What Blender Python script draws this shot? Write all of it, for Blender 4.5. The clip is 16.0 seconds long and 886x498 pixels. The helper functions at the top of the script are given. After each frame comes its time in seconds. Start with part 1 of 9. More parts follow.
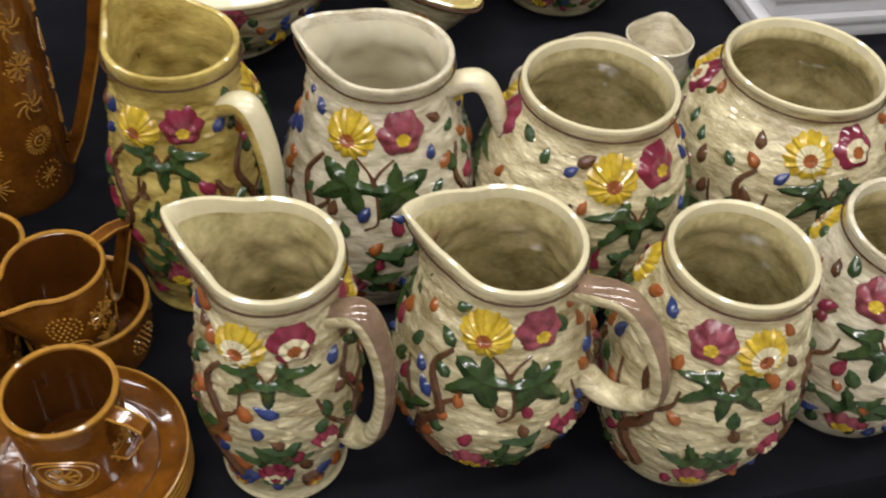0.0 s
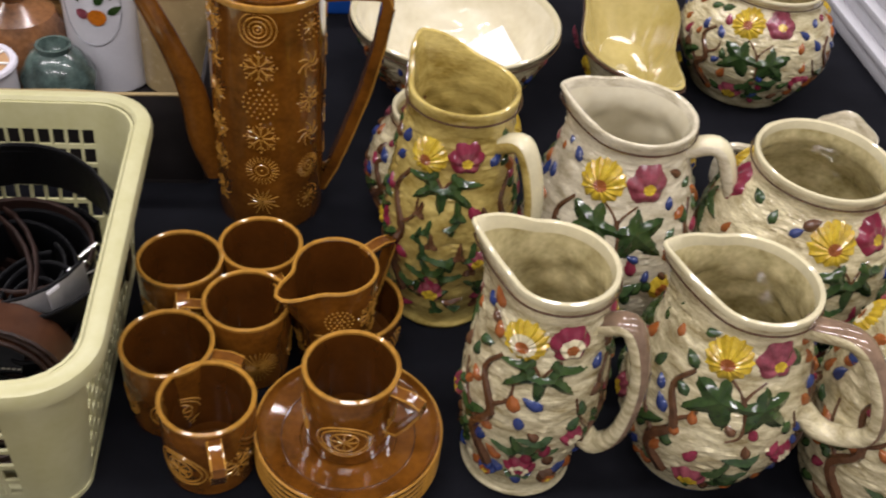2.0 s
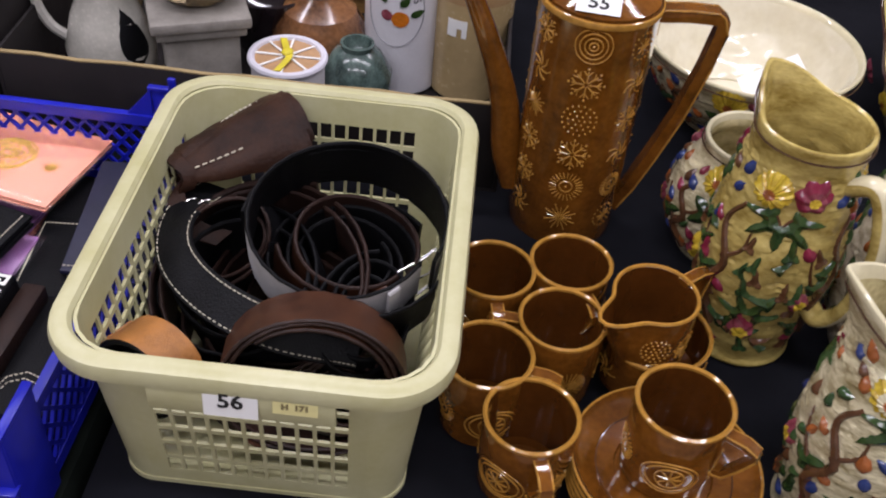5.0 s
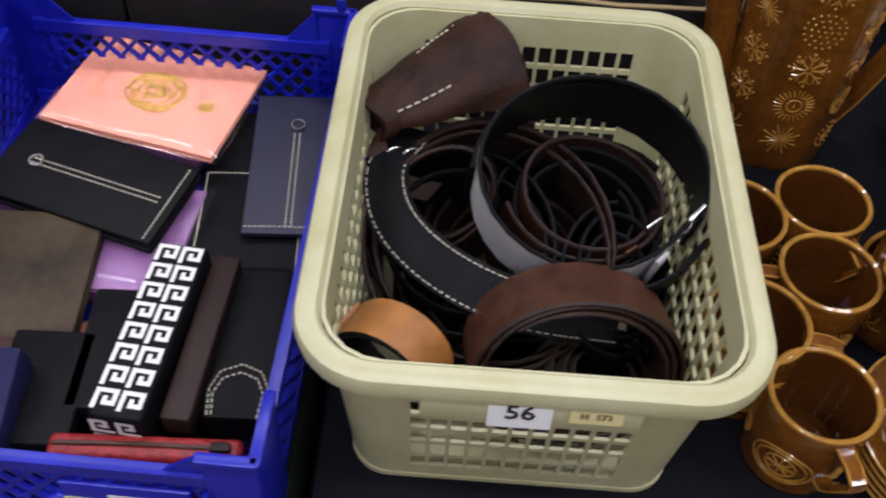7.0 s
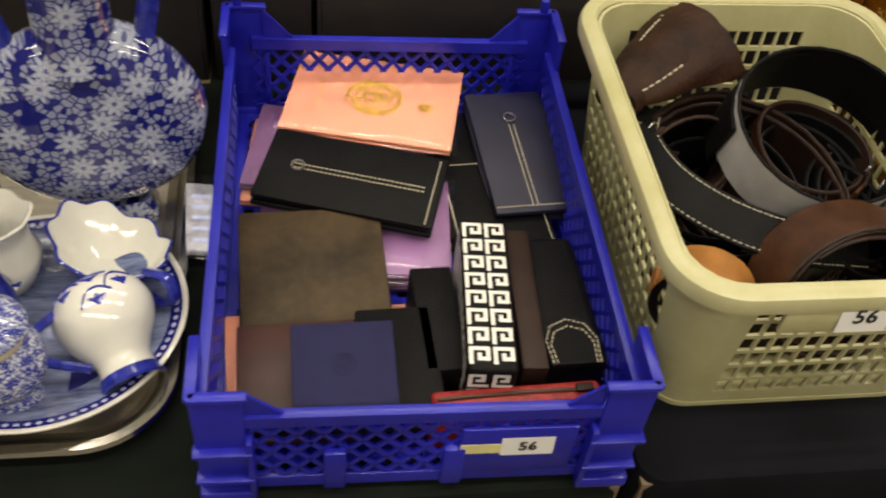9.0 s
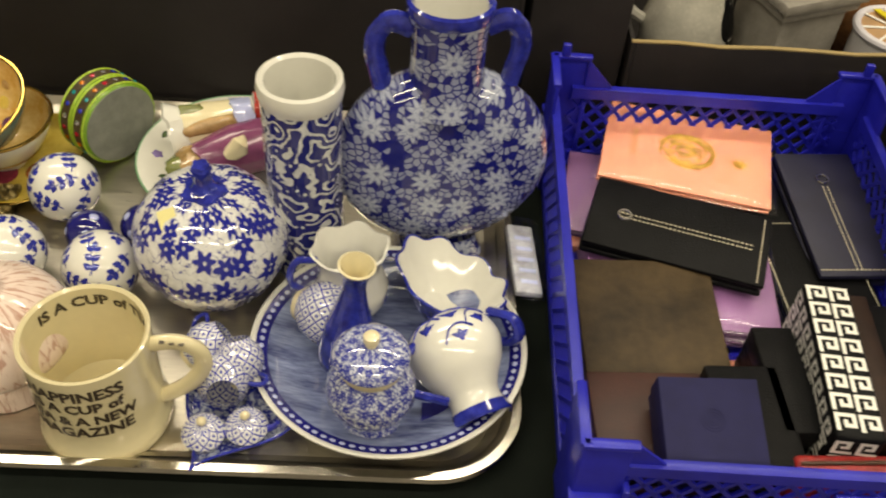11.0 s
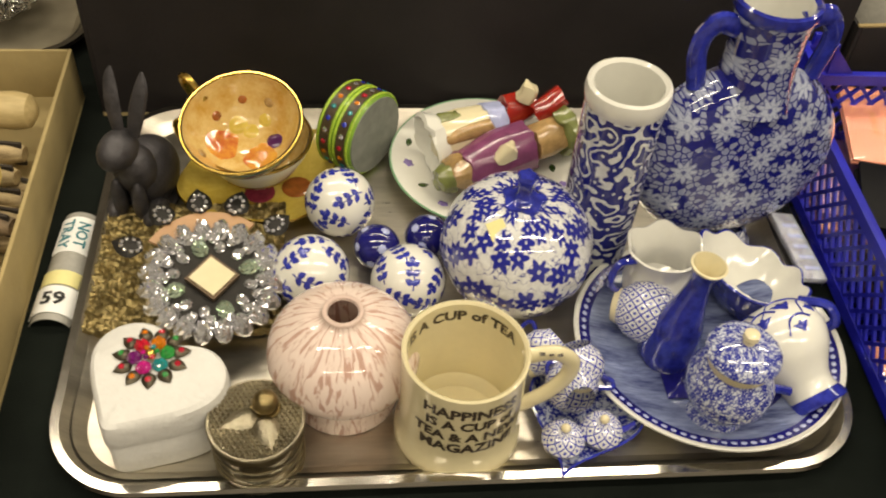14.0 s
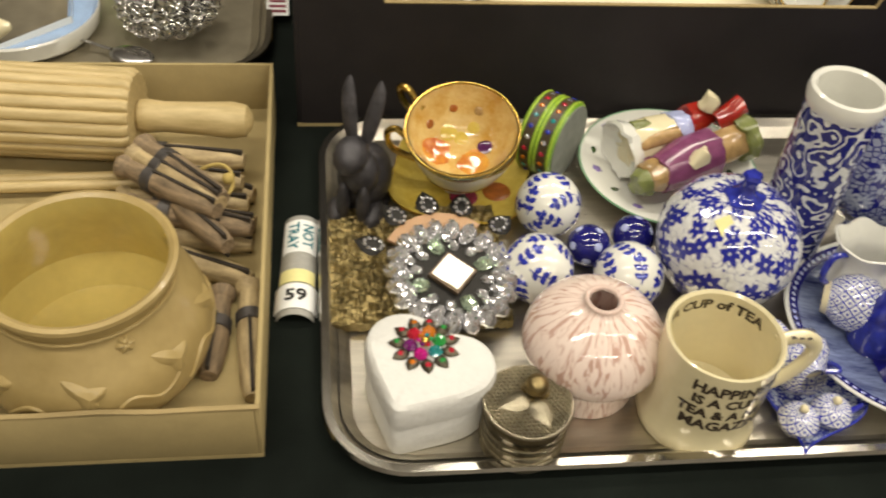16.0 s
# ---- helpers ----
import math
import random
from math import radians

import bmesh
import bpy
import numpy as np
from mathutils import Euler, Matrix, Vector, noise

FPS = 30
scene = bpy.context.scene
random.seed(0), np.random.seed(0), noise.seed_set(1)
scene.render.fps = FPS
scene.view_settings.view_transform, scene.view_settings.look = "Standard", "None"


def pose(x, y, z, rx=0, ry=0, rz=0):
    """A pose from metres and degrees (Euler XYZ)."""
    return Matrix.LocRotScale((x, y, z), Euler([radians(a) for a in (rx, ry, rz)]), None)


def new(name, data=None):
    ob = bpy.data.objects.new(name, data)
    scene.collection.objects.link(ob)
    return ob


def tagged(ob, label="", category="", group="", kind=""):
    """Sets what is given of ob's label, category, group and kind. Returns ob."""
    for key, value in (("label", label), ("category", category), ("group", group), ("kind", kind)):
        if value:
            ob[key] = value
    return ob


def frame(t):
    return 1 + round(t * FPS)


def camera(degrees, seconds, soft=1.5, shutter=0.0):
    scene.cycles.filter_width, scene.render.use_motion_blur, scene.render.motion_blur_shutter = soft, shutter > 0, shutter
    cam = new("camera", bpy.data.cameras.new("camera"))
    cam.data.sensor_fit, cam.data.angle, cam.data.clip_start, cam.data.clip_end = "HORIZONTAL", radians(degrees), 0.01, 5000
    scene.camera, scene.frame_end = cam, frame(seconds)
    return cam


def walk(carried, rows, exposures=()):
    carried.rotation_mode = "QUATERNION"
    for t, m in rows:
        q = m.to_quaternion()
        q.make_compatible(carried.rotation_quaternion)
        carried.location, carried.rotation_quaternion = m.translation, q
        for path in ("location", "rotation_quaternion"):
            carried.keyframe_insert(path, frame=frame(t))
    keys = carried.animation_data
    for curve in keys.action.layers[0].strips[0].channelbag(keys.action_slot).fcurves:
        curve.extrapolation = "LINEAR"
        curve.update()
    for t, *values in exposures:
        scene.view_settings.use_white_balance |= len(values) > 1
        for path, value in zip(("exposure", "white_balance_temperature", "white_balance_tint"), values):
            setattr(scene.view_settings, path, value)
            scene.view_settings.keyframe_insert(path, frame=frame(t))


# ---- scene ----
cam = camera(49.0, 16.0, 2.0, 0.4)
METRES, EYE, TILT, LEAN, TURN = 1.56, 0.595, -46.0, -4.0, -13.0
ROWS = [
    (0.0, 0.0, 0.0, 0.0, 0.0, 0.0, 0.0),
    (0.5, -0.0201, -0.0199, -0.0055, 0.33, 2.32, -0.69),
    (1.0, -0.0409, -0.0394, -0.0159, 0.97, 4.05, -1.98),
    (1.5, -0.0631, -0.0527, -0.0253, 2.14, 4.91, -4.05),
    (2.0, -0.0784, -0.0626, -0.0357, 3.93, 5.07, -6.41),
    (2.5, -0.09, -0.0761, -0.0464, 6.21, 5.68, -8.71),
    (3.0, -0.1022, -0.0914, -0.053, 8.42, 6.99, -10.82),
    (3.5, -0.1127, -0.0982, -0.0519, 10.07, 7.85, -12.38),
    (4.0, -0.1257, -0.0999, -0.0539, 12.4, 7.3, -14.45),
    (6.5, -0.2582, -0.0185, -0.0156, 10.82, -3.21, -10.0),
    (7.0, -0.2905, -0.0291, -0.0192, 12.36, -4.37, -10.73),
    (7.5, -0.3323, -0.0439, -0.0282, 10.76, -4.31, -10.02),
    (8.0, -0.3842, -0.063, -0.0421, 7.03, -3.06, -7.7),
    (8.5, -0.4262, -0.0802, -0.0582, 4.38, -1.98, -5.98),
    (9.0, -0.4652, -0.1046, -0.0744, 3.68, -1.01, -5.38),
    (9.5, -0.4965, -0.1209, -0.082, 4.6, 0.3, -6.13),
    (10.0, -0.5196, -0.1276, -0.0831, 7.2, 0.91, -8.38),
    (12.5, -0.6561, -0.1195, -0.0778, 10.55, -1.28, -9.67),
    (13.0, -0.6779, -0.1253, -0.0835, 9.58, -1.34, -9.0),
    (13.5, -0.7154, -0.142, -0.09, 7.8, -1.01, -7.38),
    (14.0, -0.7497, -0.1574, -0.0924, 6.24, -0.78, -5.85),
    (14.5, -0.7804, -0.1637, -0.0959, 4.74, -0.56, -4.68),
    (15.0, -0.8113, -0.1748, -0.1023, 3.61, -0.54, -3.92),
    (15.5, -0.8379, -0.1871, -0.1113, 3.71, 0.11, -4.19),
    (16.0, -0.8681, -0.1989, -0.1196, 4.95, 0.97, -5.43),
]
GLOW = [(0.0, 0.02, 6100, 13), (1.5, 0.05, 6100, 19), (3.5, 0.05, 5700, 19), (4.2, 0.03, 5700, 24), (6.5, -0.20, 5600, 23), (7.0, -0.18, 5550, 22), (8.0, -0.13, 5900, 19), (9.0, -0.10, 7300, 9), (10.0, -0.08, 7900, 6), (12.5, -0.13, 7700, 5), (13.2, -0.13, 7700, 6), (14.0, -0.02, 7600, 8), (16.0, 0.10, 6950, 8)]
walk(cam, [(t, pose(0, 0, EYE, TILT, LEAN, TURN) @ pose(METRES * x, METRES * y, METRES * z, 90 + pitch, roll, yaw)) for t, x, y, z, yaw, pitch, roll in ROWS], GLOW)

# ---- light ----
world = bpy.data.worlds.new("hall_air")
scene.world = world
world.use_nodes = True
world.node_tree.nodes["Background"].inputs[0].default_value = (0.9, 0.93, 1.0, 1)
world.node_tree.nodes["Background"].inputs[1].default_value = 0.05


def strip_lamp(x, y, watts, sx=1.25, sy=0.14, z=2.14):
    d = bpy.data.lights.new("ceiling_lamp", "AREA")
    d.shape, d.size, d.size_y, d.energy, d.color = "RECTANGLE", sx, sy, watts, (1.0, 0.95, 0.86)
    o = new("ceiling_lamp", d)
    o.location = (x, y, z)
    return o


LAMP = 17.5
for lx, ly in ((-2.0, -1.5), (-0.4, -1.5), (1.2, -1.5), (-2.0, 0.0), (-0.4, 0.0), (1.2, 0.0), (-2.0, 1.5), (-0.4, 1.5), (1.2, 1.5)):
    strip_lamp(lx, ly, LAMP)


# ---- materials ----
def lin(c):
    return (*c, 1.0)


def mat(name, color, rough=0.5, metal=0.0, coat=0.0, vary=0.15, scale=30.0, bump=0.0, bscale=200.0, color2=None, spec=0.5, trans=0.0, stretch=(1, 1, 1), island=0.0):
    m = bpy.data.materials.new(name)
    m.use_nodes = True
    nt = m.node_tree
    b = nt.nodes["Principled BSDF"]
    b.inputs["Roughness"].default_value = rough
    b.inputs["Metallic"].default_value = metal
    b.inputs["Coat Weight"].default_value = coat
    b.inputs["Coat Roughness"].default_value = 0.06
    b.inputs["Specular IOR Level"].default_value = spec
    b.inputs["Transmission Weight"].default_value = trans
    tc = nt.nodes.new("ShaderNodeTexCoord")
    mp = nt.nodes.new("ShaderNodeMapping")
    mp.inputs["Scale"].default_value = stretch
    nt.links.new(tc.outputs["Object"], mp.inputs["Vector"])
    n1 = nt.nodes.new("ShaderNodeTexNoise")
    n1.inputs["Scale"].default_value, n1.inputs["Detail"].default_value = scale, 5
    nt.links.new(mp.outputs["Vector"], n1.inputs["Vector"])
    n2 = nt.nodes.new("ShaderNodeTexNoise")
    n2.inputs["Scale"].default_value, n2.inputs["Detail"].default_value = scale * 7, 3
    nt.links.new(mp.outputs["Vector"], n2.inputs["Vector"])
    add = nt.nodes.new("ShaderNodeMath")
    add.operation = "MULTIPLY_ADD"
    add.inputs[1].default_value = 0.35
    nt.links.new(n2.outputs["Fac"], add.inputs[0])
    nt.links.new(n1.outputs["Fac"], add.inputs[2])
    rng = nt.nodes.new("ShaderNodeMapRange")
    rng.inputs["From Min"].default_value, rng.inputs["From Max"].default_value = 0.42, 0.92
    nt.links.new(add.outputs[0], rng.inputs["Value"])
    mix = nt.nodes.new("ShaderNodeMix")
    mix.data_type = "RGBA"
    lo = tuple(max(0, c * (1 - vary)) for c in color)
    hi = color2 if color2 else tuple(min(1, c * (1 + vary)) for c in color)
    mix.inputs["A"].default_value, mix.inputs["B"].default_value = lin(lo), lin(hi)
    nt.links.new(rng.outputs["Result"], mix.inputs["Factor"])
    nt.links.new(mix.outputs["Result"], b.inputs["Base Color"])
    rr = nt.nodes.new("ShaderNodeMapRange")
    rr.inputs["To Min"].default_value, rr.inputs["To Max"].default_value = rough * 0.8, min(1, rough * 1.25)
    nt.links.new(n2.outputs["Fac"], rr.inputs["Value"])
    nt.links.new(rr.outputs["Result"], b.inputs["Roughness"])
    if bump:
        n3 = nt.nodes.new("ShaderNodeTexNoise")
        n3.inputs["Scale"].default_value, n3.inputs["Detail"].default_value = bscale, 4
        nt.links.new(mp.outputs["Vector"], n3.inputs["Vector"])
        bp = nt.nodes.new("ShaderNodeBump")
        bp.inputs["Strength"].default_value, bp.inputs["Distance"].default_value = bump, 0.002
        nt.links.new(n3.outputs["Fac"], bp.inputs["Height"])
        nt.links.new(bp.outputs["Normal"], b.inputs["Normal"])
    return m


def math_node(nt, op, a, b=None):
    n = nt.nodes.new("ShaderNodeMath")
    n.operation = op
    for i, v in enumerate((a, b)):
        if v is None:
            continue
        if isinstance(v, (int, float)):
            n.inputs[i].default_value = v
        else:
            nt.links.new(v, n.inputs[i])
    return n.outputs[0]


def chintz(name, ground, bloom, cell=0.03, petals=5, size=0.36, vine=0.06, vscale=90.0, coords="UV", rough=0.08, eye=0.3, band=None, jitter=0.8, leaf=True, soft=0.04, warp=0.0, style="flowers", flakes=0.0):
    """Printed china: flower heads in scattered cells over a ground, with vines between them."""
    m = bpy.data.materials.new(name)
    m.use_nodes = True
    nt = m.node_tree
    b = nt.nodes["Principled BSDF"]
    b.inputs["Roughness"].default_value, b.inputs["Coat Weight"].default_value, b.inputs["Coat Roughness"].default_value = rough, 0.6, 0.04
    tc = nt.nodes.new("ShaderNodeTexCoord")
    src = tc.outputs["UV" if coords == "UV" else "Object"]
    if coords == "XZ":
        mp = nt.nodes.new("ShaderNodeMapping")
        mp.inputs["Rotation"].default_value = (radians(-90), 0, 0)
        nt.links.new(src, mp.inputs["Vector"])
        src = mp.outputs["Vector"]
    if warp:
        wn = nt.nodes.new("ShaderNodeTexNoise")
        wn.inputs["Scale"].default_value = 60
        nt.links.new(src, wn.inputs["Vector"])
        ws = nt.nodes.new("ShaderNodeVectorMath")
        ws.operation = "SCALE"
        ws.inputs["Scale"].default_value = warp
        nt.links.new(wn.outputs["Color"], ws.inputs[0])
        wa = nt.nodes.new("ShaderNodeVectorMath")
        nt.links.new(src, wa.inputs[0])
        nt.links.new(ws.outputs[0], wa.inputs[1])
        src = wa.outputs[0]
    vo = nt.nodes.new("ShaderNodeTexVoronoi")
    vo.voronoi_dimensions = "2D"
    vo.inputs["Scale"].default_value, vo.inputs["Randomness"].default_value = 1 / cell, jitter
    nt.links.new(src, vo.inputs["Vector"])
    sc = nt.nodes.new("ShaderNodeVectorMath")
    sc.operation = "SCALE"
    sc.inputs["Scale"].default_value = 1 / cell
    nt.links.new(src, sc.inputs[0])
    ps = nt.nodes.new("ShaderNodeVectorMath")
    ps.operation = "SCALE"
    ps.inputs["Scale"].default_value = 1 / cell
    nt.links.new(vo.outputs["Position"], ps.inputs[0])
    df = nt.nodes.new("ShaderNodeVectorMath")
    df.operation = "SUBTRACT"
    nt.links.new(sc.outputs[0], df.inputs[0])
    nt.links.new(ps.outputs[0], df.inputs[1])
    sp = nt.nodes.new("ShaderNodeSeparateXYZ")
    nt.links.new(df.outputs[0], sp.inputs[0])
    ang = math_node(nt, "ARCTAN2", sp.outputs[1], sp.outputs[0])
    wob = math_node(nt, "MULTIPLY", math_node(nt, "COSINE", math_node(nt, "MULTIPLY", ang, float(petals))), 0.28)
    lim = math_node(nt, "MULTIPLY", math_node(nt, "ADD", wob, 1.0), size)
    d = vo.outputs["Distance"]
    inside = nt.nodes.new("ShaderNodeMapRange")
    inside.inputs["From Min"].default_value, inside.inputs["From Max"].default_value = -soft, soft
    nt.links.new(math_node(nt, "SUBTRACT", lim, d), inside.inputs["Value"])
    flower = inside.outputs["Result"]
    core = math_node(nt, "LESS_THAN", d, size * eye)
    flower = math_node(nt, "MULTIPLY", flower, math_node(nt, "SUBTRACT", 1.0, math_node(nt, "MULTIPLY", core, 0.75)))
    nz = nt.nodes.new("ShaderNodeTexNoise")
    nz.noise_dimensions = "2D"
    nz.inputs["Scale"].default_value, nz.inputs["Detail"].default_value = vscale, 1.5
    nt.links.new(src, nz.inputs["Vector"])
    line = math_node(nt, "LESS_THAN", math_node(nt, "ABSOLUTE", math_node(nt, "SUBTRACT", nz.outputs["Fac"], 0.5)), vine)
    v2 = nt.nodes.new("ShaderNodeTexVoronoi")
    v2.voronoi_dimensions = "2D"
    v2.inputs["Scale"].default_value = 3.2 / cell
    nt.links.new(src, v2.inputs["Vector"])
    small = math_node(nt, "LESS_THAN", v2.outputs["Distance"], 0.17 if leaf else -1.0)
    mask = math_node(nt, "MAXIMUM", flower, math_node(nt, "MULTIPLY", math_node(nt, "MAXIMUM", line, small), 0.85))
    if flakes:
        fr = nt.nodes.new("ShaderNodeTexVoronoi")
        fr.voronoi_dimensions, fr.feature = "2D", "DISTANCE_TO_EDGE"
        fr.inputs["Scale"].default_value = flakes
        nt.links.new(src, fr.inputs["Vector"])
        fc = nt.nodes.new("ShaderNodeTexVoronoi")
        fc.voronoi_dimensions = "2D"
        fc.inputs["Scale"].default_value = flakes
        nt.links.new(src, fc.inputs["Vector"])
        pickc = nt.nodes.new("ShaderNodeSeparateColor")
        nt.links.new(fc.outputs["Color"], pickc.inputs[0])
        bits = math_node(nt, "MULTIPLY", math_node(nt, "GREATER_THAN", fr.outputs["Distance"], 0.10), math_node(nt, "GREATER_THAN", pickc.outputs[0], 0.30))
        veins = math_node(nt, "GREATER_THAN", fr.outputs["Distance"], 0.03)
        near = math_node(nt, "GREATER_THAN", math_node(nt, "SUBTRACT", d, lim), 0.05)
        mask = math_node(nt, "MAXIMUM", math_node(nt, "MULTIPLY", flower, math_node(nt, "ADD", math_node(nt, "MULTIPLY", veins, 0.6), 0.4)), math_node(nt, "MULTIPLY", math_node(nt, "MULTIPLY", bits, near), 0.62))
    if style == "scroll":
        wave = math_node(nt, "SINE", math_node(nt, "MULTIPLY", nz.outputs["Fac"], 38.0))
        curl = math_node(nt, "GREATER_THAN", wave, -0.42)
        mask = math_node(nt, "MAXIMUM", curl, math_node(nt, "MULTIPLY", flower, 1.0))
        mask = math_node(nt, "SUBTRACT", mask, math_node(nt, "MULTIPLY", core, mask))
    if style == "trellis":
        uvs = nt.nodes.new("ShaderNodeSeparateXYZ")
        nt.links.new(src, uvs.inputs[0])
        lines = None
        for sg in (1.0, -1.0):
            w = math_node(nt, "ABSOLUTE", math_node(nt, "SINE", math_node(nt, "MULTIPLY", math_node(nt, "ADD", uvs.outputs[0], math_node(nt, "MULTIPLY", uvs.outputs[1], sg)), math.pi / cell)))
            w = math_node(nt, "SUBTRACT", 1.0, math_node(nt, "MULTIPLY", math_node(nt, "GREATER_THAN", w, 0.24), 1.0))
            lines = w if lines is None else math_node(nt, "MAXIMUM", lines, w)
        cu = math_node(nt, "ABSOLUTE", math_node(nt, "SINE", math_node(nt, "MULTIPLY", math_node(nt, "ADD", uvs.outputs[0], uvs.outputs[1]), math.pi / cell)))
        cv = math_node(nt, "ABSOLUTE", math_node(nt, "SINE", math_node(nt, "MULTIPLY", math_node(nt, "SUBTRACT", uvs.outputs[0], uvs.outputs[1]), math.pi / cell)))
        spot = math_node(nt, "GREATER_THAN", math_node(nt, "MULTIPLY", cu, cv), 0.86)
        mask = math_node(nt, "MAXIMUM", lines, spot)
    if band:
        su = nt.nodes.new("ShaderNodeSeparateXYZ")
        nt.links.new(tc.outputs["UV"], su.inputs[0])
        for v0, v1, val in band:
            inb = math_node(nt, "MULTIPLY", math_node(nt, "GREATER_THAN", su.outputs[1], v0), math_node(nt, "LESS_THAN", su.outputs[1], v1))
            mask = math_node(nt, "ADD", math_node(nt, "MULTIPLY", mask, math_node(nt, "SUBTRACT", 1.0, inb)), math_node(nt, "MULTIPLY", inb, float(val)))
    shade = nt.nodes.new("ShaderNodeTexNoise")
    shade.inputs["Scale"].default_value, shade.inputs["Detail"].default_value = 220, 3
    nt.links.new(tc.outputs["Object"], shade.inputs["Vector"])
    gv = nt.nodes.new("ShaderNodeMix")
    gv.data_type = "RGBA"
    gv.inputs["A"].default_value, gv.inputs["B"].default_value = lin(tuple(c * 0.65 for c in ground)), lin(tuple(min(1, c * 1.25) for c in ground))
    nt.links.new(shade.outputs["Fac"], gv.inputs["Factor"])
    mix = nt.nodes.new("ShaderNodeMix")
    mix.data_type = "RGBA"
    mix.inputs["B"].default_value = lin(bloom)
    nt.links.new(gv.outputs["Result"], mix.inputs["A"])
    nt.links.new(mask, mix.inputs["Factor"])
    nt.links.new(mix.outputs["Result"], b.inputs["Base Color"])
    return m


CREAM = mat("cream_glaze", (0.47, 0.36, 0.14), 0.08, coat=0.7, vary=0.45, scale=40, bump=0.7, bscale=150, color2=(0.92, 0.84, 0.55), stretch=(1, 1, 3.6))
# for the insides: darker and more olive than the cream outside
CREAM_IN = mat("darker_olive_cream_inside", (0.33, 0.265, 0.080), 0.08, coat=0.7, vary=0.35, scale=30, bump=0.35, bscale=60, color2=(0.80, 0.70, 0.39))
PALE = mat("pale_glaze", (0.58, 0.50, 0.32), 0.08, coat=0.6, vary=0.3, scale=40, bump=0.5, bscale=150, color2=(0.86, 0.80, 0.62), stretch=(1, 1, 3.2))
SMOOTH = mat("smooth_ivory_lining", (0.72, 0.65, 0.45), 0.1, coat=0.6, vary=0.08, scale=18, color2=(0.82, 0.77, 0.60))
HONEY = mat("smooth_honey_lining", (0.42, 0.33, 0.085), 0.08, coat=0.7, vary=0.15, scale=16, color2=(0.58, 0.48, 0.19))
YELLOWISH = mat("honey_cream_glaze", (0.34, 0.225, 0.035), 0.1, coat=0.6, vary=0.35, scale=28, bump=0.4, bscale=140, color2=(0.68, 0.54, 0.17), stretch=(1, 1, 2.4))
CREAM_LIP = mat("cream_glaze_lip", (0.66, 0.60, 0.39), 0.1, coat=0.6, vary=0.12, scale=40)
G_YELLOW = mat("yellow_glaze", (0.50, 0.32, 0.015), 0.12, coat=0.6, vary=0.35, scale=130, bump=0.3, bscale=300, color2=(0.74, 0.54, 0.04))
G_PINK = mat("crimson_glaze", (0.17, 0.022, 0.040), 0.12, coat=0.6, vary=0.4, scale=130, bump=0.3, bscale=300, color2=(0.36, 0.085, 0.115))
G_PURPLE = mat("maroon_glaze", (0.20, 0.02, 0.045), 0.15, coat=0.5, vary=0.35, scale=140)
G_GREEN = mat("green_glaze", (0.022, 0.06, 0.018), 0.15, coat=0.5, vary=0.5, scale=110, color2=(0.048, 0.090, 0.022))
G_DKGREEN = mat("dark_green_glaze", (0.02, 0.06, 0.02), 0.15, coat=0.5, vary=0.5, scale=110, color2=(0.05, 0.10, 0.03))
G_BLUE = mat("blue_glaze", (0.022, 0.040, 0.15), 0.15, coat=0.5, vary=0.35, scale=120)
G_BROWN = mat("brown_glaze", (0.10, 0.045, 0.02), 0.15, coat=0.5, vary=0.4, scale=120)
G_RUST = mat("rust_glaze", (0.30, 0.09, 0.02), 0.15, coat=0.5, vary=0.35, scale=120)
G_LINE = mat("brown_band_glaze", (0.065, 0.032, 0.018), 0.15, coat=0.5, vary=0.3, scale=90)
G_MAUVE = mat("mauve_brown_glaze", (0.22, 0.145, 0.095), 0.1, coat=0.7, vary=0.35, scale=60)
AMBER = mat("amber_brown_glaze", (0.125, 0.040, 0.005), 0.09, coat=0.7, vary=0.45, scale=30, bump=0.12, bscale=120, color2=(0.23, 0.083, 0.009))
# for the insides: the amber brown above, about a third darker
AMBER_IN = mat("darker_amber_brown_inside", (0.085, 0.027, 0.004), 0.1, coat=0.6, vary=0.3, scale=25)
AMBER_HI = mat("thin_amber_glaze", (0.40, 0.20, 0.03), 0.12, coat=0.5, vary=0.25, scale=150)
CLOTH = mat("black_cloth", (0.0085, 0.0088, 0.0115), 0.9, vary=0.35, scale=12, bump=0.25, bscale=900, spec=0.05)
CLOTH_G = mat("dark_green_cloth", (0.0085, 0.0110, 0.0092), 0.9, vary=0.35, scale=10, bump=0.3, bscale=900, spec=0.05)


# ---- geometry helpers ----
def thing(name, label, category, x=0, y=0, z=0, rz=0, group="", kind="", rx=0, ry=0):
    o = new(name)
    o.empty_display_size = 0.02
    o.matrix_basis = pose(x, y, z, rx, ry, rz)
    return tagged(o, label, category, group, kind)


def part(name, bm, material, parent=None, label="", smooth=True, sharp=35):
    me = bpy.data.meshes.new(name)
    bmesh.ops.recalc_face_normals(bm, faces=bm.faces)
    if smooth:
        cosine = math.cos(radians(sharp))
        for f in bm.faces:
            f.smooth = True
        for e in bm.edges:
            if len(e.link_faces) == 2 and e.link_faces[0].normal.dot(e.link_faces[1].normal) < cosine:
                e.smooth = False
    bm.to_mesh(me)
    bm.free()
    for m in material if isinstance(material, (list, tuple)) else (material,):
        me.materials.append(m)
    o = new(name, me)
    if parent is not None:
        o.parent = parent
    if label:
        o["label"] = label
    return o


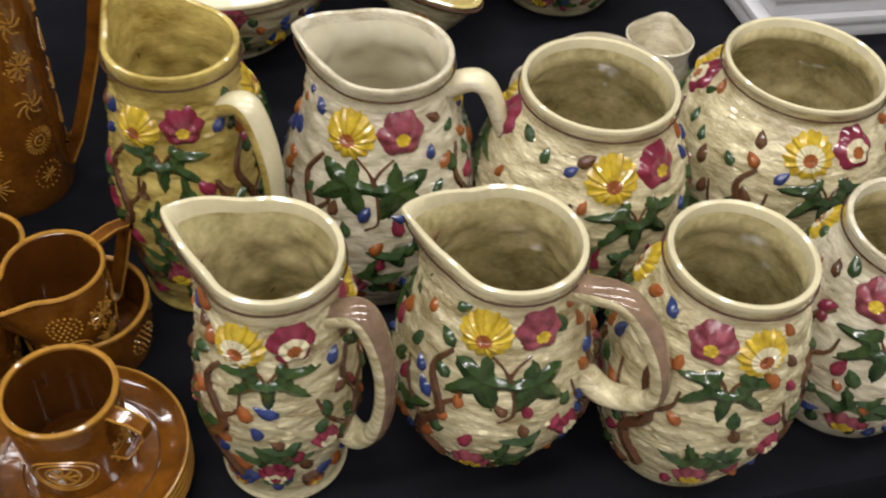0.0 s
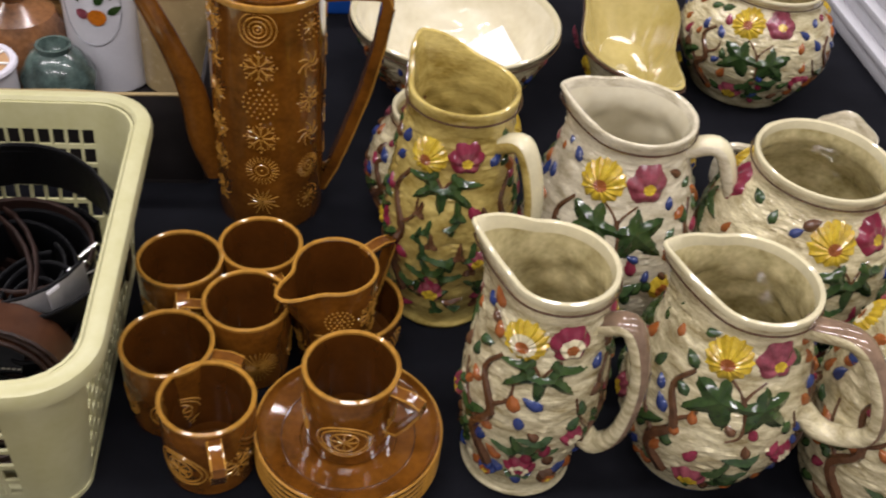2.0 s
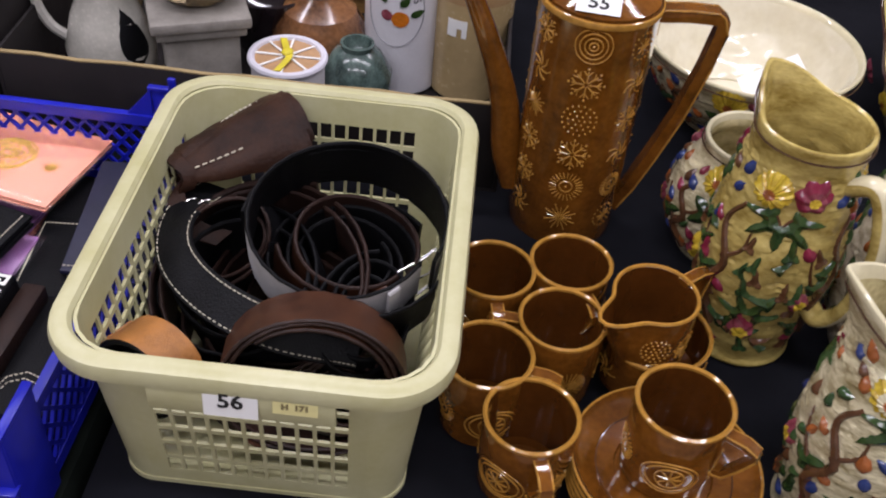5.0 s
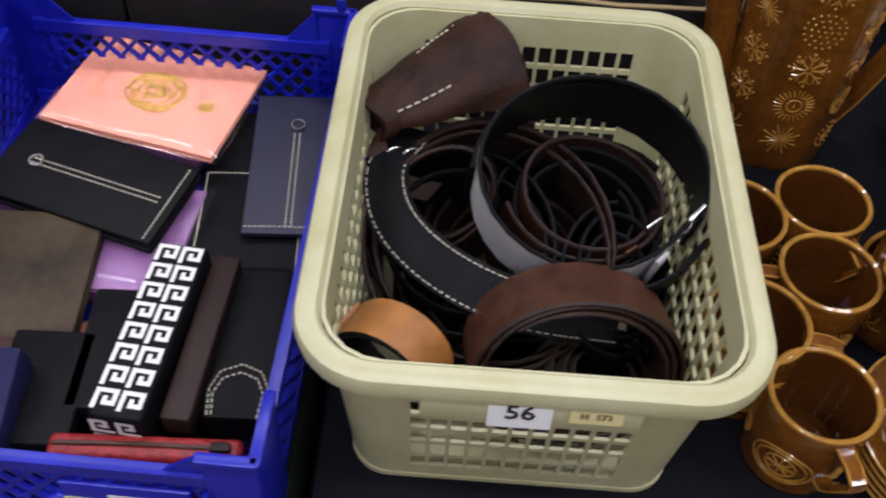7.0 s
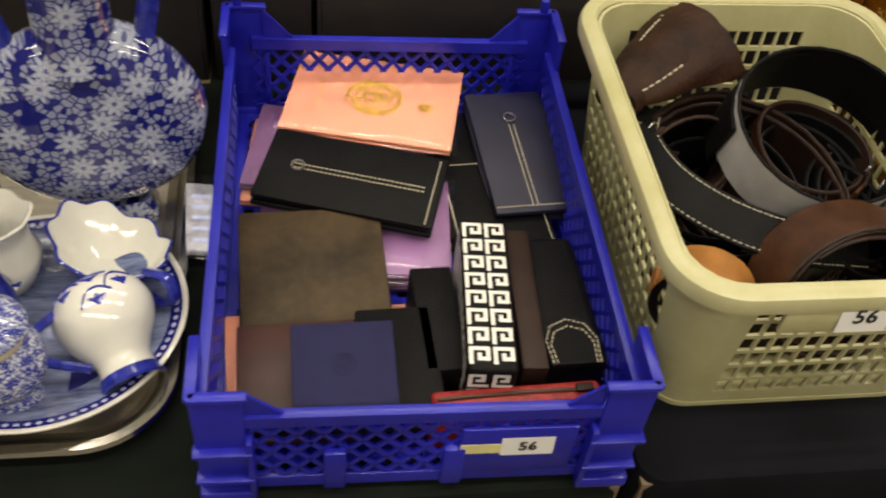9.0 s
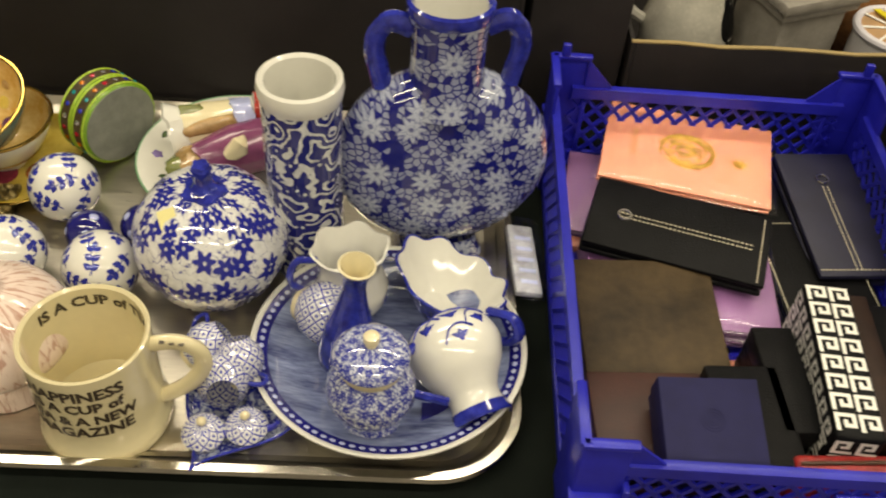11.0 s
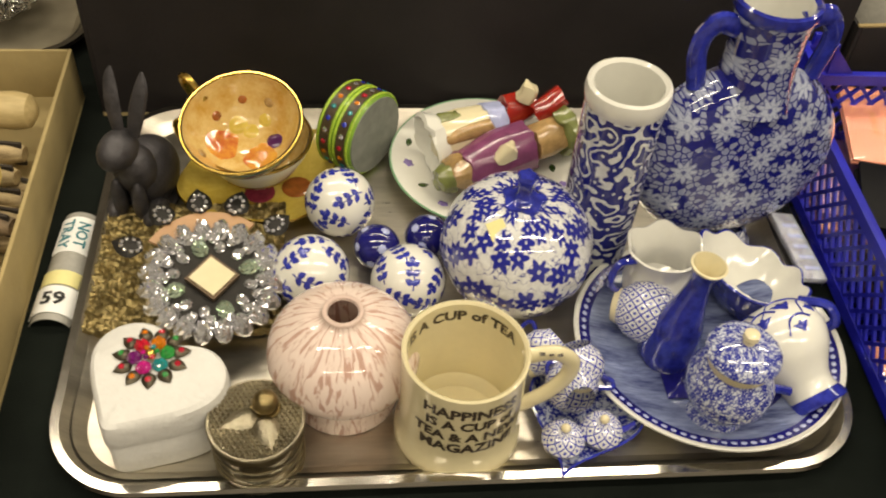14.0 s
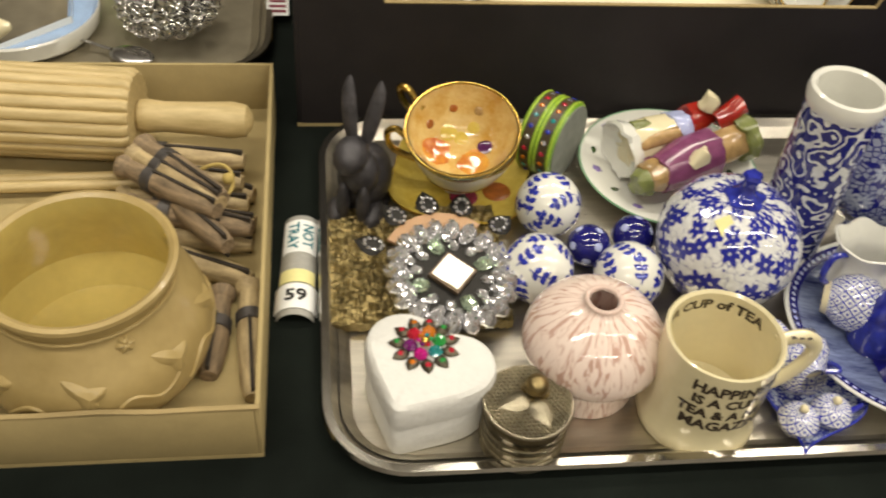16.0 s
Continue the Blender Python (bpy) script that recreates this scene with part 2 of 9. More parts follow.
def catmull(pts, n):
    pts = [Vector(p) for p in pts]
    ext = [2 * pts[0] - pts[1]] + pts + [2 * pts[-1] - pts[-2]]
    out = []
    for i in range(len(pts) - 1):
        a, b, c, d = ext[i:i + 4]
        for k in range(n):
            t = k / n
            out.append(0.5 * (2 * b + (c - a) * t + (2 * a - 5 * b + 4 * c - d) * t * t + (3 * b - a - 3 * c + d) * t ** 3))
    out.append(pts[-1])
    return out


def lathe(prof, seg=48, move=None, mats=None, closed_bottom=True):
    """Turn a profile of (r, z) round z. move(theta, r, z, i) gives the new (r, z). UVs are in metres."""
    bm = bmesh.new()
    uv = bm.loops.layers.uv.new("UVMap")
    rows, dist, s = [], [], 0.0
    for i, p in enumerate(prof):
        if i:
            s += math.hypot(p[0] - prof[i - 1][0], p[1] - prof[i - 1][1])
        dist.append(s)
        if p[0] < 1e-6:
            rows.append([bm.verts.new((0, 0, p[1]))])
            continue
        row = []
        for j in range(seg):
            th = 2 * math.pi * j / seg
            r, z = move(th, p[0], p[1], i) if move else (p[0], p[1])
            row.append(bm.verts.new((r * math.cos(th), r * math.sin(th), z)))
        rows.append(row)
    rmax = max(p[0] for p in prof)
    for i in range(len(rows) - 1):
        a, b = rows[i], rows[i + 1]
        if len(a) == 1 and len(b) == 1:
            continue
        for j in range(seg):
            k = (j + 1) % seg
            vs = [a[0], b[j], b[k]] if len(a) == 1 else [a[j], a[k], b[0]] if len(b) == 1 else [a[j], a[k], b[k], b[j]]
            f = bm.faces.new(vs)
            if mats:
                f.material_index = mats(i)
            for lp in f.loops:
                v = lp.vert
                jj = j if v in (a[j % len(a)], b[j % len(b)]) and not (v in (a[k % len(a)], b[k % len(b)])) else j + 1
                lp[uv].uv = (2 * math.pi * rmax * jj / seg, dist[i] if v in a else dist[i + 1])
    if closed_bottom and len(rows[0]) > 1:
        bm.faces.new(list(reversed(rows[0])))
    return bm


def tube(pts, radius, seg=8, flat=1.0, up=(0, 0, 1), caps=True, bm=None, index=None, close=False):
    """Sweep a round or flattened section along points. radius: a number or one for each point."""
    bm = bm or bmesh.new()
    pts = [Vector(p) for p in pts]
    rings = []
    n = len(pts)
    for i, p in enumerate(pts):
        d = (pts[(i + 1) % n] - pts[i - 1]) if close else (pts[min(i + 1, n - 1)] - pts[max(i - 1, 0)])
        d.normalize()
        side = d.cross(Vector(up))
        if side.length < 1e-4:
            side = d.cross(Vector((1, 0.2, 0)))
        side.normalize()
        nrm = side.cross(d)
        r = radius[i] if isinstance(radius, (list, tuple)) else radius
        rings.append([bm.verts.new(p + side * (r * math.cos(2 * math.pi * j / seg)) + nrm * (r * flat * math.sin(2 * math.pi * j / seg))) for j in range(seg)])
    for i in range(n if close else n - 1):
        a, b = rings[i], rings[(i + 1) % n]
        for j in range(seg):
            f = bm.faces.new((a[j], a[(j + 1) % seg], b[(j + 1) % seg], b[j]))
            if index:
                f.material_index = index(j)
    if caps and not close:
        bm.faces.new(list(reversed(rings[0])))
        bm.faces.new(rings[-1])
    return bm


def block(sx, sy, sz, cx=0, cy=0, cz=0, bevel=0.0, bm=None, rot=None, segs=2):
    """A box by its full sizes and its centre, with rounded edges."""
    own = bmesh.new()
    bmesh.ops.create_cube(own, size=1)
    bmesh.ops.scale(own, vec=(sx, sy, sz), verts=own.verts)
    if bevel:
        bmesh.ops.bevel(own, geom=own.edges[:], offset=bevel, segments=segs, affect="EDGES", profile=0.5)
    if rot is not None:
        bmesh.ops.transform(own, matrix=rot, verts=own.verts)
    bmesh.ops.translate(own, vec=(cx, cy, cz), verts=own.verts)
    if bm is None:
        return own
    join(bm, own)
    return bm


def join(bm, other):
    me = bpy.data.meshes.new("tmp")
    other.to_mesh(me)
    other.free()
    bm.from_mesh(me)
    bpy.data.meshes.remove(me)
    return bm


def ball(r, bm=None, at=(0, 0, 0), u=16, v=10, squash=(1, 1, 1)):
    own = bmesh.new()
    bmesh.ops.create_uvsphere(own, u_segments=u, v_segments=v, radius=r)
    bmesh.ops.scale(own, vec=squash, verts=own.verts)
    bmesh.ops.translate(own, vec=at, verts=own.verts)
    if bm is None:
        return own
    return join(bm, own)


def ribbon(pts, ups, width, thick, bm=None):
    """A strap along points; ups gives the direction of its width at each."""
    bm = bm or bmesh.new()
    pts = [Vector(p) for p in pts]
    rows = []
    for i, p in enumerate(pts):
        d = (pts[min(i + 1, len(pts) - 1)] - pts[max(i - 1, 0)]).normalized()
        u = Vector(ups[i]).normalized()
        n = d.cross(u).normalized()
        w, t = u * width / 2, n * thick / 2
        rows.append([bm.verts.new(p + q) for q in (-w * 0.94 - t, -w - t * 0.3, -w + t * 0.3, -w * 0.94 + t, w * 0.94 + t, w + t * 0.3, w - t * 0.3, w * 0.94 - t)])
    for a, b in zip(rows, rows[1:]):
        for j in range(8):
            f = bm.faces.new((a[j], a[(j + 1) % 8], b[(j + 1) % 8], b[j]))
            f.material_index = 1 if j == 3 else 0
    bm.faces.new(list(reversed(rows[0])))
    bm.faces.new(rows[-1])
    return bm


def lettering(text, size, material, parent, m, wrap=None, name="lettering", bold=0.0):
    """Words in the built-in font as a thin mesh, centred. wrap(x, y) bends them onto a surface."""
    cu = bpy.data.curves.new("words", "FONT")
    cu.body, cu.size, cu.align_x, cu.align_y, cu.offset = text, size, "CENTER", "CENTER", bold
    cu.resolution_u = 2
    tmp = bpy.data.objects.new("words", cu)
    scene.collection.objects.link(tmp)
    bpy.context.view_layer.update()
    me = bpy.data.meshes.new_from_object(tmp.evaluated_get(bpy.context.evaluated_depsgraph_get()))
    bpy.data.objects.remove(tmp)
    bpy.data.curves.remove(cu)
    for v in me.vertices:
        v.co = Vector(wrap(v.co.x, v.co.y)) if wrap else m @ v.co
    me.materials.clear()
    me.materials.append(material)
    o = new(name, me)
    o.parent = parent
    return o


class Skin:
    """The outside of a turned body, addressed by an angle and the way up along its profile."""

    def __init__(self, prof):
        self.p = [Vector(q) for q in prof]
        self.s = [0.0]
        for a, b in zip(self.p, self.p[1:]):
            self.s.append(self.s[-1] + (b - a).length)

    def at(self, s):
        s = min(max(s, 0), self.s[-1] - 1e-6)
        for i in range(len(self.s) - 1):
            if s <= self.s[i + 1]:
                break
        f = (s - self.s[i]) / max(1e-9, self.s[i + 1] - self.s[i])
        q, d = self.p[i].lerp(self.p[i + 1], f), (self.p[i + 1] - self.p[i]).normalized()
        return q[0], q[1], d[1], -d[0]

    def high(self, z):
        """The way up at which the body reaches the height z."""
        for i in range(len(self.p) - 1):
            if self.p[i][1] <= z <= self.p[i + 1][1]:
                return self.s[i] + (self.s[i + 1] - self.s[i]) * (z - self.p[i][1]) / max(1e-9, self.p[i + 1][1] - self.p[i][1])
        return self.s[-1]

    def put(self, th0, s0, u, v, h):
        r, z, nr, nz = self.at(s0 + v)
        mid = max(0.012, self.at(s0)[0])
        th = th0 + u / mid
        return ((r + nr * h) * math.cos(th), (r + nr * h) * math.sin(th), z + nz * h)


def wrap_mesh(bm, skin, th, s, turn=0.0, scale=1.0):
    c, sn = math.cos(turn), math.sin(turn)
    for v in bm.verts:
        u, w, h = v.co
        v.co = skin.put(th, s, (u * c - w * sn) * scale, (u * sn + w * c) * scale, h)
    return bm


def rosette(radius, petals, height, depth=0.18, rings=4, seg=40, split=0.45, hole=None, drop=0.0):
    """A domed flower head in flat (u, v, h); faces inside the split take material 1, inside the hole material 2."""
    bm = bmesh.new()
    c = bm.verts.new((0, -drop * radius, height * 0.75))
    prev = None
    for i in range(1, rings + 1):
        f = i / rings
        row = []
        for j in range(seg):
            a = 2 * math.pi * j / seg
            lob = 1 - depth * f * (0.5 - 0.5 * math.cos(petals * a))
            h = height * (1 - f ** 3) * (1 + 0.35 * math.cos(petals * a) * f) - (0.0006 if i == rings else 0)
            row.append(bm.verts.new((radius * f * lob * math.cos(a), radius * f * lob * math.sin(a) - drop * radius * (1 - f), h)))
        for j in range(seg):
            k = (j + 1) % seg
            fc = bm.faces.new((c, row[j], row[k]) if prev is None else (prev[j], row[j], row[k], prev[k]))
            fc.material_index = 2 if hole and f <= hole else 1 if f <= split else 0
        prev = row
    return bm


def leafy(length, width, lobes, height, seg=40):
    """A lobed leaf in flat (u, v, h), its stalk at the bottom; the lobes are pointed and ridged."""
    bm = bmesh.new()
    c = bm.verts.new((0, length * 0.35, height))
    prev = None
    for f in (0.4, 0.75, 1.0):
        row = []
        for j in range(seg):
            a = 2 * math.pi * j / seg
            saw = abs(((lobes * (a - math.pi / 2) / (2 * math.pi)) % 1.0) * 2 - 1) if lobes > 1 else 1.0
            lob = 1 - (1 - (0.50 + 0.55 * saw ** 1.2)) * min(1, f * 1.2) if lobes > 1 else 1.0
            r = f * lob
            u, v = width / 2 * r * math.cos(a), length * (0.35 + (0.65 if math.sin(a) > 0 else 0.35) * r * math.sin(a))
            if lobes <= 1:
                u *= max(0.0, 1 - abs(math.sin(a)) ** 3 * 0.8)
            vein = 0.60 + 0.60 * saw ** 2 if lobes > 1 else 1.0
            row.append(bm.verts.new((u, v, height * (1 - f * f * 0.85) * vein - (0.0006 if f == 1.0 else 0))))
        for j in range(seg):
            k = (j + 1) % seg
            bm.faces.new((c, row[j], row[k]) if prev is None else (prev[j], row[j], row[k], prev[k]))
        prev = row
    return bm


def twig(pts, r0, r1, seg=6):
    pts = catmull([(*p, 0.0004) for p in pts], 5)
    n = len(pts) - 1
    return tube(pts, [r0 + (r1 - r0) * i / n for i in range(n + 1)], seg, 0.8)


def lattice(fn, us, vs, hole, thick, bm=None):
    """A sheet fn(u, v) -> (point, normal) over grid lines, with the cells for which hole(i, j) holds left open, and real thickness."""
    bm = bm or bmesh.new()
    P = [[fn(u, v) for v in vs] for u in us]
    A = [[bm.verts.new(Vector(p)) for p, n in row] for row in P]
    B = [[bm.verts.new(Vector(p) - Vector(n) * thick) for p, n in row] for row in P]
    nu, nv = len(us) - 1, len(vs) - 1

    def solid(i, j):
        return 0 <= i < nu and 0 <= j < nv and not hole(i, j)

    for i in range(nu):
        for j in range(nv):
            if not solid(i, j):
                continue
            bm.faces.new((A[i][j], A[i + 1][j], A[i + 1][j + 1], A[i][j + 1]))
            bm.faces.new((B[i][j], B[i][j + 1], B[i + 1][j + 1], B[i + 1][j]))
            for (a, b), (di, dj) in ((((i, j), (i + 1, j)), (0, -1)), (((i + 1, j), (i + 1, j + 1)), (1, 0)), (((i + 1, j + 1), (i, j + 1)), (0, 1)), (((i, j + 1), (i, j)), (-1, 0))):
                if not solid(i + di, j + dj):
                    bm.faces.new((A[a[0]][a[1]], B[a[0]][a[1]], B[b[0]][b[1]], A[b[0]][b[1]]))
    return bm


def rounded_rect(hx, hy, r, n=8, cx=0, cy=0):
    out = []
    for qx, qy, a0 in ((1, 1, 0), (-1, 1, 90), (-1, -1, 180), (1, -1, 270)):
        for k in range(n + 1):
            a = radians(a0 + 90 * k / n)
            out.append((cx + qx * (hx - r) + r * math.cos(a), cy + qy * (hy - r) + r * math.sin(a)))
    return out


def loft(loops, mats=None, close_first=False, close_last=False, bm=None):
    bm = bm or bmesh.new()
    rows = [[bm.verts.new(p) for p in lp] for lp in loops]
    n = len(rows[0])
    for i in range(len(rows) - 1):
        for j in range(n):
            f = bm.faces.new((rows[i][j], rows[i][(j + 1) % n], rows[i + 1][(j + 1) % n], rows[i + 1][j]))
            if mats:
                f.material_index = mats(i)
    if close_first:
        bm.faces.new(list(reversed(rows[0])))
    if close_last:
        bm.faces.new(rows[-1])
    return bm


# ---- the hall and the tables ----
WALLP = mat("painted_wall", (0.62, 0.60, 0.56), 0.8, vary=0.08, scale=2, bump=0.1)
FLOORM = mat("brown_hall_floor", (0.14, 0.11, 0.085), 0.6, vary=0.25, scale=3, bump=0.05)
CEILM = mat("white_ceiling", (0.75, 0.74, 0.72), 0.85, vary=0.05, scale=2, bump=0.1)


def slab(name, sx, sy, sz, cx, cy, cz, m, label="", category=""):
    return tagged(part(name, block(sx, sy, sz, cx, cy, cz), m, None, smooth=False), label, category, kind="structure")


slab("floor", 8.4, 7.4, 0.1, -0.5, 0.6, -0.80, FLOORM, "brown hall floor under the sale tables", "floor")
slab("ceiling", 8.4, 7.4, 0.1, -0.5, 0.6, 2.25, CEILM, "plain white ceiling of the hall", "ceiling")
slab("wall_north", 8.4, 0.1, 2.95, -0.5, 4.25, 0.725, WALLP, "pale painted hall wall", "wall")
slab("wall_south", 8.4, 0.1, 2.95, -0.5, -3.05, 0.725, WALLP, "pale painted hall wall", "wall")
slab("wall_east", 0.1, 7.2, 2.95, 3.65, 0.6, 0.725, WALLP, "pale painted hall wall", "wall")
slab("wall_west", 0.1, 7.2, 2.95, -4.65, 0.6, 0.725, WALLP, "pale painted hall wall", "wall")


def cloth_table(x0, x1, y0, y1, m, label):
    t = thing("trestle_table", label, "table", (x0 + x1) / 2, (y0 + y1) / 2, -0.75)
    hx, hy = (x1 - x0) / 2, (y1 - y0) / 2
    part("tabletop", block(2 * hx - 0.01, 2 * hy - 0.01, 0.03, 0, 0, 0.727), mat("board", (0.2, 0.14, 0.09), 0.6, vary=0.3, scale=8), t, smooth=False)
    loops = []
    for inset, z in ((0.0, 0.60), (0.0, 0.68), (0.0, 0.735), (0.004, 0.747), (0.012, 0.75)):
        row = []
        for k, (px, py) in enumerate(rounded_rect(hx - inset, hy - inset, 0.02, 4)):
            row.append((px, py + (0.004 * math.sin(px * 40) if z < 0.7 else 0), z))
        loops.append(row)
    part("tablecloth_top", loft(loops, close_last=True), m, t, "dark cloth drawn over the top")
    for sx in (-1, 1):
        for sy in (-1, 1):
            part("leg", block(0.04, 0.04, 0.71, sx * (hx - 0.08), sy * (hy - 0.08), 0.355, 0.004), mat("leg_steel", (0.05, 0.05, 0.05), 0.4, 0.8), t)
    part("lower_shelf", block(2 * hx - 0.1, 2 * hy - 0.04, 0.02, 0, 0, 0.40, 0.003), FLOORM, t, "plain lower board")
    return t


cloth_table(-0.53, 1.6, 0.277, 1.30, CLOTH, "long sale table covered with black cloth")
cloth_table(-2.4, -0.536, 0.277, 1.30, CLOTH_G, "long sale table covered with dark green cloth")


# ---- relief pottery: jugs and vases ----
def pottery(name, label, x, y, prof, rz=0, glaze=None, inner=None, spout=None, handle=None, seed=1, seg=168, facing=-90, band=True, style="plain", rough_amp=0.0015, category="jug", group="relief pottery jugs and vases", rim_c=None, foot=None):
    """A hand-painted relief jug. prof: outer (r, z) from foot to rim; spout: (angle, out, up); handle: (angle, low, high, out)."""
    rnd = random.Random(seed)
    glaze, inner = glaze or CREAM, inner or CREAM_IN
    t = thing(name, label, category, x, y, 0, rz, group)
    outer = catmull([(r, z, 0) for r, z in prof], 15)
    outer = [(max(0.001, p[0]), p[1]) for p in outer]
    top = prof[-1][1]
    n_out = len(outer)
    wall = 0.0042
    lip = [(outer[-1][0] - 0.0006, top + 0.0018), (outer[-1][0] - wall * 0.5, top + 0.0026), (outer[-1][0] - wall, top + 0.0014)]
    inn = [(max(0.004, r - wall - 0.001), z) for r, z in reversed(outer) if z > 0.010 and z < top - 0.002]
    inn = [p for i, p in enumerate(inn) if i % 2 == 0] + [(inn[-1][0] * 0.6, 0.009), (0.0, 0.008)]
    whole = [(0.0, 0.003), (outer[0][0] * 0.8, 0.002)] + outer + lip + inn
    n0 = 2
    ztop0 = top - 0.055

    def move(th, r, z, i):
        k = i - n0
        if 0 <= k < n_out and 0.012 < z < top - 0.014:
            fade = min(1, (z - 0.012) / 0.01, (top - 0.014 - z) / 0.01)
            a = noise.noise((math.cos(th) * r * 60 + seed, math.sin(th) * r * 60, z * 340 + 7 * noise.noise((math.cos(th) * r * 40, math.sin(th) * r * 40, z * 30 + seed))))
            b = noise.noise((math.cos(th) * r * 110, math.sin(th) * r * 110 + seed, z * 560))
            r += rough_amp * fade * (0.55 - 1.9 * abs(a) + 0.55 * b)
        elif k >= n_out + 3 and z > 0.012:
            r += 0.0046 * min(1, max(0, top - 0.012 - z) / 0.03) * noise.noise((math.cos(th) * 2.6 + seed, math.sin(th) * 2.6, z * 60))
        if spout and z > ztop0:
            w = min(1, (z - ztop0) / (top - ztop0)) ** 1.6
            d = (th - radians(spout[0]) + math.pi) % (2 * math.pi) - math.pi
            g = math.exp(-(abs(d) / 0.40) ** 1.25)
            pinch = math.exp(-((abs(d) - 0.85) / 0.3) ** 2)
            r += w * (spout[1] * g - 0.12 * spout[1] * pinch)
            z += w * spout[2] * math.exp(-(d / 0.75) ** 2)
        return r, z

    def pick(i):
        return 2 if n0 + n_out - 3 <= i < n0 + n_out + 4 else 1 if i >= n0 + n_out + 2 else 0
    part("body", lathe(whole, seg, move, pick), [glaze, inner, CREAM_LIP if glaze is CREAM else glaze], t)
    if band:
        zb = top - 0.0065
        rb = outer[-2][0] + 0.0004
        loop = []
        for j in range(64):
            th = 2 * math.pi * j / 64
            r2, z2 = move(th, rb, zb, n0 + n_out - 1)
            loop.append(((r2 + 0.0006) * math.cos(th), (r2 + 0.0006) * math.sin(th), z2))
        part("rim_line", tube(loop, 0.0008, 6, 1.0, close=True), rim_c or G_LINE, t, "brown painted line under the lip")
    if foot:
        part("foot_line", lathe([(outer[0][0] + 0.0004, 0.0005), (outer[2][0] + 0.0012, outer[2][1]), (outer[4][0] + 0.0012, outer[4][1])], 48, closed_bottom=False), foot, t, "blue painted foot band")
    skin = Skin(outer)
    if handle:
        a, zl, zh, out = handle
        rh, rl = skin.at(skin.high(zh))[0], skin.at(skin.high(zl))[0]
        hp = catmull([(rh - 0.004, 0, zh), (rh + out * 0.55, 0, zh + 0.008), (rh + out, 0, zh - (zh - zl) * 0.30), (rl + out * 0.75, 0, zl + (zh - zl) * 0.2), (rl + out * 0.3, 0, zl - 0.004), (rl - 0.005, 0, zl + 0.004)], 7)
        hp = [Vector((p.x * math.cos(radians(a)), p.x * math.sin(radians(a)), p.z)) for p in hp]
        side = (-math.sin(radians(a)), math.cos(radians(a)), 0)
        n = len(hp)
        part("handle", tube(hp, [0.0062 + 0.0020 * abs(2 * i / n - 1) for i in range(n)], 18, 1.35, up=side, index=lambda j: 1 if j <= 2 or j >= 15 else 0), [glaze, G_MAUVE if glaze is CREAM else CREAM_LIP], t, "looped handle with a brown painted back" if glaze is CREAM else "looped cream handle")
    # the painted relief: pairs of flowers over a lobed leaf, twigs, buds and leaves
    zmid = top * 0.83
    def flower(th, z, r, m, c, pet, hole=None, dep=0.2, extra=None):
        part("flower", wrap_mesh(rosette(r, pet, 0.0048, dep, split=0.55, hole=hole, drop=0.30), skin, th, skin.high(z)), [m, c, extra or c], t)
    def leaf(th, z, ln, wd, lobes, m, turn):
        part("leaf", wrap_mesh(leafy(ln, wd, lobes, 0.0036), skin, th, skin.high(z), turn), m, t)
    def twigs(th, z, pts, r0=0.0022, r1=0.001):
        part("twig", wrap_mesh(twig(pts, r0, r1), skin, th, skin.high(z)), G_BROWN, t)
    sc = min(1.2, max(1.0, max(p[0] for p in prof) / 0.064))
    starts = [radians(facing), radians(facing + 128), radians(facing - 128)]
    for k, th in enumerate(starts):
        ringed = style == "ringed"
        R = skin.at(skin.high(zmid))[0]
        du = 0.0150 * sc / R * (-1 if style == "swapped" else 1)
        flower(th - du, zmid, 0.0172 * sc, G_YELLOW, CREAM_LIP if ringed or style == "swapped" else G_YELLOW, 15, 0.26, 0.13, G_RUST)
        flower(th + du, zmid + 0.003, 0.0156 * sc, G_PURPLE if style in ("ringed", "leafy") else G_PINK, CREAM_LIP if ringed else G_PINK, 6, 0.28, 0.12, G_RUST if ringed else G_YELLOW)
        for sg in (-1, 1):
            twigs(th, zmid - 0.022 * sc, [(0.0, -0.006 * sc), (sg * 0.004, 0.002), (sg * 0.012 * sc, 0.010 * sc)], 0.0014)
        lz = zmid - 0.023 * sc
        if style == "plain":
            # two hanging vine leaves on one stalk
            twigs(th, lz, [(0.0, 0.0), (0.003, -0.014 * sc), (0.004, -0.030 * sc), (-0.004, -0.036 * sc)], 0.0015)
            leaf(th - 0.002 / R, lz + 0.003, 0.041 * sc, 0.042 * sc, 5, G_GREEN, 2.25)
            leaf(th + 0.002 / R, lz + 0.002, 0.041 * sc, 0.042 * sc, 5, G_GREEN, -2.35)
        else:
            for tn, ln in ((1.65, 0.032), (2.35, 0.033), (3.14, 0.030), (-2.35, 0.033), (-1.65, 0.032)):
                leaf(th, lz + 0.004, ln * sc, 0.020 * sc, 3, G_DKGREEN if tn == 3.14 else G_GREEN, tn)
        # a low flower with its leaves
        zl = max(0.026, top * 0.22)
        Rl = skin.at(skin.high(zl))[0]
        lo = -0.016 / Rl if style == "plain" else 0.0
        flower(th + lo, zl, 0.0130 * sc, G_PURPLE if ringed else G_PINK, CREAM_LIP if ringed else G_YELLOW, 6, 0.25, 0.12, G_PURPLE if ringed else G_YELLOW)
        for tn in (-1.9, -1.1, -0.3) if style == "plain" else (-1.2, -0.4, 0.4, 1.2):
            leaf(th + lo + (0.012 / Rl if style == "plain" else 0), zl + (0.002 if style == "plain" else 0.013), 0.028 * sc, 0.019 * sc, 3, G_GREEN, tn)
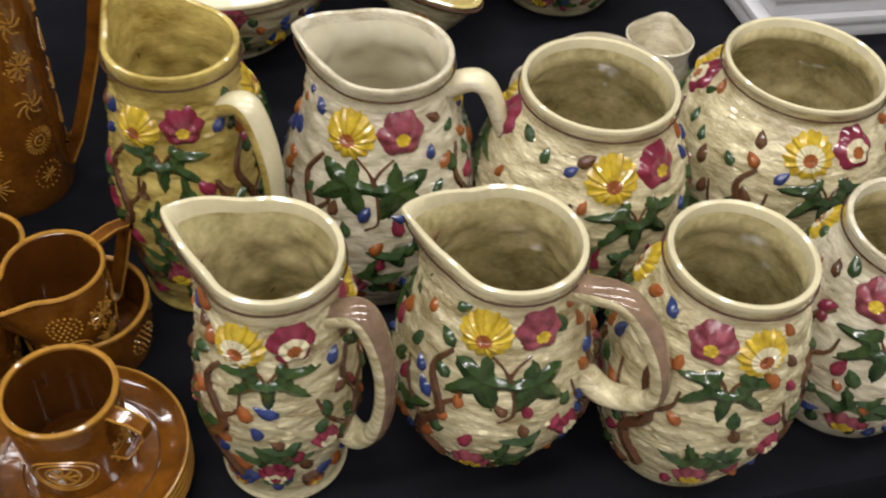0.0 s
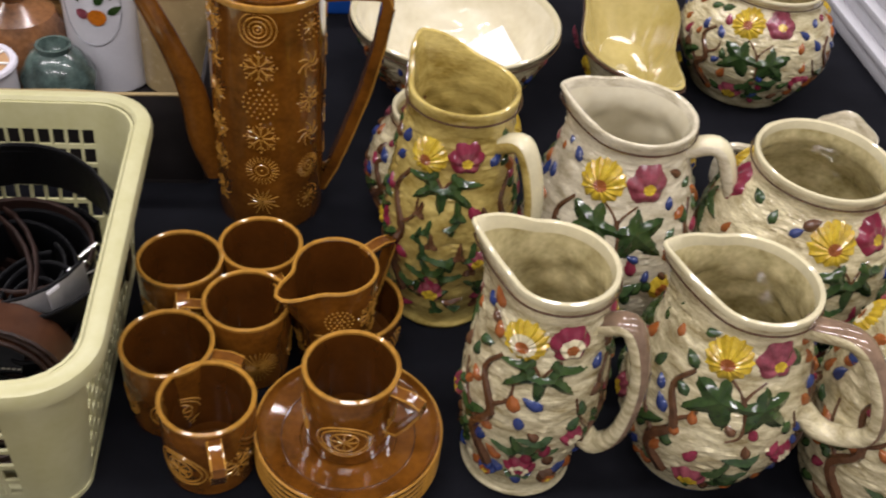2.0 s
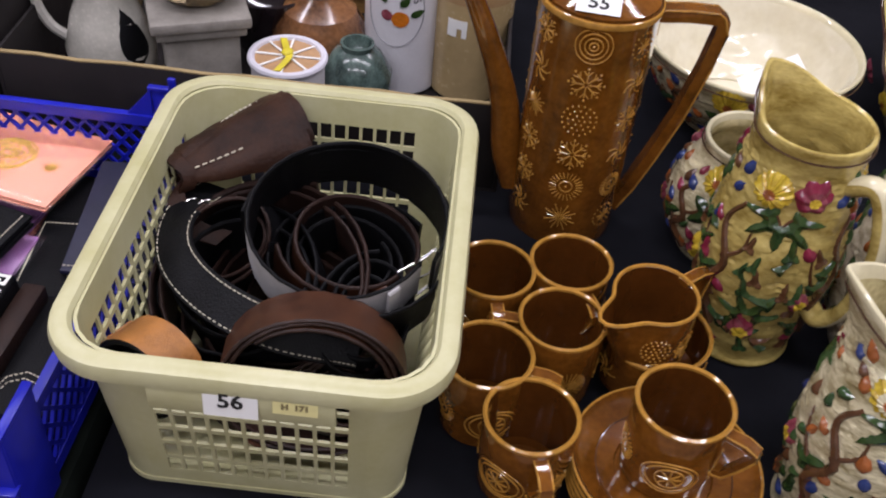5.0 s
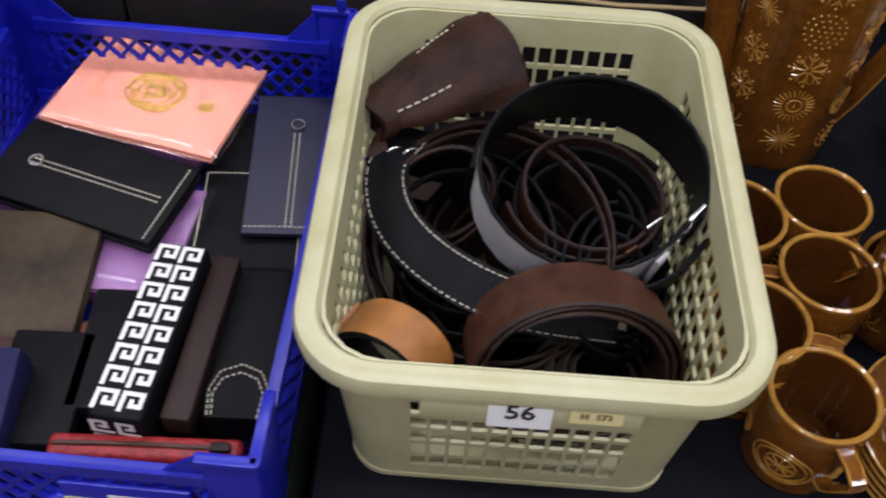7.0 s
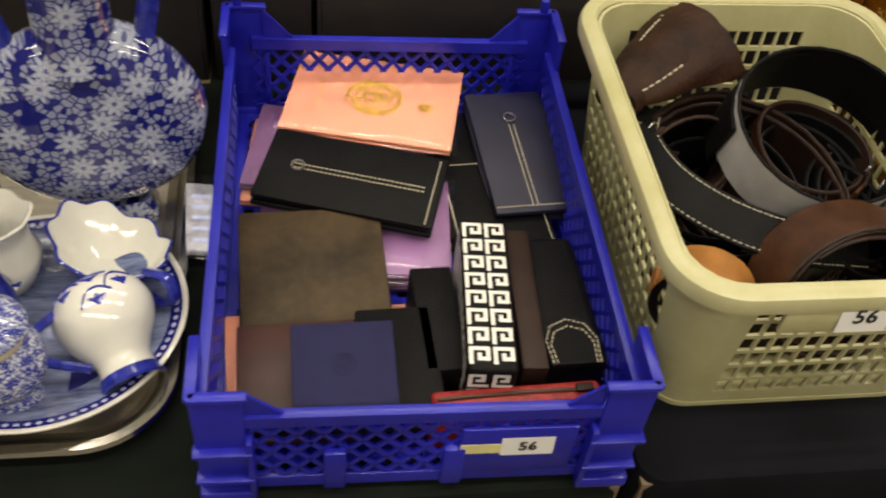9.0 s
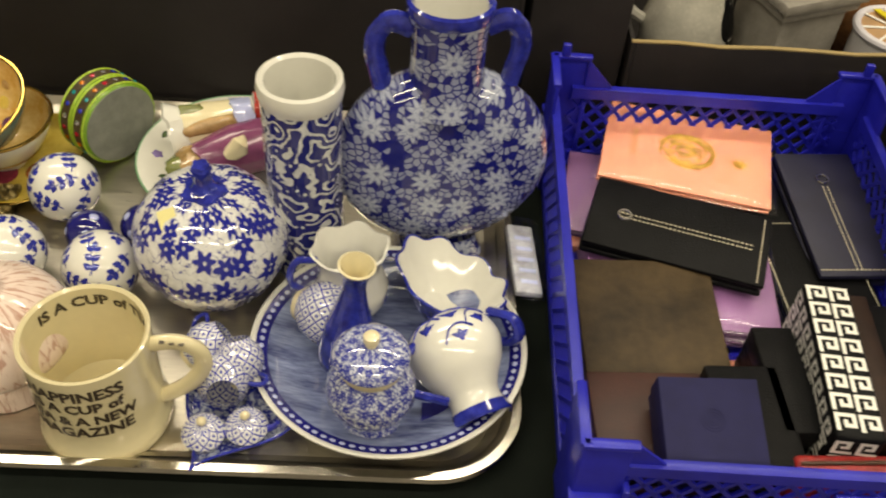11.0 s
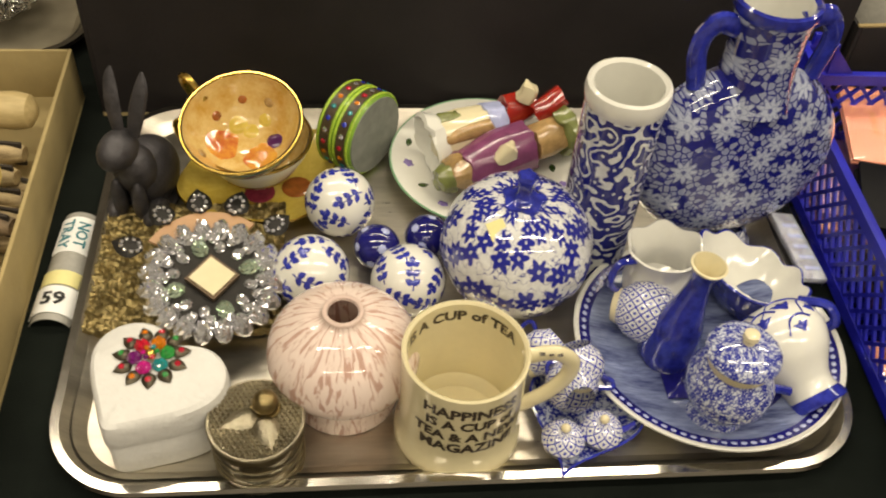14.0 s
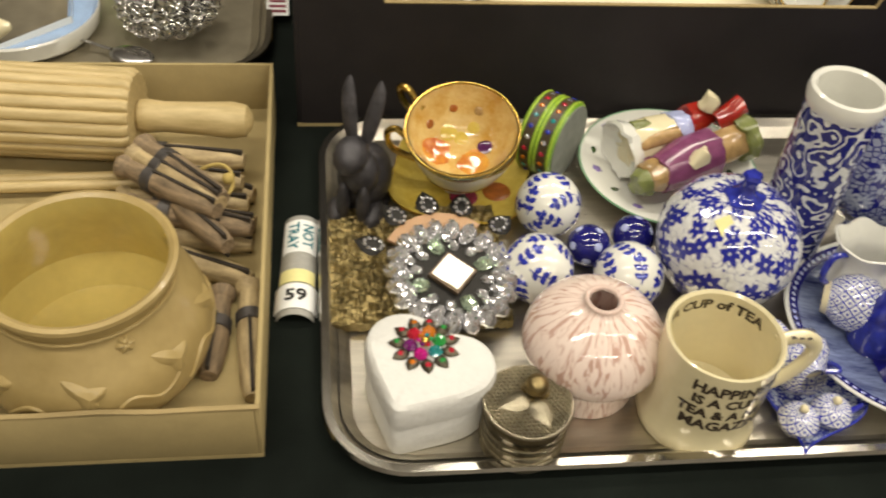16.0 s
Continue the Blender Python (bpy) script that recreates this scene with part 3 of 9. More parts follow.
        if ringed:
            for sg in (-1, 1):
                flower(th + sg * 0.024 / Rl, max(0.016, zl - 0.016), 0.0092 * sc, G_BROWN if sg > 0 else G_BLUE, G_RUST, 5, 0.25, 0.12, G_YELLOW)
                leaf(th + sg * 0.012 / Rl, max(0.014, zl - 0.016), 0.018, 0.010, 3, G_DKGREEN, sg * 1.2)
    for k in range(3):
        th = radians(facing + 38 + 120 * k)
        zq = top * 0.40
        flower(th, zq, 0.0105 * sc, (G_PINK, G_PURPLE, G_YELLOW)[(k + seed) % 3], (G_YELLOW, CREAM_LIP, G_RUST)[(k + seed) % 3], 6, 0.2, 0.14, G_YELLOW)
        leaf(th + 0.3, zq - 0.004, 0.030 * sc, 0.023 * sc, 3, G_GREEN, -1.0)
        leaf(th - 0.25, zq - 0.006, 0.030 * sc, 0.022 * sc, 3, G_DKGREEN, 1.4)
    for k in range(3):
        th = radians(facing + 62 + 128 * k)
        pts = [(0.010, -top * 0.33), (-0.006, -top * 0.16), (0.008, -0.004), (-0.005, top * 0.14), (0.006, top * 0.24)]
        twigs(th, top * 0.5, pts, 0.0058, 0.0020)
        twigs(th, top * 0.5, [(-0.004, -top * 0.12), (-0.02, 0.0), (-0.026, top * 0.1)], 0.0024, 0.001)
        twigs(th, top * 0.5, [(0.004, top * 0.0), (0.018, top * 0.07), (0.02, top * 0.15)], 0.0024, 0.001)
    zs = []
    for k in range(260):
        th = rnd.uniform(0, 2 * math.pi)
        z = rnd.uniform(0.016, top - 0.022)
        bad = any(abs((th - a0 + math.pi) % (2 * math.pi) - math.pi) * skin.at(skin.high(z))[0] < 0.031 * sc and abs(z - zmid + 0.014) < 0.038 * sc for a0 in starts)
        if bad or any(abs((th - a1 + math.pi) % (2 * math.pi) - math.pi) * 0.05 + abs(z - z1) < 0.0125 for a1, z1 in zs):
            continue
        zs.append((th, z))
        m = rnd.choice((G_BLUE, G_BLUE, G_RUST, G_RUST, G_GREEN, G_DKGREEN, G_BROWN, G_PURPLE))
        ln = rnd.uniform(0.012, 0.019)
        if style == "leafy" and z < top * 0.6:
            ln, m = ln * 1.5, rnd.choice((G_DKGREEN, G_GREEN, G_BROWN, G_PURPLE, G_DKGREEN))
        leaf(th, z, ln, ln * 0.6, 3 if ln > 0.019 else 1, m, rnd.uniform(-1.2, 1.2))
    return t


TALL = [(0.040, 0.0), (0.043, 0.004), (0.041, 0.014), (0.046, 0.05), (0.051, 0.085), (0.050, 0.12), (0.044, 0.16), (0.0405, 0.18), (0.042, 0.202)]
ROUND = [(0.042, 0.0), (0.046, 0.004), (0.050, 0.015), (0.064, 0.045), (0.069, 0.075), (0.064, 0.11), (0.052, 0.145), (0.046, 0.165), (0.047, 0.185)]
VASE = [(0.045, 0.0), (0.050, 0.004), (0.056, 0.02), (0.066, 0.055), (0.068, 0.085), (0.063, 0.12), (0.052, 0.152), (0.0455, 0.168), (0.047, 0.184)]
PEAR = [(0.052, 0.0), (0.058, 0.004), (0.064, 0.02), (0.075, 0.05), (0.076, 0.085), (0.067, 0.125), (0.053, 0.165), (0.047, 0.185), (0.050, 0.202)]
GLOBE = [(0.05, 0.0), (0.056, 0.004), (0.064, 0.02), (0.079, 0.06), (0.083, 0.095), (0.077, 0.13), (0.062, 0.158), (0.056, 0.170), (0.058, 0.184)]
WIDE = [(0.055, 0.0), (0.062, 0.004), (0.072, 0.025), (0.09, 0.065), (0.094, 0.095), (0.086, 0.13), (0.068, 0.155), (0.062, 0.164), (0.065, 0.176)]

pottery("relief_jug", "tall cream relief jug painted with flowers and brown branches", 0.017, 0.379, TALL, spout=(155, 0.020, 0.014), handle=(-38, 0.062, 0.170, 0.032), seed=1, facing=-102, style="ringed")
pottery("relief_jug", "round cream relief jug with looped handle and painted flowers", 0.160, 0.382, ROUND, spout=(158, 0.021, 0.010), handle=(-44, 0.096, 0.170, 0.058), seed=4, facing=-100, foot=G_BLUE)
pottery("relief_vase", "cream relief vase painted with pink and yellow flowers", 0.293, 0.344, [(r * 0.98, z * 1.03) for r, z in VASE], seed=7, facing=-108, style="swapped", category="vase", foot=G_BLUE)
pottery("relief_vase", "pale round relief vase with blue foot and crimson flowers", 0.436, 0.362, [(r * 1.04, z * 0.93) for r, z in VASE], glaze=PALE, seed=8, facing=-122, style="swapped", category="vase", foot=G_BLUE)
pottery("relief_jug", "tall honey-toned relief jug with dark flowers and leaves", -0.027, 0.557, [(r * 1.06, z * 1.10) for r, z in TALL], glaze=YELLOWISH, inner=YELLOWISH, spout=(120, 0.018, 0.018), handle=(-46, 0.072, 0.190, 0.036), seed=3, facing=-108, style="leafy")
pottery("relief_jug", "pale pear-shaped relief jug painted with flowers", 0.113, 0.553, [(r, z * 1.02) for r, z in PEAR], glaze=PALE, inner=SMOOTH, spout=(160, 0.014, 0.010), handle=(-22, 0.088, 0.184, 0.042), seed=5, facing=-105)
pottery("relief_vase", "globular cream relief vase with wide open mouth", 0.260, 0.510, [(r * 0.97, z * 1.06) for r, z in GLOBE], seed=10, facing=-80, style="leafy", category="vase")
pottery("relief_vase", "large wide-mouthed relief vase painted with berries", 0.442, 0.537, [(r * 0.97, z) for r, z in WIDE], seed=11, facing=-94, style="ringed", category="vase")
pottery("relief_vase", "round cream relief vase standing behind a taller jug", -0.026, 0.672, [(r * 0.76, z * 0.68) for r, z in GLOBE], seed=13, facing=-110, category="vase")
pottery("relief_vase", "round pale relief vase behind the pear-shaped jug", 0.152, 0.672, [(r * 0.60, z * 0.72) for r, z in GLOBE], glaze=PALE, seed=14, facing=-100, category="vase")
pottery("relief_vase", "stout relief pot painted with a dark tree", 0.392, 0.940, [(r * 0.96, z * 0.80) for r, z in WIDE], seed=16, facing=-110, category="vase", foot=G_DKGREEN)
pottery("relief_bowl", "wide cream bowl with relief flowers round its outside", 0.018, 0.905, [(0.058, 0.0), (0.062, 0.004), (0.066, 0.012), (0.088, 0.035), (0.104, 0.062), (0.113, 0.085), (0.119, 0.098)], inner=SMOOTH, seed=17, facing=-100, category="bowl")


def cream_jug(x, y, r, h, rz, label):
    t = thing("cream_jug", label, "jug", x, y, 0, rz, "relief pottery jugs and vases")
    prof = [(0.0, 0.0), (r * 0.7, 0), (r * 0.95, h * 0.2), (r * 1.05, h * 0.45), (r * 0.88, h * 0.75), (r * 0.95, h), (r * 0.9, h + 0.001), (r * 0.83, h * 0.8), (r * 0.95, h * 0.45), (r * 0.6, 0.006), (0, 0.005)]

    def mv(th, rr, z, i):
        d = (th + math.pi) % (2 * math.pi) - math.pi
        g = math.exp(-(d / 0.4) ** 2) * max(0, (z / h - 0.6) / 0.4)
        return rr + g * r * 0.38, z
    part("body", lathe([tuple(p) for p in prof], 40, mv), PALE, t)
    hp = catmull([(-r * 0.85, 0, h * 0.85), (-r * 1.5, 0, h * 0.8), (-r * 1.55, 0, h * 0.45), (-r * 0.95, 0, h * 0.3)], 6)
    part("handle", tube(hp, 0.0045, 8, up=(0, 1, 0)), PALE, t)
    return t


cream_jug(0.328, 0.648, 0.046, 0.112, -20, "small plain cream milk jug behind the vases")
cream_jug(0.433, 0.746, 0.036, 0.062, 60, "small open cream cup jug on the black cloth")


def boat_dish(x, y):
    t = thing("boat_dish", "curved honey-glazed boat-shaped dish with relief outside", "dish", x, y, 0, 4, "relief pottery jugs and vases")
    loops = []

    def ring(f, z, n=48):
        out = []
        for j in range(n):
            a = 2 * math.pi * j / n
            px = 0.060 * f * math.cos(a) * (1 + 0.18 * math.sin(a))
            py = 0.135 * f * math.sin(a)
            px += 0.016 * math.sin(py * 26)
            lift = 0.045 * max(0, math.sin(a)) ** 2 * (z / 0.08)
            out.append((px, py, z + lift))
        return out
    for f, z in ((0.35, 0.0), (0.5, 0.003), (0.62, 0.015), (0.82, 0.045), (0.96, 0.072), (1.0, 0.080), (0.97, 0.081), (0.92, 0.072), (0.76, 0.045), (0.55, 0.018), (0.2, 0.010)):
        loops.append(ring(f, z))
    part("body", loft(loops, lambda i: 1 if i >= 5 else 0, True, True), [CREAM, HONEY], t)
    part("rim_line", tube([(p[0] * 1.005, p[1] * 1.005, p[2] - 0.004) for p in ring(1.0, 0.080)], 0.0019, 6, close=True), G_LINE, t)
    sk = Skin([(0.045, 0.01), (0.06, 0.08)])
    for k, (px, py, m) in enumerate(((-0.056, -0.03, G_YELLOW), (-0.05, 0.04, G_PINK), (0.055, -0.02, G_YELLOW), (-0.03, -0.1, G_RUST))):
        b = rosette(0.016, 9, 0.004)
        mm = Matrix.Translation((px, py, 0.045)) @ Vector((px, py * 0.3, -0.02)).to_track_quat("Z", "Y").to_matrix().to_4x4()
        bmesh.ops.transform(b, matrix=mm, verts=b.verts)
        part("flower", b, [m, G_RUST, G_RUST], t)
    return t


boat_dish(0.232, 0.925)

PAPER = mat("white_paper", (0.82, 0.82, 0.80), 0.7, vary=0.03, scale=20)
INK = mat("black_print", (0.012, 0.012, 0.012), 0.6, vary=0.1)
YPAPER = mat("yellow_sticker", (0.72, 0.66, 0.30), 0.6, vary=0.08, scale=60)
YINK = mat("faded_print", (0.22, 0.18, 0.08), 0.6, vary=0.1)


def note(x, y, z, sx, sy, rz, rx=0, ry=0):
    b = lattice(lambda u, v: ((u * sx, v * sy, 0.004 * math.sin(u * 3) + 0.003 * v * v), (0, 0, 1)), [-.5, -.25, 0, .25, .5], [-.5, -.2, .2, .5], lambda i, j: False, 0.0004)
    o = tagged(part("paper_slip", b, PAPER), "white paper slip lying inside the cream bowl", "paper")
    o.matrix_basis = pose(x, y, z, rx, ry, rz)
    return o


note(0.055, 0.895, 0.052, 0.07, 0.055, 12, 18, -22)
note(-0.005, 0.865, 0.046, 0.05, 0.04, -8, -20, 4)


# ---- amber coffee set ----
def dotted(kind2, r):
    """An embossed motif in flat (u, v, h)."""
    bm = bmesh.new()

    def dot(u, v, q):
        own = bmesh.new()
        bmesh.ops.create_icosphere(own, subdivisions=1, radius=q)
        bmesh.ops.translate(own, vec=(u, v, 0), verts=own.verts)
        join(bm, own)

    def line(u0, v0, u1, v1, q):
        tube([(u0, v0, 0), ((u0 + u1) / 2, (v0 + v1) / 2, 0.0002), (u1, v1, 0)], q, 5, 1.0, bm=bm)

    def circ(rad, q):
        tube([(rad * math.cos(2 * math.pi * k / 20), rad * math.sin(2 * math.pi * k / 20), 0) for k in range(20)], q, 5, bm=bm, close=True)
    pol = lambda a, q: (q * math.cos(a), q * math.sin(a))
    if kind2 == "rings":
        for q in (0.22, 0.45, 0.7, 0.95):
            circ(r * q, 0.0007)
        dot(0, 0, 0.0014)
    elif kind2 == "dots":
        for q, n in ((0.0, 1), (0.3, 6), (0.6, 12), (0.9, 18)):
            for k in range(n):
                dot(*pol(2 * math.pi * k / n, r * q), 0.0011)
    elif kind2 == "snow":
        for k in range(8):
            a = 2 * math.pi * k / 8
            line(*pol(a, r * 0.12), *pol(a, r * 0.75), 0.0008)
            dot(*pol(a, r * 0.92), 0.0014)
            for s in (-0.28, 0.28):
                line(*pol(a, r * 0.5), *pol(a + s, r * 0.82), 0.0006)
    elif kind2 == "sun":
        circ(r * 0.35, 0.0007)
        dot(0, 0, 0.0012)
        for k in range(24):
            a = 2 * math.pi * k / 24
            line(*pol(a, r * 0.55), *pol(a, r * 0.95), 0.0006)
    elif kind2 == "star":
        for k in range(16):
            a = 2 * math.pi * k / 16
            line(*pol(a, r * 0.06), *pol(a, r * (0.95 if k % 2 else 0.7)), 0.0007)
    elif kind2 == "whirl":
        for k in range(7):
            a = 2 * math.pi * k / 7
            pts = [(*pol(a + 0.9 * f, r * (0.15 + 0.8 * f)), 0) for f in (0, 0.33, 0.66, 1)]
            tube(pts, 0.0008, 5, bm=bm)
    elif kind2 == "ringdots":
        for k in range(16):
            dot(*pol(2 * math.pi * k / 16, r * 0.9), 0.0010)
        for k in range(8):
            a = 2 * math.pi * k / 8
            line(*pol(a, r * 0.05), *pol(a, r * 0.55), 0.0007)
    elif kind2 == "emblem":
        for q in (0.95, 0.78):
            tube([(r * q * 1.25 * math.cos(a) * (1 - 0.12 * math.sin(a)), r * q * math.sin(a), 0) for a in [2 * math.pi * k / 28 for k in range(28)]], 0.0008, 5, bm=bm, close=True)
        circ(r * 0.58, 0.0008)
        for k in range(8):
            a = 2 * math.pi * k / 8
            line(0, 0, *pol(a, r * 0.5), 0.0008)
        dot(0, 0, 0.0013)
    elif kind2 == "fan":
        for k in range(26):
            a = 2 * math.pi * k / 26
            line(*pol(a, r * 0.08), *pol(a, r * 0.95), 0.0005)
    return bm


def cup_profile(r, h, base=None, w=0.0028, foot=0.0):
    b = base or r * 0.93
    return [(0, 0.002), (b * 0.85, 0.002), (b * 0.88, 0.0), (b, 0.003), (b * 1.01, 0.012), (r * 0.985, h * 0.5), (r, h - 0.002), (r - 0.0004, h), (r - w * 0.5, h + 0.0008), (r - w, h), (r - w - 0.0004, h - 0.004), (r * 0.95 - w, h * 0.5), (b - w, 0.010), (b * 0.8, 0.0055), (0, 0.005)]


def slab_handle(t, r, z0, z1, out, ang, parent_name="handle"):
    """A flat strap handle, square in outline, of the amber set."""
    a = radians(ang)
    pts = [(r - 0.003, 0, z1), (r + out * 0.6, 0, z1 + 0.001), (r + out, 0, z1 - 0.002), (r + out + 0.0005, 0, z1 - 0.007), (r + out * 0.62, 0, (z0 + z1) / 2 - 0.004), (r + out * 0.3, 0, z0 + 0.003), (r - 0.003, 0, z0)]
    pts = [(p[0] * math.cos(a), p[0] * math.sin(a), p[2]) for p in pts]
    side = (-math.sin(a), math.cos(a), 0)
    b = ribbon(pts, [side] * len(pts), 0.0088, 0.0052)
    for f in b.faces:
        f.material_index = 0
    h = part("handle", b, AMBER, t)
    for s in (-1, 1):
        ed = [(p[0] + side[0] * s * 0.0042, p[1] + side[1] * s * 0.0042, p[2]) for p in pts]
        cen = Vector((math.cos(a) * r, math.sin(a) * r, (z0 + z1) / 2))
        ed = [Vector(p) + (Vector(p) - cen).normalized() * 0.0022 for p in ed]
        part("ridge", tube(ed, 0.0009, 5), AMBER_HI, h, "thin glaze on the handle's edge")
    return h


def coffee_mug(x, y, z, handle, label, front, r=0.0345, h=0.074, name="coffee_mug", emb="emblem"):
    t = thing(name, label, "mug", x, y, z, 0, "amber coffee cups")
    prof = cup_profile(r, h)
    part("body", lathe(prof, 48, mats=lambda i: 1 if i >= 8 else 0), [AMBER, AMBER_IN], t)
    part("rim", lathe([(r + 0.0003, h - 0.0022), (r + 0.0004, h), (r - 0.0012, h + 0.0014), (r - 0.003, h), (r - 0.0031, h - 0.002)], 48, closed_bottom=False), AMBER_HI, t, "thin pale glaze along the lip")
    slab_handle(t, r * 0.985, h * 0.36, h * 0.88, 0.021, handle)
    sk = Skin(prof[3:7])
    part("motif", wrap_mesh(dotted(emb, 0.0175), sk, radians(front), 0.027), AMBER_HI, t, "embossed wheel emblem")
    for k, (off, kd) in enumerate(((75, "snow"), (140, "fan"), (-75, "sun"), (200, "dots"))):
        part("motif", wrap_mesh(dotted(kd, 0.014), sk, radians(front + off), 0.027), AMBER_HI, t, "embossed motif")
    return t


for mx, my, hd, fr, em in ((-0.248, 0.523, -82, -140, "emblem"), (-0.184, 0.542, -68, -150, "emblem"), (-0.248, 0.430, -12, -75, "emblem"), (-0.192, 0.475, 178, -75, "fan"), (-0.215, 0.377, -78, -125, "emblem")):
    coffee_mug(mx, my, 0, hd, "amber-brown glazed coffee mug with embossed emblem", fr, emb=em)


def saucer(z):
    t = thing("saucer", "amber-brown glazed saucer in a stack under a cup", "saucer", -0.114, 0.374, z, 0, "stacked amber saucers")
    pr = [(0, 0.001), (0.032, 0.0), (0.036, 0.002), (0.045, 0.005), (0.062, 0.008), (0.0675, 0.013), (0.069, 0.0175), (0.0676, 0.0185), (0.0655, 0.0150), (0.061, 0.0115), (0.050, 0.0095), (0.049, 0.0085), (0.036, 0.0072), (0.035, 0.0055), (0.0, 0.005)]
    part("dish", lathe(pr, 64), AMBER, t)
    part("rim", tube([(0.0684 * math.cos(2 * math.pi * k / 64), 0.0684 * math.sin(2 * math.pi * k / 64), 0.0182) for k in range(64)], 0.0011, 6, close=True), AMBER_HI, t, "thin pale glaze along the edge")
    # brown ring laid along the step of the well
    part("well_ring", tube([(0.0495 * math.cos(2 * math.pi * k / 64), 0.0495 * math.sin(2 * math.pi * k / 64), 0.0093) for k in range(64)], 0.0007, 5, close=True), G_BROWN, t, "brown glazed ring round the well")


for k in range(5):
    saucer(0.0062 * k)
coffee_mug(-0.114, 0.379, 0.0248 + 0.005, -32, "amber-brown glazed coffee mug standing on stacked saucers", -98, name="coffee_cup")


def sugar_bowl():
    t = thing("sugar_bowl", "amber-brown sugar bowl with the milk jug standing in it", "bowl", -0.112, 0.497, 0, 0)
    r, h = 0.0455, 0.05
    prof = cup_profile(r, h, base=0.042)
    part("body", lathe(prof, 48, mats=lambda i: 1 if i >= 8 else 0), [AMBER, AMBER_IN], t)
    part("rim", lathe([(r + 0.0003, h - 0.0022), (r + 0.0004, h), (r - 0.0012, h + 0.0014), (r - 0.003, h), (r - 0.0031, h - 0.002)], 48, closed_bottom=False), AMBER_HI, t)
    sk = Skin(prof[3:7])
    for k, kd in enumerate(("star", "dots", "snow", "sun", "rings", "whirl")):
        part("motif", wrap_mesh(dotted(kd, 0.014), sk, radians(-90 + 60 * k), 0.022), AMBER_HI, t)
    return t


sugar_bowl()


def milk_jug():
    t = thing("milk_jug", "amber-brown milk jug with pointed spout and strap handle", "jug", -0.123, 0.489, 0.0062, 0)
    r, h = 0.0335, 0.09
    prof = cup_profile(r, h, base=0.030)

    def mv(th, rr, z, i):
        d = (th - radians(222) + math.pi) % (2 * math.pi) - math.pi
        w = max(0, (z / h - 0.45) / 0.55) ** 1.5
        g = math.exp(-(d / 0.33) ** 2)
        return rr + w * g * 0.027, z + w * g * 0.003
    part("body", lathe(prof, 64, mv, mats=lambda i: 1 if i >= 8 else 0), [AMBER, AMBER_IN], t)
    loop = []
    for j in range(64):
        th = 2 * math.pi * j / 64
        rr, zz = mv(th, r - 0.001, h, 0)
        loop.append((rr * math.cos(th), rr * math.sin(th), zz + 0.0006))
    part("rim", tube(loop, 0.0017, 6, close=True), AMBER_HI, t, "thin pale glaze along the lip")
    slab_handle(t, r * 0.98, h * 0.30, h * 0.97, 0.026, 40)
    sk = Skin(prof[3:7])
    for k, (kd, zz) in enumerate((("dots", 0.058), ("rings", 0.032), ("snow", 0.056), ("star", 0.032), ("sun", 0.056), ("whirl", 0.032))):
        part("motif", wrap_mesh(dotted(kd, 0.0125), sk, radians(-85 + 48 * (k // 2) + 6 * (k % 2)), zz), AMBER_HI, t)
    return t


milk_jug()


def sticker(parent, m, sx, sy, text, size, name="lot_label", mat2=None, ink=None):
    b = block(sx, sy, 0.0004, bevel=0.0)
    bmesh.ops.transform(b, matrix=m, verts=b.verts)
    o = part(name, b, mat2 or PAPER, parent, "stuck-on paper label", smooth=False)
    if text:
        lettering(text, size, ink or INK, o, m @ Matrix.Translation((0, 0, 0.0006)), bold=0.0004)
    return o


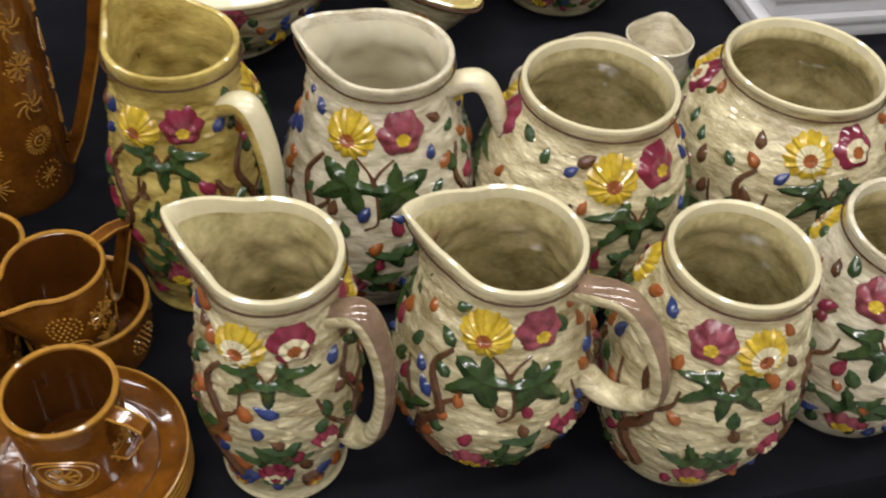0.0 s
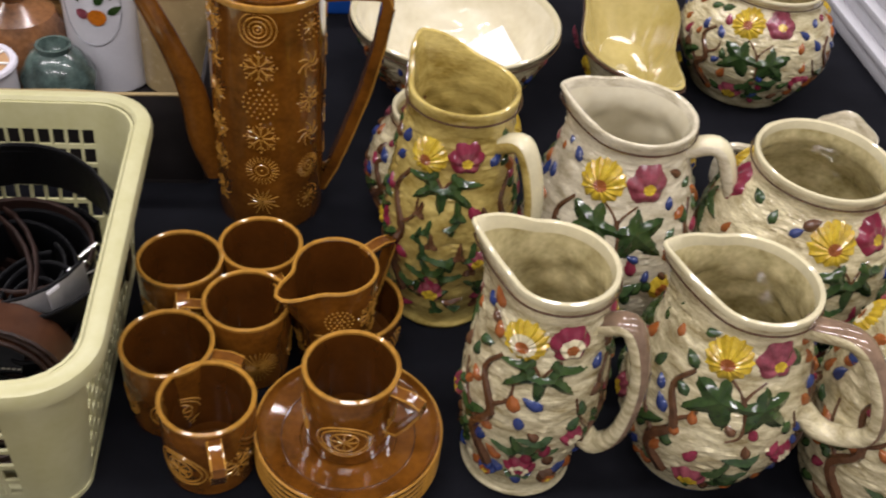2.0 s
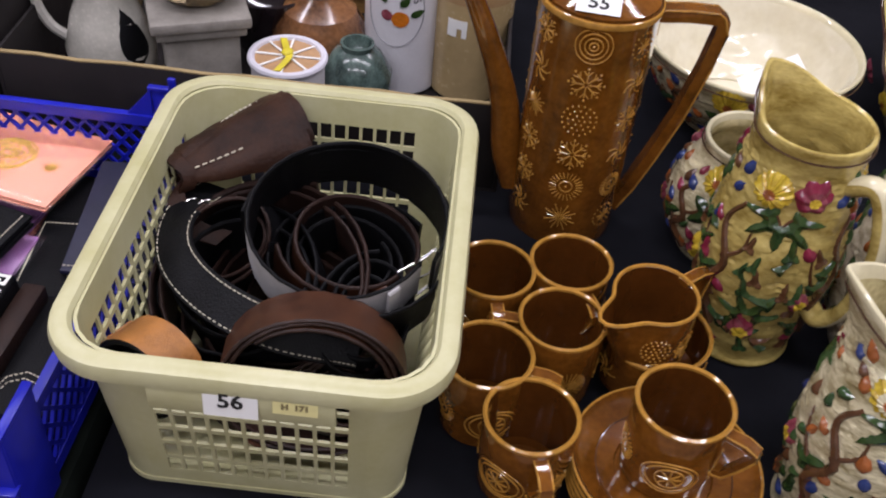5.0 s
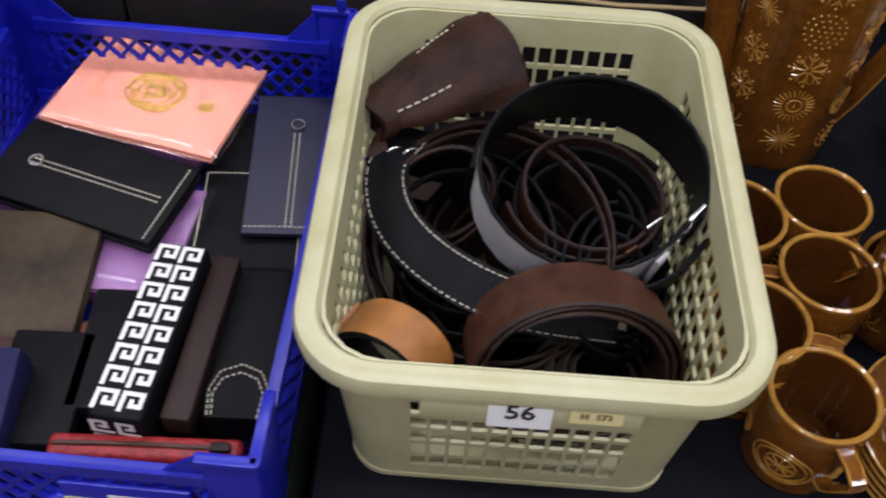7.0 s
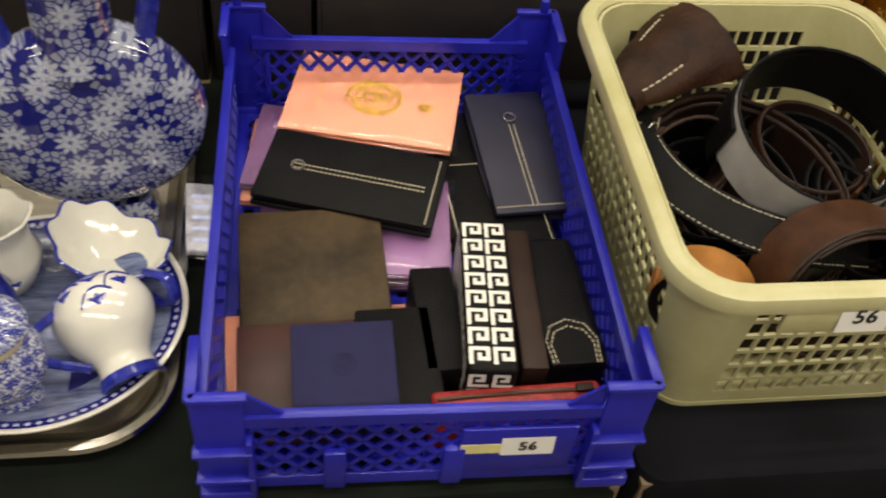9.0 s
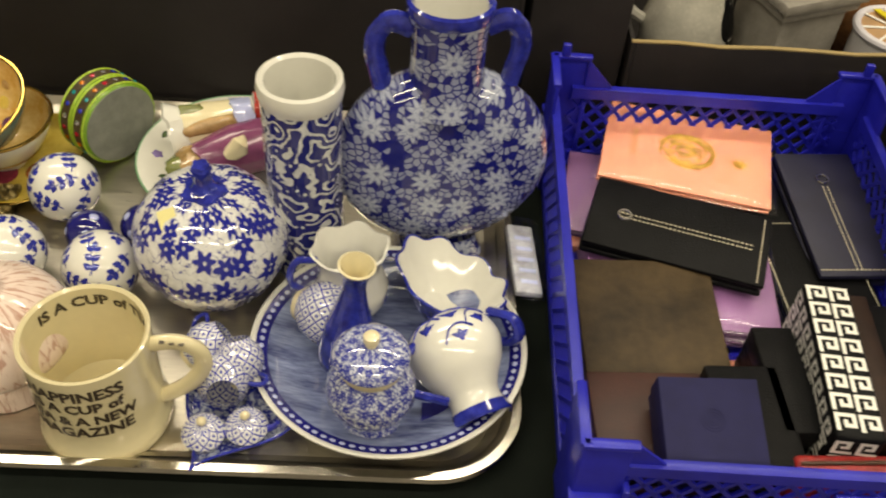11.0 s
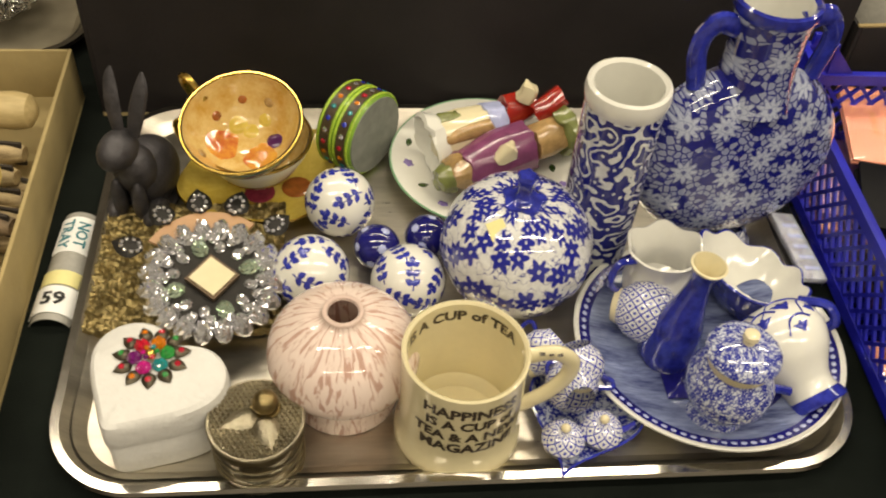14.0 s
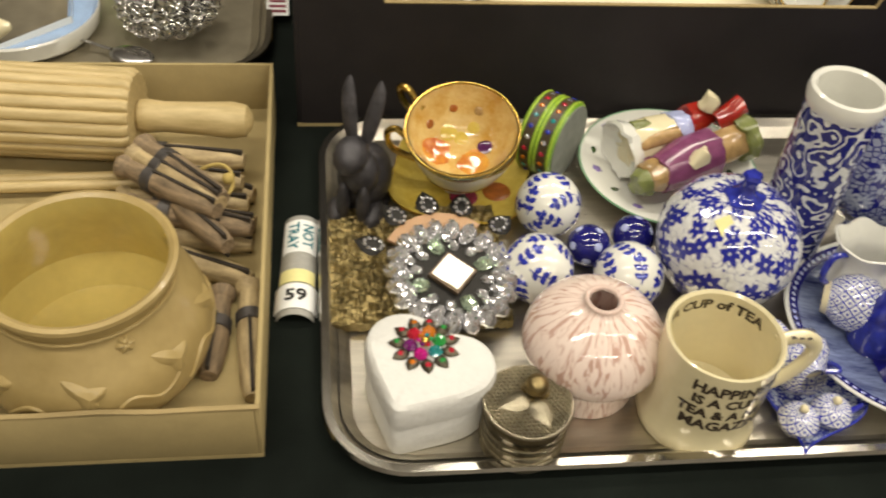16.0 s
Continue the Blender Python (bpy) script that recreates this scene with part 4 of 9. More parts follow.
def coffee_pot():
    t = thing("coffee_pot", "tall amber-brown coffee pot with embossed motifs and lid", "coffee pot", -0.182, 0.694, 0, 0)
    r, h = 0.0515, 0.236
    body = [(0, 0.003), (0.046, 0.002), (0.0495, 0.0), (0.0505, 0.004), (0.0505, 0.06), (0.051, 0.15), (r, h - 0.006), (0.0525, h - 0.003), (0.0525, h), (0.050, h + 0.001), (0.0, h - 0.004)]
    part("body", lathe(body, 64), AMBER, t)
    lid = part("lid", lathe([(0.0, 0.0), (0.049, 0.0), (0.049, 0.0022), (0.046, 0.004), (0.034, 0.009), (0.018, 0.018), (0.009, 0.028), (0.0065, 0.036), (0.009, 0.040), (0.0115, 0.047), (0.009, 0.053), (0.003, 0.056), (0, 0.0565)], 48), AMBER, t, "domed lid with a round knob")
    lid.location.z = h + 0.0015
    part("rim", lathe([(0.0526, h - 0.004), (0.0532, h - 0.001), (0.0525, h + 0.001), (0.0512, h + 0.0016)], 64, closed_bottom=False), AMBER_HI, t, "thin pale glaze along the rim")
    sp = catmull([(-0.046, 0, 0.035), (-0.060, 0.0, 0.07), (-0.068, 0, 0.12), (-0.080, 0, 0.16), (-0.096, 0, 0.20), (-0.112, 0, 0.236)], 6)
    n = len(sp)
    b = tube(sp, [0.0175 - 0.0095 * (i / (n - 1)) ** 0.8 for i in range(n)], 16, 0.72, up=(0, 1, 0))
    spout = part("spout", b, AMBER, t, "long tapering spout")
    part("tip", tube([sp[-1] + Vector((0.0065 * math.cos(a), 0.0085 * math.sin(a), 0.001)) for a in [2 * math.pi * k / 20 for k in range(20)]], 0.0014, 6, close=True), AMBER_HI, spout)
    part("mouth", lathe([(0.0, 0.0), (0.0055, 0.0004)], 16, closed_bottom=False), G_BROWN, spout).location = sp[-1] + Vector((0, 0, 0.0006))
    hp = [(0.046, 0, 0.226), (0.075, 0, 0.229), (0.098, 0, 0.229), (0.1035, 0, 0.225), (0.104, 0, 0.215), (0.099, 0, 0.18), (0.088, 0, 0.13), (0.074, 0, 0.085), (0.060, 0, 0.045), (0.048, 0, 0.02)]
    hb = ribbon(hp, [(0, 1, 0)] * len(hp), 0.016, 0.011)
    for f in hb.faces:
        f.material_index = 0
    hd = part("handle", hb, AMBER, t, "angular strap handle")
    for s in (-1, 1):
        part("ridge", tube([(p[0] + (0.005 if i > 3 else 0), s * 0.0076, p[2] + (0.0052 if i < 4 else 0.001)) for i, p in enumerate(hp)], 0.0011, 5), AMBER_HI, hd)
    sk = Skin(body[3:7])
    cols = (("rings", "snow", "dots", "snow", "sun", "star"), ("ringdots", "whirl", "snow", "whirl", "sun", "ringdots"), ("snow", "whirl", "star", "snow", "snow", "whirl"))
    for k, off in enumerate((0, 52, -52, 104, -104)):
        for j in range(6):
            kd = cols[k % 3][j]
            rad = 0.0165 if k == 0 else 0.0135
            part("motif", wrap_mesh(dotted(kd, rad), sk, radians(-96 + off), 0.212 - 0.036 * j - 0.003 * (k % 2)), AMBER_HI, t)
    m = Matrix.Translation((-0.006, -0.036, h + 0.0105)) @ pose(0, 0, 0, 20, 0, -6)
    sticker(t, m, 0.036, 0.021, "55", 0.018)
    m2 = Matrix.Translation((0.028, -0.004, h + 0.0145)) @ pose(0, 0, 0, 4, 20, -75)
    sticker(t, m2, 0.020, 0.011, "", 0.01, "price_label", YPAPER)
    return t


coffee_pot()


# ---- plastic basket with belts ----
BASKET = mat("pale_green_cream_plastic", (0.50, 0.475, 0.235), 0.34, vary=0.08, scale=20, bump=0.06, bscale=500, color2=(0.57, 0.55, 0.33))
BLUEP = mat("blue_crate_plastic", (0.008, 0.010, 0.36), 0.32, vary=0.2, scale=18, bump=0.05, bscale=400, color2=(0.016, 0.02, 0.46))
LEATHER = mat("dark_brown_leather", (0.018, 0.009, 0.007), 0.48, vary=0.4, scale=40, bump=0.3, bscale=700, color2=(0.034, 0.016, 0.011), spec=0.3)
BROWNL = mat("brown_leather", (0.050, 0.018, 0.009), 0.38, vary=0.4, scale=40, bump=0.25, bscale=700, color2=(0.085, 0.032, 0.014))
BLACKL = mat("black_leather", (0.0050, 0.0050, 0.0058), 0.45, vary=0.4, scale=40, bump=0.35, bscale=600, spec=0.13)
NAVYL = mat("navy_leather", (0.012, 0.012, 0.035), 0.45, vary=0.3, scale=40, bump=0.3, bscale=800)
GREYS = mat("pale_grey_suede", (0.46, 0.45, 0.46), 0.85, vary=0.12, scale=60, bump=0.3, bscale=900, spec=0.2)
TANL = mat("tan_leather", (0.34, 0.14, 0.03), 0.42, vary=0.25, scale=60, bump=0.2, bscale=700)
STITCH = mat("cream_thread", (0.55, 0.50, 0.38), 0.8, vary=0.1)
STEEL = mat("bright_steel", (0.55, 0.54, 0.52), 0.2, 1.0, vary=0.1, scale=60)
REDL = mat("red_woven_leather", (0.30, 0.02, 0.02), 0.4, vary=0.5, scale=200, bump=0.5, bscale=400)


def washing_basket(x, y):
    t = thing("plastic_basket", "pale cream-green slatted plastic basket holding leather belts", "basket", x, y, 0, 0)
    HX, HY, HZ = 0.1245, 0.160, 0.150
    bx, by = 0.102, 0.138

    def where(st, f):
        hx, hy, r = bx + (HX - 0.008 - bx) * f, by + (HY - 0.008 - by) * f, 0.026 + 0.012 * f
        side, a = st
        if side % 2 == 0:
            k = side // 2
            L = (hx - r) if k in (0, 2) else (hy - r)
            p, n = {0: ((a * L, -hy), (0, -1)), 1: ((hx, a * L), (1, 0)), 2: ((-a * L, hy), (0, 1)), 3: ((-hx, -a * L), (-1, 0))}[k]
            return p, n
        k = side // 2
        cx, cy = ((hx - r, -hy + r), (hx - r, hy - r), (-hx + r, hy - r), (-hx + r, -hy + r))[k]
        ang = radians(-90 + 90 * k + 90 * a)
        return (cx + r * math.cos(ang), cy + r * math.sin(ang)), (math.cos(ang), math.sin(ang))
    stations, opening = [], []
    for k in range(4):
        cols = 13 if k in (0, 2) else 17
        edges = [-1.0]
        for c in range(cols):
            w = 2.0 / cols
            edges += [-1 + w * c + w * 0.105, -1 + w * (c + 1) - w * 0.105]
        edges.append(1.0)
        for i, a in enumerate(edges):
            stations.append((2 * k, a))
            opening.append((k, (i - 1) // 2) if i % 2 == 1 and i < len(edges) - 1 else None)
        for q in (0.2, 0.4, 0.6, 0.8):
            stations.append((2 * k + 1, q))
            opening.append(None)
    stations.append((0, -1.0))
    opening.append(None)
    vs, rows = [0.0, 0.10], []
    for q in range(6):
        lo = 0.10 + q * 0.125
        vs += [lo + 0.012, lo + 0.111]
    vs += [0.86, 1.0]
    vs = [0.0] + vs[2:]

    def fn(u, v):
        (px, py), (nx, ny) = where(stations[int(u)], v)
        return (px, py, 0.002 + v * (HZ - 0.002)), (nx, ny, 0)

    def hole(i, j):
        o = opening[i]
        if o is None or j % 2 == 0 or j > 11:
            return False
        k, c = o
        if k == 0 and j >= 11 and 3 <= c <= 9:
            return False
        if k == 0 and (c == 0 or c == 12):
            return False
        if k == 2 and j < 2:
            return False
        return True
    part("slatted_wall", lattice(fn, list(range(len(stations))), vs, hole, 0.0024), BASKET, t, "wall pierced with square holes", sharp=25)
    loops = []
    for d, z in ((-0.0085, HZ - 0.003), (-0.0085, HZ + 0.001), (-0.006, HZ + 0.004), (0.000, HZ + 0.0045), (0.005, HZ + 0.002), (0.0065, HZ - 0.003), (0.0055, HZ - 0.011), (0.003, HZ - 0.011), (0.002, HZ - 0.003)):
        loops.append([(p[0], p[1], z) for p in rounded_rect(HX + d, HY + d, 0.042 + d, 10)])
    loops.append(loops[0])
    part("rim", loft(loops), BASKET, t, "rolled rim of the basket")
    part("front_band", block(0.118, 0.0045, 0.026, 0, -HY - 0.0028, HZ - 0.019, 0.0018), BASKET, t, "plain grip band at the front")
    part("base", loft([[(p[0], p[1], z) for p in rounded_rect(bx + 0.001, by + 0.001, 0.026, 8)] for z in (0.0, 0.004)], close_first=True, close_last=True), BASKET, t)
    m = Matrix.Translation((-0.006, -HY - 0.0058, HZ - 0.016)) @ pose(0, 0, 0, 84, 0, 0)
    sticker(t, m, 0.034, 0.026, "56", 0.0165)
    m2 = Matrix.Translation((0.034, -HY - 0.0056, HZ - 0.015)) @ pose(0, 0, 0, 84, 0, 0)
    o = sticker(t, m2, 0.028, 0.013, "H  171", 0.0062, "price_label", YPAPER, YINK)
    return t


BX, BY = -0.402, 0.478
washing_basket(BX, BY)


def dashes(path, ups, offset, normal_off, parent, step=0.004, w=0.0008):
    """A row of thread stitches along a strap."""
    bm = bmesh.new()
    acc, last = 0.0, None
    for i in range(len(path) - 1):
        a, b = Vector(path[i]), Vector(path[i + 1])
        d = (b - a)
        u = Vector(ups[i]).normalized()
        n = d.normalized().cross(u)
        k = max(1, int(d.length / step))
        for q in range(k):
            p0, p1 = a + d * (q / k), a + d * ((q + 0.62) / k)
            off = u * offset + n * normal_off
            tube([p0 + off, p1 + off], w, 5, bm=bm)
    o = part("stitching", bm, STITCH, parent, "row of pale thread stitches")
    o["kind"] = "stuff"
    return o


def coil_path(r0, r1, turns, squash=1.0, start=0, wob=0.0, n=28):
    pts = []
    total = int(turns * n)
    for i in range(total + 1):
        f = i / total
        a = radians(start) + 2 * math.pi * turns * f
        r = r0 + (r1 - r0) * f + wob * math.sin(a * 1.7 + 1)
        pts.append((r * math.cos(a), r * math.sin(a) * squash, wob * 0.6 * math.sin(a * 2.3)))
    return pts


def belt(label, m, r0, r1, turns, width, outer, inner, squash=1.0, start=0, wob=0.002, thick=0.0032, buckle=False):
    t = thing("leather_belt", label, "belt", group="belts in the basket")
    t.matrix_basis = m
    path = coil_path(r0, r1, turns, squash, start, wob)
    ups = [(0, 0, 1)] * len(path)
    part("strap", ribbon(path, ups, width, thick), [inner, outer], t)
    if buckle:
        p, q = Vector(path[-1]), Vector(path[-3])
        d = (p - q).normalized()
        n = d.cross(Vector((0, 0, 1)))
        hw = width * 0.62
        fr = [p + Vector((0, 0, hw)), p + d * 0.014 + Vector((0, 0, hw)), p + d * 0.017 + Vector((0, 0, hw * 0.8)), p + d * 0.017 - Vector((0, 0, hw * 0.8)), p + d * 0.014 - Vector((0, 0, hw)), p - Vector((0, 0, hw))]
        b = part("buckle", tube(fr, 0.0013, 8, close=True, up=n), STEEL, t, "bright steel buckle frame")
        part("prong", tube([p, p + d * 0.009 + n * 0.002, p + d * 0.018], 0.0010, 6), STEEL, b)
        part("keeper_loop", ribbon([q - d * 0.004 + n * 0.005, q - d * 0.004 + n * 0.0051 + d * 0.010], [(0, 0, 1)] * 2, width * 1.1, 0.003), [outer, outer], t, "leather keeper loop")
    else:
        i = len(path) // 3
        p, q = Vector(path[i]), Vector(path[i + 1])
        n = (q - p).normalized().cross(Vector((0, 0, 1)))
        part("keeper_loop", ribbon([p + n * 0.003, q + n * 0.003], [(0, 0, 1)] * 2, width * 1.06, 0.0024), [outer, outer], t, "leather keeper loop")
    return t


belt("dark grey belt coiled in a loop with pale suede lining", pose(BX + 0.037, BY + 0.016, 0.122, 17, 3, 0), 0.074, 0.070, 0.98, 0.044, GREYS, BLACKL, 0.96, -22, 0.002, buckle=True)
belt("black belt loop lying inside the pale lined belt", pose(BX + 0.040, BY + 0.012, 0.112, 17, 5, 0), 0.077, 0.080, 0.78, 0.046, BLACKL, BLACKL, 0.96, -100, 0.001)
belt("black belt with white edge stitching coiled against the basket", pose(BX - 0.020, BY - 0.006, 0.070, 12, -6, 10), 0.086, 0.074, 2.2, 0.050, BLACKL, LEATHER, 1.12, 60, 0.002)
belt("brown leather belt coiled upright at the front", pose(BX + 0.030, BY - 0.090, 0.078, 72, 5, 6), 0.066, 0.055, 2.6, 0.044, BROWNL, LEATHER, 0.85, -80, 0.001)
belt("tan leather belt rolled into a small coil", pose(BX - 0.080, BY - 0.104, 0.084, 82, 4, -26), 0.034, 0.030, 1.9, 0.034, TANL, BLACKL, 0.9, -70, 0.0006)
belt("dark brown belt in a loose coil under the others", pose(BX + 0.040, BY + 0.026, 0.088, 14, 8, 0), 0.058, 0.044, 1.35, 0.040, BROWNL, LEATHER, 0.85, 200, 0.003, buckle=True)
belt("dark leather belt loosely coiled on the basket floor", pose(BX - 0.004, BY + 0.0, 0.036, 2, 2, 0), 0.086, 0.030, 5.0, 0.050, LEATHER, LEATHER, 1.25, 0, 0.002)
belt("wide black belt standing on edge by the basket wall", pose(BX - 0.035, BY + 0.0, 0.066, 8, -16, 30), 0.066, 0.040, 2.4, 0.052, BLACKL, BLACKL, 1.1, 160, 0.003)
belt("dark brown belt packed flat beneath the open loop", pose(BX + 0.038, BY + 0.020, 0.074, 12, 4, 0), 0.066, 0.030, 3.0, 0.046, LEATHER, BLACKL, 0.95, 40, 0.0025)
belt("black belt packed against the basket side", pose(BX + 0.058, BY - 0.030, 0.066, 10, 8, 0), 0.040, 0.018, 2.4, 0.050, BLACKL, BLACKL, 1.5, 90, 0.0020)
belt("olive canvas belt coiled inside the front of the basket", pose(BX + 0.048, BY - 0.085, 0.050, 30, 20, 0), 0.040, 0.016, 3.0, 0.036, mat("olive_canvas", (0.07, 0.06, 0.035), 0.8, vary=0.3, scale=80, bump=0.4, bscale=900), LEATHER, 0.8, 0, 0.001)
belt("black leather belt twisted between the coils", pose(BX - 0.055, BY + 0.03, 0.085, 40, -30, 20), 0.048, 0.034, 1.8, 0.044, BLACKL, LEATHER, 0.7, 90, 0.003)


def stitched_strap():
    """A wide strap lying over the pile with stitched edges."""
    t = thing("leather_belt", "wide black belt with two rows of white stitching", "belt", group="belts in the basket")
    path = catmull([(BX - 0.078, BY + 0.075, 0.102), (BX - 0.094, BY + 0.030, 0.108), (BX - 0.084, BY - 0.018, 0.110), (BX - 0.050, BY - 0.052, 0.106), (BX + 0.000, BY - 0.070, 0.098), (BX + 0.060, BY - 0.066, 0.084)], 6)
    ups = []
    for i in range(len(path)):
        d = (path[min(i + 1, len(path) - 1)] - path[max(i - 1, 0)]).normalized()
        ups.append(d.cross(Vector((-0.25, -0.55, 0.8))).normalized())
    s = part("strap", ribbon(path, ups, 0.032, 0.0036), [BLACKL, BLACKL], t)
    for off in (-0.013, 0.013):
        for side in (-1, 1):
            dashes(path, ups, off, side * 0.0020, s, 0.0034, 0.0005)


stitched_strap()


def folded_leather():
    t = thing("leather_bundle", "gathered dark brown leather bundle with pale stitching", "leather bundle", BX - 0.110, BY + 0.064, 0.104, 36, ry=-4)
    t.scale = (0.9, 0.9, 0.9)
    HIDE = mat("chocolate_hide", (0.020, 0.0085, 0.0055), 0.5, vary=0.45, scale=30, bump=0.5, bscale=200, color2=(0.048, 0.021, 0.012), spec=0.16)

    def shell(k):
        def at(u, v):
            q = u * (0.90 + 0.04 * k)
            R = (0.013 + 0.036 * q ** 0.75) * (1 - 0.13 * k)
            a = radians(-150 + 238 * v)
            crease = 0.0042 * abs(math.sin(11 * v + 3 * q + k)) * q + 0.0050 * noise.noise((q * 3, v * 4, k * 3.1))
            c = (0.122 * q + 0.006 * math.sin(2 * v), 0.004 * k + (R + crease) * math.cos(a + math.pi / 2) * 1.1, 0.016 + 0.002 * k + (R + crease) * math.sin(a + math.pi / 2) * 0.72)
            return c, (0, math.cos(a + math.pi / 2), math.sin(a + math.pi / 2))
        return at
    for k in range(4):
        f = part("fold", lattice(shell(k), [i / 14 for i in range(15)], [i / 20 for i in range(21)], lambda i, j: False, 0.0026), HIDE, t)
        if k == 0:
            at = shell(0)

            def row(uv):
                pts, ups = [], []
                for u, v in uv:
                    p, n = at(u, v)
                    pts.append(Vector(p) + Vector(n) * 0.0012)
                    ups.append(n)
                dashes(pts, ups, 0.0, 0.0, f, 0.0046, 0.0008)
            row([(0.42 + 0.045 * i, 0.46) for i in range(10)])
            row([(0.86, 0.46 - 0.028 * i) for i in range(8)])
            row([(0.12 + 0.06 * i, 0.80 - 0.004 * i) for i in range(8)])
    for k in range(3):
        ring = [(-0.004 + 0.010 * k + 0.009 * math.cos(a), -0.018 - 0.008 * k, -0.004 + 0.009 * math.sin(a)) for a in [2 * math.pi * i / 18 for i in range(18)]]
        part("metal_ring", tube(ring, 0.0013, 6, close=True, up=(0, 1, 0)), STEEL, t, "dull steel ring")
    part("strap_end", ribbon(catmull([(0.012, -0.010, 0.018), (-0.004, -0.020, 0.006), (-0.002, -0.044, -0.010), (0.020, -0.062, -0.020)], 5), [(1, 0.3, 0.2)] * 16, 0.020, 0.003), [HIDE, HIDE], t)
    part("tie", ribbon([(0.010 + 0.003 * math.sin(3 * a), 0.020 * math.cos(a), 0.016 + 0.015 * math.sin(a)) for a in [2 * math.pi * i / 16 for i in range(17)]], [(1, 0, 0)] * 17, 0.014, 0.003), [HIDE, HIDE], t, "leather tie round the gathered end")


folded_leather()


# ---- blue crate with wallets ----
def blue_crate(cx, cy):
    t = thing("plastic_crate", "blue plastic stacking crate full of wallets", "crate", cx, cy, 0, -1.2)
    HX, HY, H = 0.136, 0.188, 0.090

    def panel(name, L, place, normal, tall=H, low=0.010):
        """An open diamond mesh wall of length 2 L; place(u, v) gives the point."""
        bm = bmesh.new()
        nrm = Vector(normal)
        slats = []

        def bar(u0, v0, u1, v1, w, th=0.0026, into=None):
            a, b = Vector(place(u0, v0)), Vector(place(u1, v1))
            return ribbon([a, (a + b) / 2, b], [(b - a).cross(nrm)] * 3, w, th, bm=into)
        top, bot = tall - 0.008, low + 0.010
        bar(-L, tall - 0.005, L, tall - 0.005, 0.011, 0.007, bm)
        slats.append(("lower_rail", bar(-L, low + 0.004, L, low + 0.004, 0.012, 0.004)))
        pitch = 0.0160
        span = top - bot
        n = int(2 * L / pitch) + 8
        for s in (-1, 1):
            for k in range(-8, n + 8):
                u0 = -L + pitch * k
                u1 = u0 + s * span * 0.85
                t0, t1 = 0.0, 1.0
                if u1 != u0:
                    lo, hi = sorted(((-L - u0) / (u1 - u0), (L - u0) / (u1 - u0)))
                    t0, t1 = max(0, lo), min(1, hi)
                if t1 - t0 < 0.05:
                    continue
                slats.append(("slat", bar(u0 + (u1 - u0) * t0, bot + span * t0, u0 + (u1 - u0) * t1, bot + span * t1, 0.0033)))
        wall = part(name, bm, BLUEP, t, "openwork blue wall")
        for nm, sl in slats:
            part(nm, sl, BLUEP, wall)
    panel("front_wall", HX - 0.018, lambda u, v: (u, -HY + 0.002, v), (0, -1, 0))
    panel("back_wall", HX - 0.018, lambda u, v: (u, HY - 0.002, v), (0, 1, 0))
    panel("side_wall", HY - 0.018, lambda u, v: (-HX + 0.002, u, v), (-1, 0, 0))
    panel("side_wall", HY - 0.018, lambda u, v: (HX - 0.002, u, v), (1, 0, 0))
    part("base", lattice(lambda u, v: ((u, v, 0.008), (0, 0, 1)), [-HX + 0.003 + (2 * HX - 0.006) * i / 31 for i in range(32)], [-HY + 0.003 + (2 * HY - 0.006) * i / 41 for i in range(42)], lambda i, j: i % 2 == 1 and j % 2 == 1, 0.004), BLUEP, t)
    part("label_panel", block(0.074, 0.004, 0.050, 0.060, -HY - 0.0005, 0.046, 0.001), BLUEP, t, "plain panel at the front")
    for sx in (-0.055, 0.02):
        part("rib", block(0.014, 0.006, 0.042, sx, -HY - 0.001, 0.030, 0.0015), BLUEP, t)
    for sx in (-1, 1):
        for sy in (-1, 1):
            tall = 0.118 if sy > 0 else 0.112
            bm = bmesh.new()
            block(0.030, 0.0035, tall - 0.004, sx * (HX - 0.013), sy * (HY + 0.001), tall / 2 + 0.002, 0.001, bm=bm)
            block(0.0035, 0.044, tall - 0.004, sx * (HX + 0.001), sy * (HY - 0.021), tall / 2 + 0.002, 0.001, bm=bm)
            block(0.034, 0.007, 0.004, sx * (HX - 0.014), sy * (HY + 0.001), tall, 0.0012, bm=bm)
            block(0.007, 0.046, 0.004, sx * (HX + 0.001), sy * (HY - 0.020), tall, 0.0012, bm=bm)
            for zz in (0.030, 0.060):
                block(0.036, 0.010, 0.003, sx * (HX - 0.014), sy * (HY + 0.004), zz, 0.0008, bm=bm)
            block(0.004, 0.012, tall * 0.6, sx * (HX - 0.030), sy * (HY + 0.002), tall * 0.34, 0.0008, bm=bm)
            block(0.036, 0.012, 0.012, sx * (HX - 0.014), sy * (HY + 0.002), 0.008, 0.003, bm=bm)
            part("corner_bracket", bm, BLUEP, t, "raised stacking bracket")
            ram = bmesh.new()
            for d in (0, 1):
                vs = [ram.verts.new(p) for p in ((sx * (HX - 0.028), sy * (HY - 0.001) - 0.002 * d * sy, tall), (sx * (HX - 0.058), sy * (HY - 0.001) - 0.002 * d * sy, H - 0.006), (sx * (HX - 0.028), sy * (HY - 0.001) - 0.002 * d * sy, H - 0.006))]
                ram.faces.new(vs)
            ram.verts.ensure_lookup_table()
            v = ram.verts
            for a, b in ((0, 1), (1, 2), (2, 0)):
                ram.faces.new((v[a], v[b], v[b + 3], v[a + 3]))
            part("gusset", ram, BLUEP, t, smooth=False)
            if sy > 0:
                part("spike", block(0.007, 0.005, 0.012, sx * (HX - 0.008), sy * HY, tall + 0.007, 0.0015), BLUEP, t)
    m = Matrix.Translation((0.066, -HY - 0.003, 0.052)) @ pose(0, 0, 0, 86, 0, 0)
